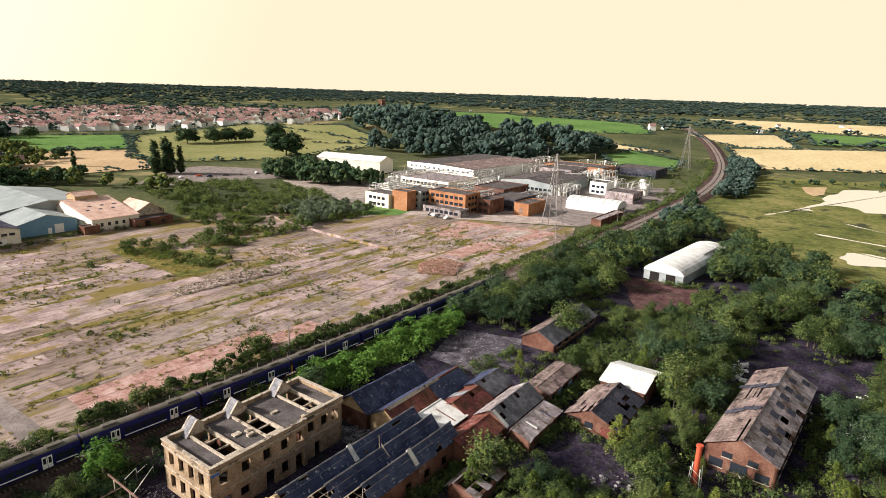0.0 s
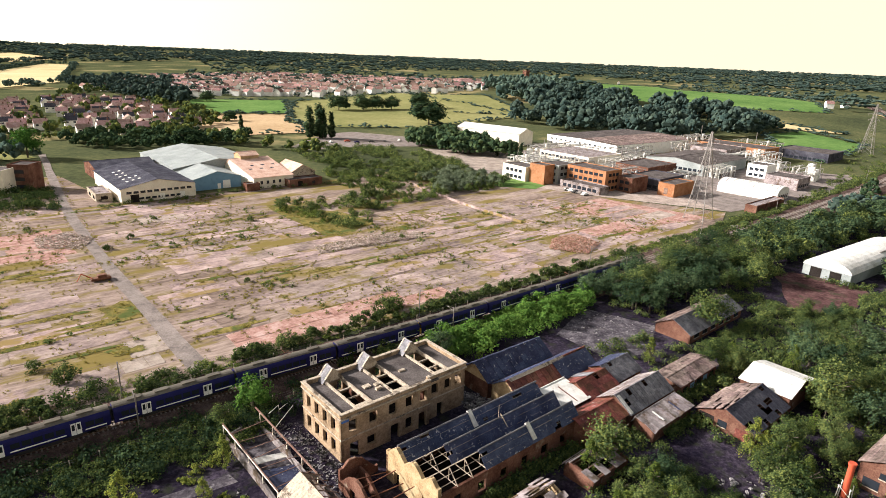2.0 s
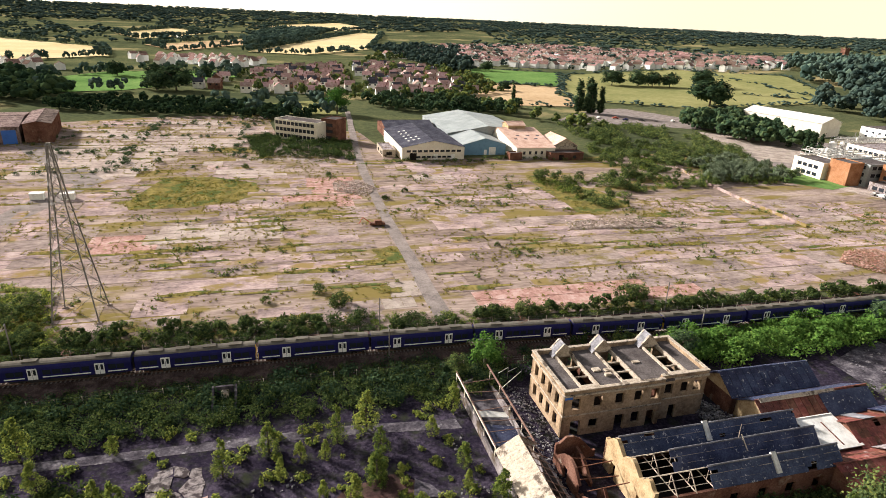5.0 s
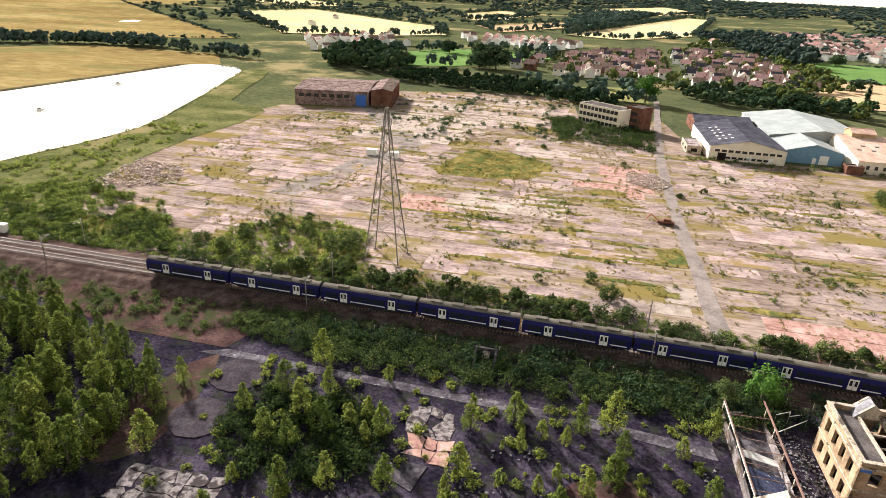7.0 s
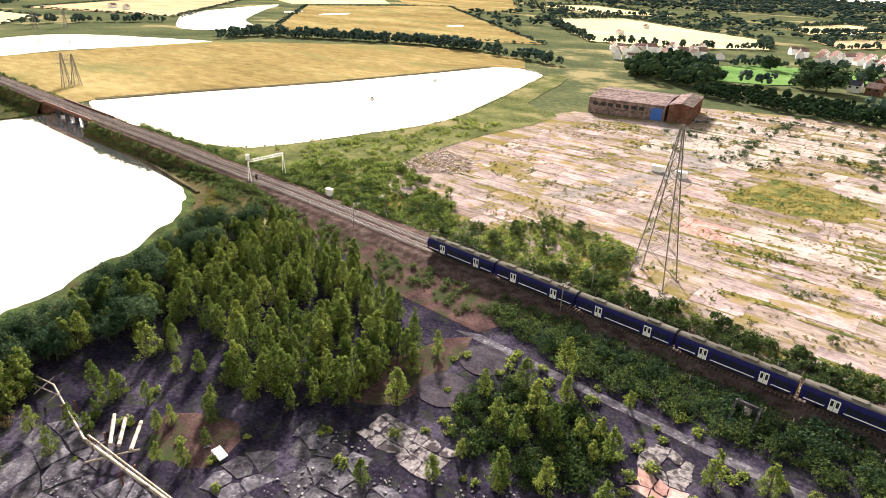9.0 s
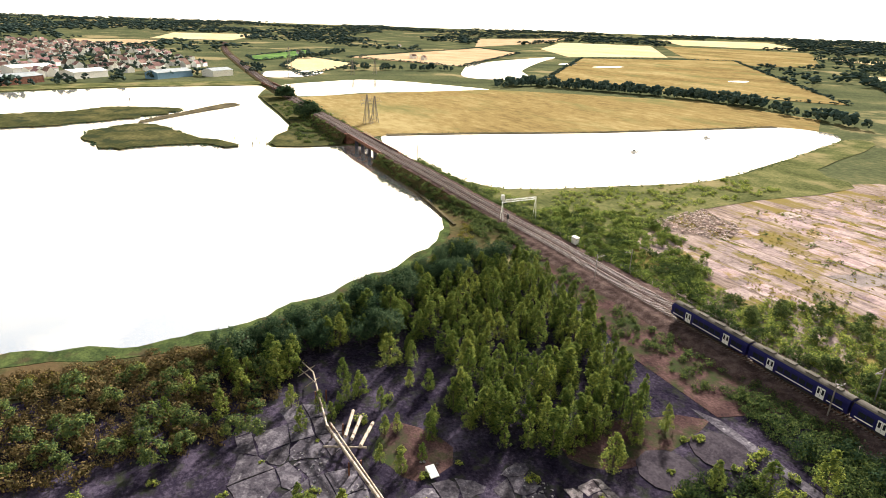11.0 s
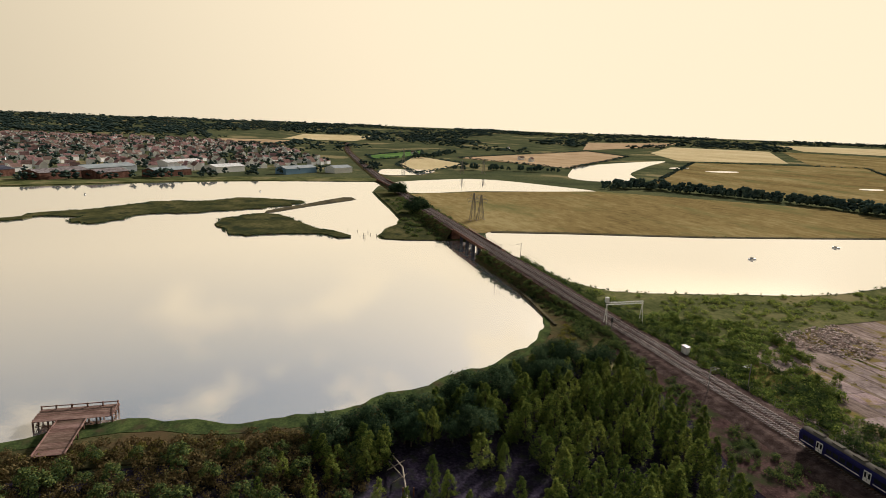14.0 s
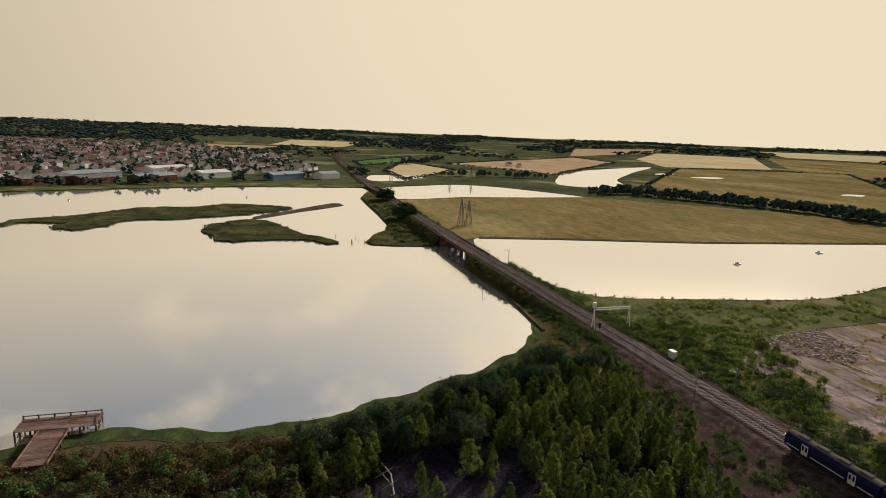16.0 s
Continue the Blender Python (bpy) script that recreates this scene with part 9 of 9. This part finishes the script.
for s0, s1, d0, d1, key, words in ((-19, -11, 67.6, 75.5, "old_floor", "broken pale floor slabs"), (-18, -11, 62.8, 67.4, "red_slab", "red-stained floor slabs"), (-24, -8, 58, 64, "dark_slab", "dark broken floor slabs"), (-52, -38, 46, 53.5, "old_floor", "grey broken floor slabs"), (-86, -58, 4, 22, "dark_slab", "broad dark floor of a demolished shed"), (-60, -30, 26, 44, "dark_slab", "scattered broken floor slabs"), (2, 22, 54, 66, "dark_slab", "cracked floor slabs among saplings"), (-28, 0, 36, 54, "dark_slab", "cracked dark floor slabs")):
    fl = thing("slab_floor", words, "floor", P(s0, d0), kind="structure")
    cell = 2.2 if key != "dark_slab" else rnd.choice((3.4, 4.4))
    ni, nj = max(1, int((s1 - s0) / cell)), max(1, int((d1 - d0) / cell))
    knot = {(i, j): ((i + rnd.uniform(-0.32, 0.32)) * cell, (j + rnd.uniform(-0.32, 0.32)) * cell) for i in range(ni + 1) for j in range(nj + 1)}
    for i in range(ni):
        for j in range(nj):
            if rnd.random() < {"dark_slab": 0.34, "red_slab": 0.0}.get(key, 0.12) and (i or j):
                continue
            q = [knot[i, j], knot[i + 1, j], knot[i + 1, j + 1], knot[i, j + 1]]
            cx, cy = sum(p[0] for p in q) / 4, sum(p[1] for p in q) / 4
            out = []
            for k in range(4):
                (x0, y0), (x1, y1) = q[k], q[(k + 1) % 4]
                if rnd.random() < 0.35:
                    # a broken corner
                    (xp, yp), f = q[k - 1], rnd.uniform(0.15, 0.4)
                    out += [(x0 + (xp - x0) * f, y0 + (yp - y0) * f), (x0 + (x1 - x0) * f, y0 + (y1 - y0) * f)]
                else:
                    out.append((x0, y0))
                m_ = rnd.uniform(0.3, 0.7)
                e = rnd.uniform(0.0, 0.12)
                mx, my = x0 + (x1 - x0) * m_, y0 + (y1 - y0) * m_
                out.append((mx + (cx - mx) * e, my + (cy - my) * e))
            bm = bmesh.new()
            prism(bm, [(cx + (x - cx) * 0.965, cy + (y - cy) * 0.965) for x, y in out], 0.0, rnd.uniform(0.05, 0.15))
            part("slab", bm, M[key], fl)
for outline in ([(-52, 58), (-56, 78), (-60, 70), (-64, 56), (-58, 50)], [(-76, 30), (-66, 36), (-62, 28), (-70, 24)], [(-40, 36), (-28, 44), (-22, 40), (-32, 32)], [(4, 62), (14, 66), (18, 58), (8, 54)]):
    patch("rust_patch", outline, M["path_ballast"], "rust-brown cinder patch on the waste ground", 0.05, rounded=3, rough_edge=0.7, category="ground")
patch("road_3", [(-60, 77.5), (-55, 80.2), (-30, 79.4), (8, 78.8), (26, 76.4), (26, 74.2), (6, 76.4), (-30, 77.0)], M["dark_slab"], "cracked works lane below the railway", 0.07, rough_edge=0.4)
patch("cinder_strip", [(-158, 93), (-150, 96.5), (-60, 95.5), (30, 94), (30, 92.5), (-52, 92.5), (-56, 80), (-80, 80), (-108, 88), (-140, 86)], M["path_ballast"], "bare red-brown cinder strip beside the track", 0.09, rough_edge=0.4, category="ground")


def litter(name, places, sizes, material, label, category="rubble", seed=1, flat=0.5):
    """Loose broken pieces in one heap, too many to count."""
    r = random.Random(seed)
    vs, fs = [], []
    for x, y, z in places:
        a, sz = r.uniform(0, math.pi), r.uniform(*sizes)
        w, h = sz * r.uniform(0.4, 1.0), sz * flat * r.uniform(0.3, 1)
        c, s = math.cos(a), math.sin(a)
        t = r.uniform(-0.4, 0.4) * sz
        n = len(vs)
        for zz in (0, h):
            for u, v in ((-sz, -w), (sz, -w), (sz * 0.8, w), (-sz * 0.9, w)):
                vs.append((x + (u * c - v * s) / 2, y + (u * s + v * c) / 2, z + zz + t * u / sz / 2))
        fs += [(n, n + 3, n + 2, n + 1), (n + 4, n + 5, n + 6, n + 7), (n, n + 1, n + 5, n + 4), (n + 1, n + 2, n + 6, n + 5), (n + 2, n + 3, n + 7, n + 6), (n + 3, n, n + 4, n + 7)]
    return tagged(new(name, fast_mesh(name, vs, fs, material)), label, category, "", "stuff")


def heap(poly, n, high, local=True):
    out = []
    xs, ys = [p[0] for p in poly], [p[1] for p in poly]
    cx, cy = sum(xs) / len(xs), sum(ys) / len(ys)
    reach = max(math.hypot(x - cx, y - cy) for x, y in poly)
    while len(out) < n:
        x, y = rnd.uniform(min(xs), max(xs)), rnd.uniform(min(ys), max(ys))
        if inside(x, y, poly):
            z = high * max(0, 1 - math.hypot(x - cx, y - cy) / reach) * rnd.random()
            w = P(x, y) if local else Vector((x, y, 0))
            out.append((w.x, w.y, z + 0.05))
    return out


M["rubble"] = surface("mixed_rubble", [(0.20, 0.15, 0.12), (0.38, 0.30, 0.25), (0.52, 0.45, 0.40)], scale=0.6, fine=3.0, bump=0.2, vary=0.35, island=True)
M["red_rubble"] = surface("red_brick_rubble", [(0.22, 0.115, 0.08), (0.34, 0.20, 0.145), (0.42, 0.31, 0.25)], scale=0.6, fine=3.0, bump=0.2, vary=0.3, island=True)
M["pale_junk"] = surface("pale_scattered_debris", [(0.05, 0.045, 0.05), (0.14, 0.13, 0.13), (0.36, 0.34, 0.33)], scale=0.6, fine=3.0, bump=0.1, vary=0.3, island=True)
litter("rubble", heap([(88, 160), (108, 158), (132, 156), (130, 163), (108, 167), (90, 168)], 2600, 1.0), (0.15, 0.6), M["rubble"], "long bank of broken concrete", seed=2)
litter("brick_rubble", heap([(154, 122), (160, 111), (174, 116), (176, 129), (162, 128)], 2400, 1.8), (0.15, 0.6), M["red_rubble"], "heap of red brick rubble", seed=3)
litter("rubble_2", heap([(20, 212), (30, 204), (36, 214), (30, 226), (20, 224)], 1200, 0.9), (0.15, 0.6), M["rubble"], "heap of broken concrete on red floor", seed=4)
litter("rubble_3", heap([(-144, 148), (-150, 180), (-128, 174), (-120, 158), (-134, 148)], 900, 0.9), (0.25, 0.8), M["rubble"], "field of rubble near the estuary", seed=5)
litter("rubble_4", heap([(66, 60), (72, 60), (72, 66), (67, 78), (66, 68)], 1100, 1.1), (0.1, 0.5), M["pale_junk"], "fallen masonry beside the stone ruin", seed=6)
litter("rubble_5", heap([(34.8, 52), (37, 52), (40, 66), (40, 82), (35.2, 86)], 900, 0.35), (0.08, 0.38), M["pale_junk"], "broken masonry between ruins", seed=7)
litter("debris", [q for q in heap([(-80, 5), (-45, 10), (10, 48), (26, 52), (26, 76), (-30, 62), (-60, 40)], 3600, 0.12) if noise.noise((q[0] / 7, q[1] / 7, 1.3)) > 0.16], (0.06, 0.45), M["pale_junk"], "scattered pale scraps and broken sheets", seed=8)
litter("debris_2", heap([(112, 62), (128, 66), (122, 84), (106, 78)], 160, 0.15), (0.15, 0.5), M["pale_junk"], "scattered scraps on a yard", seed=9)
litter("debris_3", heap([(134, 10), (158, -12), (150, -22), (122, -24), (120, -8)], 120, 0.6), (0.2, 0.9), M["white_sheet"], "pale debris round the brick workshop", seed=10)
litter("debris_4", heap([(136, 14), (150, 18), (146, 30), (136, 26)], 70, 0.6), (0.25, 1.5), M["white_sheet"], "fallen pale sheets beside the workshop", seed=11)
litter("debris_5", heap([(84, 30), (95, 26), (92, 18), (80, 24)], 70, 0.4), (0.2, 0.7), M["pale_junk"], "pale scrap on a lane", seed=12)
litter("ballast_stones", [(*P(s, on_track(q_at(s), off)[1]).to_2d(), 1.06) for s, off in ((rnd.uniform(-110, 60), rnd.uniform(-3.4, 3.4)) for _ in range(2600))], (0.12, 0.3), M["ballast"], "loose ballast stones", "stones", seed=13)

# ---- fallen steelwork ----
wreck = thing("fallen_pipework", "tangle of pale fallen steel pipes and girders", "pipework", P(-98, 19.5))
for a, b, w_ in (((0, 0, 1.2), (6, 0.6, 2.4), 0.22), ((0.6, -0.8, 0.5), (9, 0.2, 2.2), 0.2), ((6, 0.6, 2.4), (12, 0.0, 1.8), 0.3), ((12, 0, 1.8), (22, -1.2, 2.6), 0.34), ((22, -1.2, 2.6), (40, 1.2, 2.4), 0.5), ((21, -0.4, 2.2), (40, 1.9, 1.9), 0.3), ((18, 4.2, 1.2), (25, 0.8, 2.2), 0.55), ((20, 4.9, 1.2), (26, 1.5, 2.2), 0.55), ((22, 6.2, 1.0), (28, 2.2, 2.2), 0.55), ((24, -2.4, 0.6), (28, 3.2, 1.6), 0.3), ((3, -1.5, 0.2), (4, 1.4, 2.4), 0.18), ((7, -1.3, 0.2), (8, 1.2, 2.4), 0.18)):
    bm = bmesh.new()
    beam(bm, a, b, w_, 8)
    part("pipe", bm, M["stone_trim"], wreck)
for x in (12, 22, 31, 40):
    bm = bmesh.new()
    beam(bm, (x, -0.5, 0), (x, -0.5, 2.4), 0.3)
    beam(bm, (x, 1.3, 0), (x, 1.3, 2.2), 0.3)
    part("support", bm, M["rust_steel"], wreck)
tank = thing("broken_bath", "white overturned tub among dark rubble", "scrap", P(-62.5, 30))
bm = bmesh.new()
sheet(bm, [(-1, -0.6, 0.9), (1, -0.6, 0.4), (1, 0.7, 0.5), (-1, 0.7, 1.0)], 0.2)
box(bm, -1.1, -0.9, -0.6, 0.7, 0.1, 0.9)
part("shell", bm, M["white"], tank)
culvert = thing("culvert_outfall", "concrete outfall with a round pipe and white spill", "outfall", P(-10.3, 87.5))
bm = bmesh.new()
wall_panel(bm, (-1.4, 2.0), (1.4, 2.0), 2.6, 0.4, [(0.7, 2.1, 0.6, 2.0)])
wall_panel(bm, (-1.6, -2.0), (-1.6, 2.4), 2.6, 0.35, tops=[0.6, 1.2, 1.9, 2.6])
wall_panel(bm, (1.95, -2.0), (1.95, 2.4), 2.6, 0.35, tops=[0.6, 1.2, 1.9, 2.6])
part("headwall", bm, M["dark_slab"], culvert)
bm = bmesh.new()
beam(bm, (0, 1.0, 1.3), (0, 2.6, 1.3), 1.3, 14)
part("pipe", bm, M["stone_trim"], culvert)
bm = bmesh.new()
sheet(bm, [(-0.25, -2.4, 0.12), (0.35, -2.4, 0.12), (0.25, 1.0, 0.75), (-0.2, 1.0, 0.75)], 0.06)
part("spill", bm, M["white"], culvert)
burnt = thing("burnt_vehicle", "rusty wrecked vehicle on the cleared site", "wreck", P(29, 173))
bm = bmesh.new()
box(bm, -2.4, 2.4, -0.9, 0.9, 0.3, 1.0)
box(bm, -0.8, 1.4, -0.8, 0.8, 1.0, 1.7)
bmesh.ops.bevel(bm, geom=bm.edges[:], offset=0.12, segments=1, affect="EDGES")
part("body", bm, M["rust_steel"], burnt)
bm = bmesh.new()
beam(bm, (-2.0, 0, 1.0), (-4.4, 0.4, 2.6), 0.3)
beam(bm, (-4.4, 0.4, 2.6), (-5.6, 0.4, 0.6), 0.25)
part("arm", bm, M["red"], burnt)

rail = thing("pipe_rail", "bent white pipe rail on thin posts beside the ruin", "railing", P(37.5, 84))
bm = bmesh.new()
for a, b in (((-1.6, 0.4, 2.4), (0.8, 1.8, 2.4)), ((0.8, 1.8, 2.4), (0.9, 1.9, 1.4)), ((0.9, 1.9, 1.4), (3.4, 3.0, 1.5)), ((-2.2, -3.0, 1.6), (3.2, 1.2, 1.7))):
    beam(bm, a, b, 0.13, 6)
part("rail", bm, M["white"], rail)
for x, y in ((-1.6, 0.4), (0.85, 1.85), (3.4, 3.0), (-2.2, -3.0), (3.2, 1.2)):
    bm = bmesh.new()
    beam(bm, (x, y, 0), (x, y, 2.0), 0.1, 6)
    part("post", bm, M["steel"], rail)

# ---- site wall and fences ----
bm = bmesh.new()
for (s0, d0), (s1, d1) in zip([(170.5, 150), (171.5, 185), (175, 215), (180, 240)], [(171.5, 185), (175, 215), (180, 240)]):
    a, b = P(s0, d0), P(s1, d1)
    wall_panel(bm, a.to_2d(), b.to_2d(), 1.1, 0.3)
setting("wall_site", bm, M["slab"], "long pale concrete boundary wall", category="wall")
for off, s0, s1, nm in ((6.6, -150, 230, "fence"), (-8.6, -40, 66, "fence_2")):
    f_ = thing(nm, "lineside post and wire fence", "fence", (0, 0, 0), -ANG, kind="structure")
    q = q_at(s0)
    prev = None
    wires = bmesh.new()
    while q < q_at(s1):
        s, d, a = on_track(q, off)
        w = P(s, d)
        bm = bmesh.new()
        box(bm, w.x - 0.06, w.x + 0.06, w.y - 0.06, w.y + 0.06, 0, 1.7)
        part("post", bm, M["stone_trim"], f_)
        if prev is not None:
            for z in (0.6, 1.1, 1.55):
                beam(wires, (prev.x, prev.y, z), (w.x, w.y, z), 0.025, 3)
        prev = w
        q += 4.0
    part("wire", wires, M["steel"], f_)

# ---- concrete slabs of the cleared site, piece by piece near the railway ----
SITE = [(-120, 132), (-50, 116), (28.5, 112.5), (30, 300), (-4, 300), (-8, 380), (-68, 370), (-104, 350), (-112, 300), (-140, 285), (-140, 190)]
SITE_2 = [(40, 112), (100, 110.5), (232, 106), (236, 150), (205, 172), (165, 185), (140, 190), (108, 176), (95, 226), (92, 252), (41, 256)]
RED = [[(41, 112.5), (52, 112), (98, 112), (100, 118), (75, 122), (60, 124.5), (42, 124)], [(8, 202), (31, 190), (34, 204), (30, 228), (12, 228)], [(-50, 172), (-40, 157), (-33, 162), (-38, 174)], [(180, 122), (206, 116), (204, 132), (184, 136)]]
PALE = [[(-40, 168), (-30, 166), (4, 168), (4, 182), (-38, 184)], [(-100, 240), (-60, 236), (-20, 262), (-12, 300), (-14, 370), (-60, 362), (-90, 335)], [(-10, 262), (6, 262), (6, 296), (-8, 296)], [(14, 114), (32, 114), (32, 136), (18, 136)], [(46, 126), (64, 126), (64, 136), (46, 136)]]
GREEN = [[(-45, 200), (-12, 204), (-9, 228), (-36, 238)], [(25, 145), (32, 145), (32, 153), (25, 153)], [(100, 176), (112, 176), (124, 190), (100, 228)]]
for k, g_ in enumerate(GREEN):
    patch("meadow_%d" % (k + 1), g_, M["meadow"], "yellow-green weed meadow on the cleared site", 0.10, rounded=4, rough_edge=1.8, category="meadow")
bed = thing("slab_paving", "worn pinkish concrete floor slabs with weeds in the joints", "paving", (0, 0, 0), 0, kind="structure")
_bm = bmesh.new()
box(_bm, -0.5, 0.5, -0.5, 0.5, 0, 1)
UNIT = {k: mesh_of("slab", _bm.copy(), M[m]) for k, m in (("slab", "slab"), ("red", "red_slab"), ("pale", "pale_slab"))}
_bm.free()
single, rest = 0, {"slab": ([], []), "red": ([], []), "pale": ([], [])}
weeds = []
d = 111.0
while d < 380:
    band = rnd.uniform(3.0, 8.5)
    gap = rnd.choice((0.12, 0.15, 0.2, 0.3, 0.6, 1.4))
    s = -140 + rnd.uniform(0, 6)
    while s < 238:
        w = rnd.choice((3, 4.5, 6, 6, 8, 11, 16, 22))
        cs, cd = s + w / 2, d + band / 2
        site = inside(cs, cd, SITE) or inside(cs, cd, SITE_2)
        lush = any(inside(cs, cd, g_) for g_ in GREEN)
        thin = noise.noise((cs / 26, cd / 15, 2.2))
        red = any(inside(cs, cd, r_) for r_ in RED)
        if site and not lush and (red or (thin > -0.22 and rnd.random() < 0.93)):
            key = "red" if red else "pale" if any(inside(cs, cd, r_) for r_ in PALE) or rnd.random() < 0.015 else "slab"
            top = rnd.uniform(0.05, 0.085)
            if d < 152 and -62 < s < 132 and single < 298:
                ob = shared_part("slab", UNIT[key], bed, pose(cs, cd, 0.02) @ Matrix.Diagonal((w - 0.07, band, top, 1)))
                single += 1
            else:
                vs, fs = rest[key]
                n = len(vs)
                for zz in (0.0, top):
                    for u, v in ((-0.5, -0.5), (0.5, -0.5), (0.5, 0.5), (-0.5, 0.5)):
                        q = P(cs + u * (w - 0.08) + rnd.uniform(-0.05, 0.05), cd + v * band + rnd.uniform(-0.06, 0.06))
                        vs.append((q.x, q.y, zz + 0.02))
                fs += [(n + 4, n + 5, n + 6, n + 7), (n, n + 1, n + 5, n + 4), (n + 1, n + 2, n + 6, n + 5), (n + 2, n + 3, n + 7, n + 6), (n + 3, n, n + 4, n + 7)]
        if site:
            dense = 3 if lush else (0.25 + max(0.0, 1.6 * noise.noise((cs / 19, cd / 19, 8.1)) + 0.5) * (1.0 if thin > -0.05 else 2.0)) * (1 + gap * 0.8)
            for _ in range(int(dense * w / 5 + rnd.random())):
                weeds.append((s + rnd.uniform(0, w), d + band + gap * 0.5 + rnd.gauss(0, 0.35 + gap * 0.3)))
            if lush or thin < -0.15:
                for _ in range(int(w * band / (1.4 if lush else 5))):
                    weeds.append((s + rnd.uniform(0, w), d + rnd.uniform(0, band)))
            for _ in range(int(max(0.0, noise.noise((cs / 22, cd / 13, 5.5)) - 0.05) * w * band * 1.1)):
                weeds.append((s + rnd.uniform(0, w), d + rnd.uniform(0, band)))
            if rnd.random() < 0.25:
                for _ in range(6):
                    weeds.append((s + rnd.gauss(0, 0.3), d + rnd.uniform(0, band)))
        s += w
    d += band + gap
for key, nm, mt, words in (("slab", "slab_field", "slab_joined", "worn concrete slabs across the cleared site"), ("red", "red_slab_field", "red_slab", "red-stained concrete slabs"), ("pale", "pale_slab_field", "pale_slab", "pale concrete slabs")):
    vs, fs = rest[key]
    tagged(new(nm, fast_mesh(nm, vs, fs, M[mt])), words, "paving", "", "stuff")
weeds += along([(30.6, 112), (30.8, 210), (33, 262), (38, 330)], 2.0, 0.7) + along([(36.4, 112), (36.0, 210), (38.4, 262), (44, 330)], 2.0, 0.7)
mats_v, mats_f = [], []
mat_rng = random.Random(77)
tries = 0
while len(mats_f) < 8 * 190 and tries < 4000:
    tries += 1
    cs, cd = mat_rng.uniform(-130, 228), mat_rng.uniform(114, 300)
    if not (inside(cs, cd, SITE) or inside(cs, cd, SITE_2)) or noise.noise((cs / 30, cd / 18, 3.3)) < -0.02 or any(inside(cs, cd, r_) for r_ in RED):
        continue
    a_, b_ = mat_rng.uniform(2.5, 10.0), mat_rng.uniform(0.5, 1.8)
    ring = []
    for k in range(16):
        r_, t_ = mat_rng.uniform(0.55, 1.1), 2 * math.pi * k / 16
        q = P(cs + a_ * r_ * math.cos(t_), cd + b_ * r_ * math.sin(t_))
        ring.append((q.x, q.y, 0.125 + 0.0001 * (tries % 90)))
    n = len(mats_v)
    c_ = P(cs, cd)
    mats_v += ring + [(c_.x, c_.y, 0.16)]
    mats_f += [(n + 2 * k, n + 2 * k + 1, n + (2 * k + 2) % 16, n + 16) for k in range(8)]
    for _ in range(int(a_ * b_ * 1.2)):
        t_, r_ = mat_rng.uniform(0, 2 * math.pi), mat_rng.random() ** 0.5
        weeds.append((cs + a_ * r_ * math.cos(t_), cd + b_ * r_ * math.sin(t_)))
tagged(new("weed_mat", fast_mesh("weed_mat", mats_v, mats_f, M["meadow"])), "mats of yellow moss and weed over the slabs", "weeds", "", "stuff")
thicket("weeds", locals_to_world(weeds), (0.15, 0.7), M["weed"], "yellow-green weeds growing in joints and gaps", "tuft", 0.26, "weeds", 8, seed=41)
bushy = [p for p in weeds if noise.noise((p[0] / 9, p[1] / 9, 7.7)) > 0.18 and rnd.random() < 0.2]
thicket("site_shrubs", locals_to_world(bushy), (0.6, 1.5), M["leaf_mid"], "low green shrubs on the cleared site", "tuft", 0.24, "bushes", 8, seed=42)
for s, d, h in ((45, 208, 2.6), (36.5, 200, 2.4), (86, 208, 2.8), (58, 228, 2.0), (-12, 250, 3.0), (-46, 262, 3.2), (20, 236, 2.0), (8, 128, 3.0), (12, 121, 4.6), (-4, 125, 2.2), (120, 160, 2.2), (60, 150, 1.8)):
    w = P(s, d)
    tree("bush", w.x, w.y, h * 0.8, "lone bushes on the cleared site", "lone round dark bush on bare concrete", z=0)

DYKE = [(390, 92), (352, 76), (337, 69), (322, 56), (297, 41), (274, 24), (258, 12), (248, 2), (228, -11), (198, -34)]
patch("track_6", [(a + 0.8, b + 0.9) for a, b in DYKE] + [(a - 0.8, b - 0.9) for a, b in DYKE[::-1]], M["marsh_dry"], "pale trodden path along the sea wall", 0.5, rough_edge=0.4, category="path")
patch("marsh_3", [(388, 88), (345, 70), (320, 52), (296, 37), (274, 20), (258, 8), (248, -2), (228, -15), (200, -36), (230, -130), (420, -170), (600, -90), (610, 50), (520, 84), (440, 96)], M["marsh"], "green saltmarsh beyond the sea wall", 0.25, rounded=2)
thicket("dyke_grass", locals_to_world(along(DYKE, 0.9, 2.6)), (0.4, 1.1), M["weed"], "long dry grass on the sea wall", "tuft", 0.3, "grass", seed=81)
thicket("marsh_bushes", locals_to_world(along([(520, 60), (540, 30), (560, 0), (590, -40)], 7, 5) + along([(352, 84), (372, 90), (400, 92)], 3, 4)), (2, 5), M["leaf_dark"], "scattered dark bushes along the marsh edge", "mid", 0.13, "bushes", seed=82)
for k, line in enumerate(([(330, 20), (322, -10), (300, -30), (306, -60)], [(370, 10), (352, -20), (350, -50), (330, -90)], [(300, 0), (285, -40), (262, -60), (258, -90)])):
    c_ = curve(line, 8)
    left = [(x + 1.4 + 0.8 * math.sin(i), y + 1.0) for i, (x, y) in enumerate(c_)]
    right = [(x - 1.4, y - 1.0 - 0.6 * math.cos(i * 1.7)) for i, (x, y) in enumerate(c_)]
    patch("creek_%d" % (k + 1), left + right[::-1], M["water"], "winding tidal creek in the saltmarsh", 0.32, category="creek")
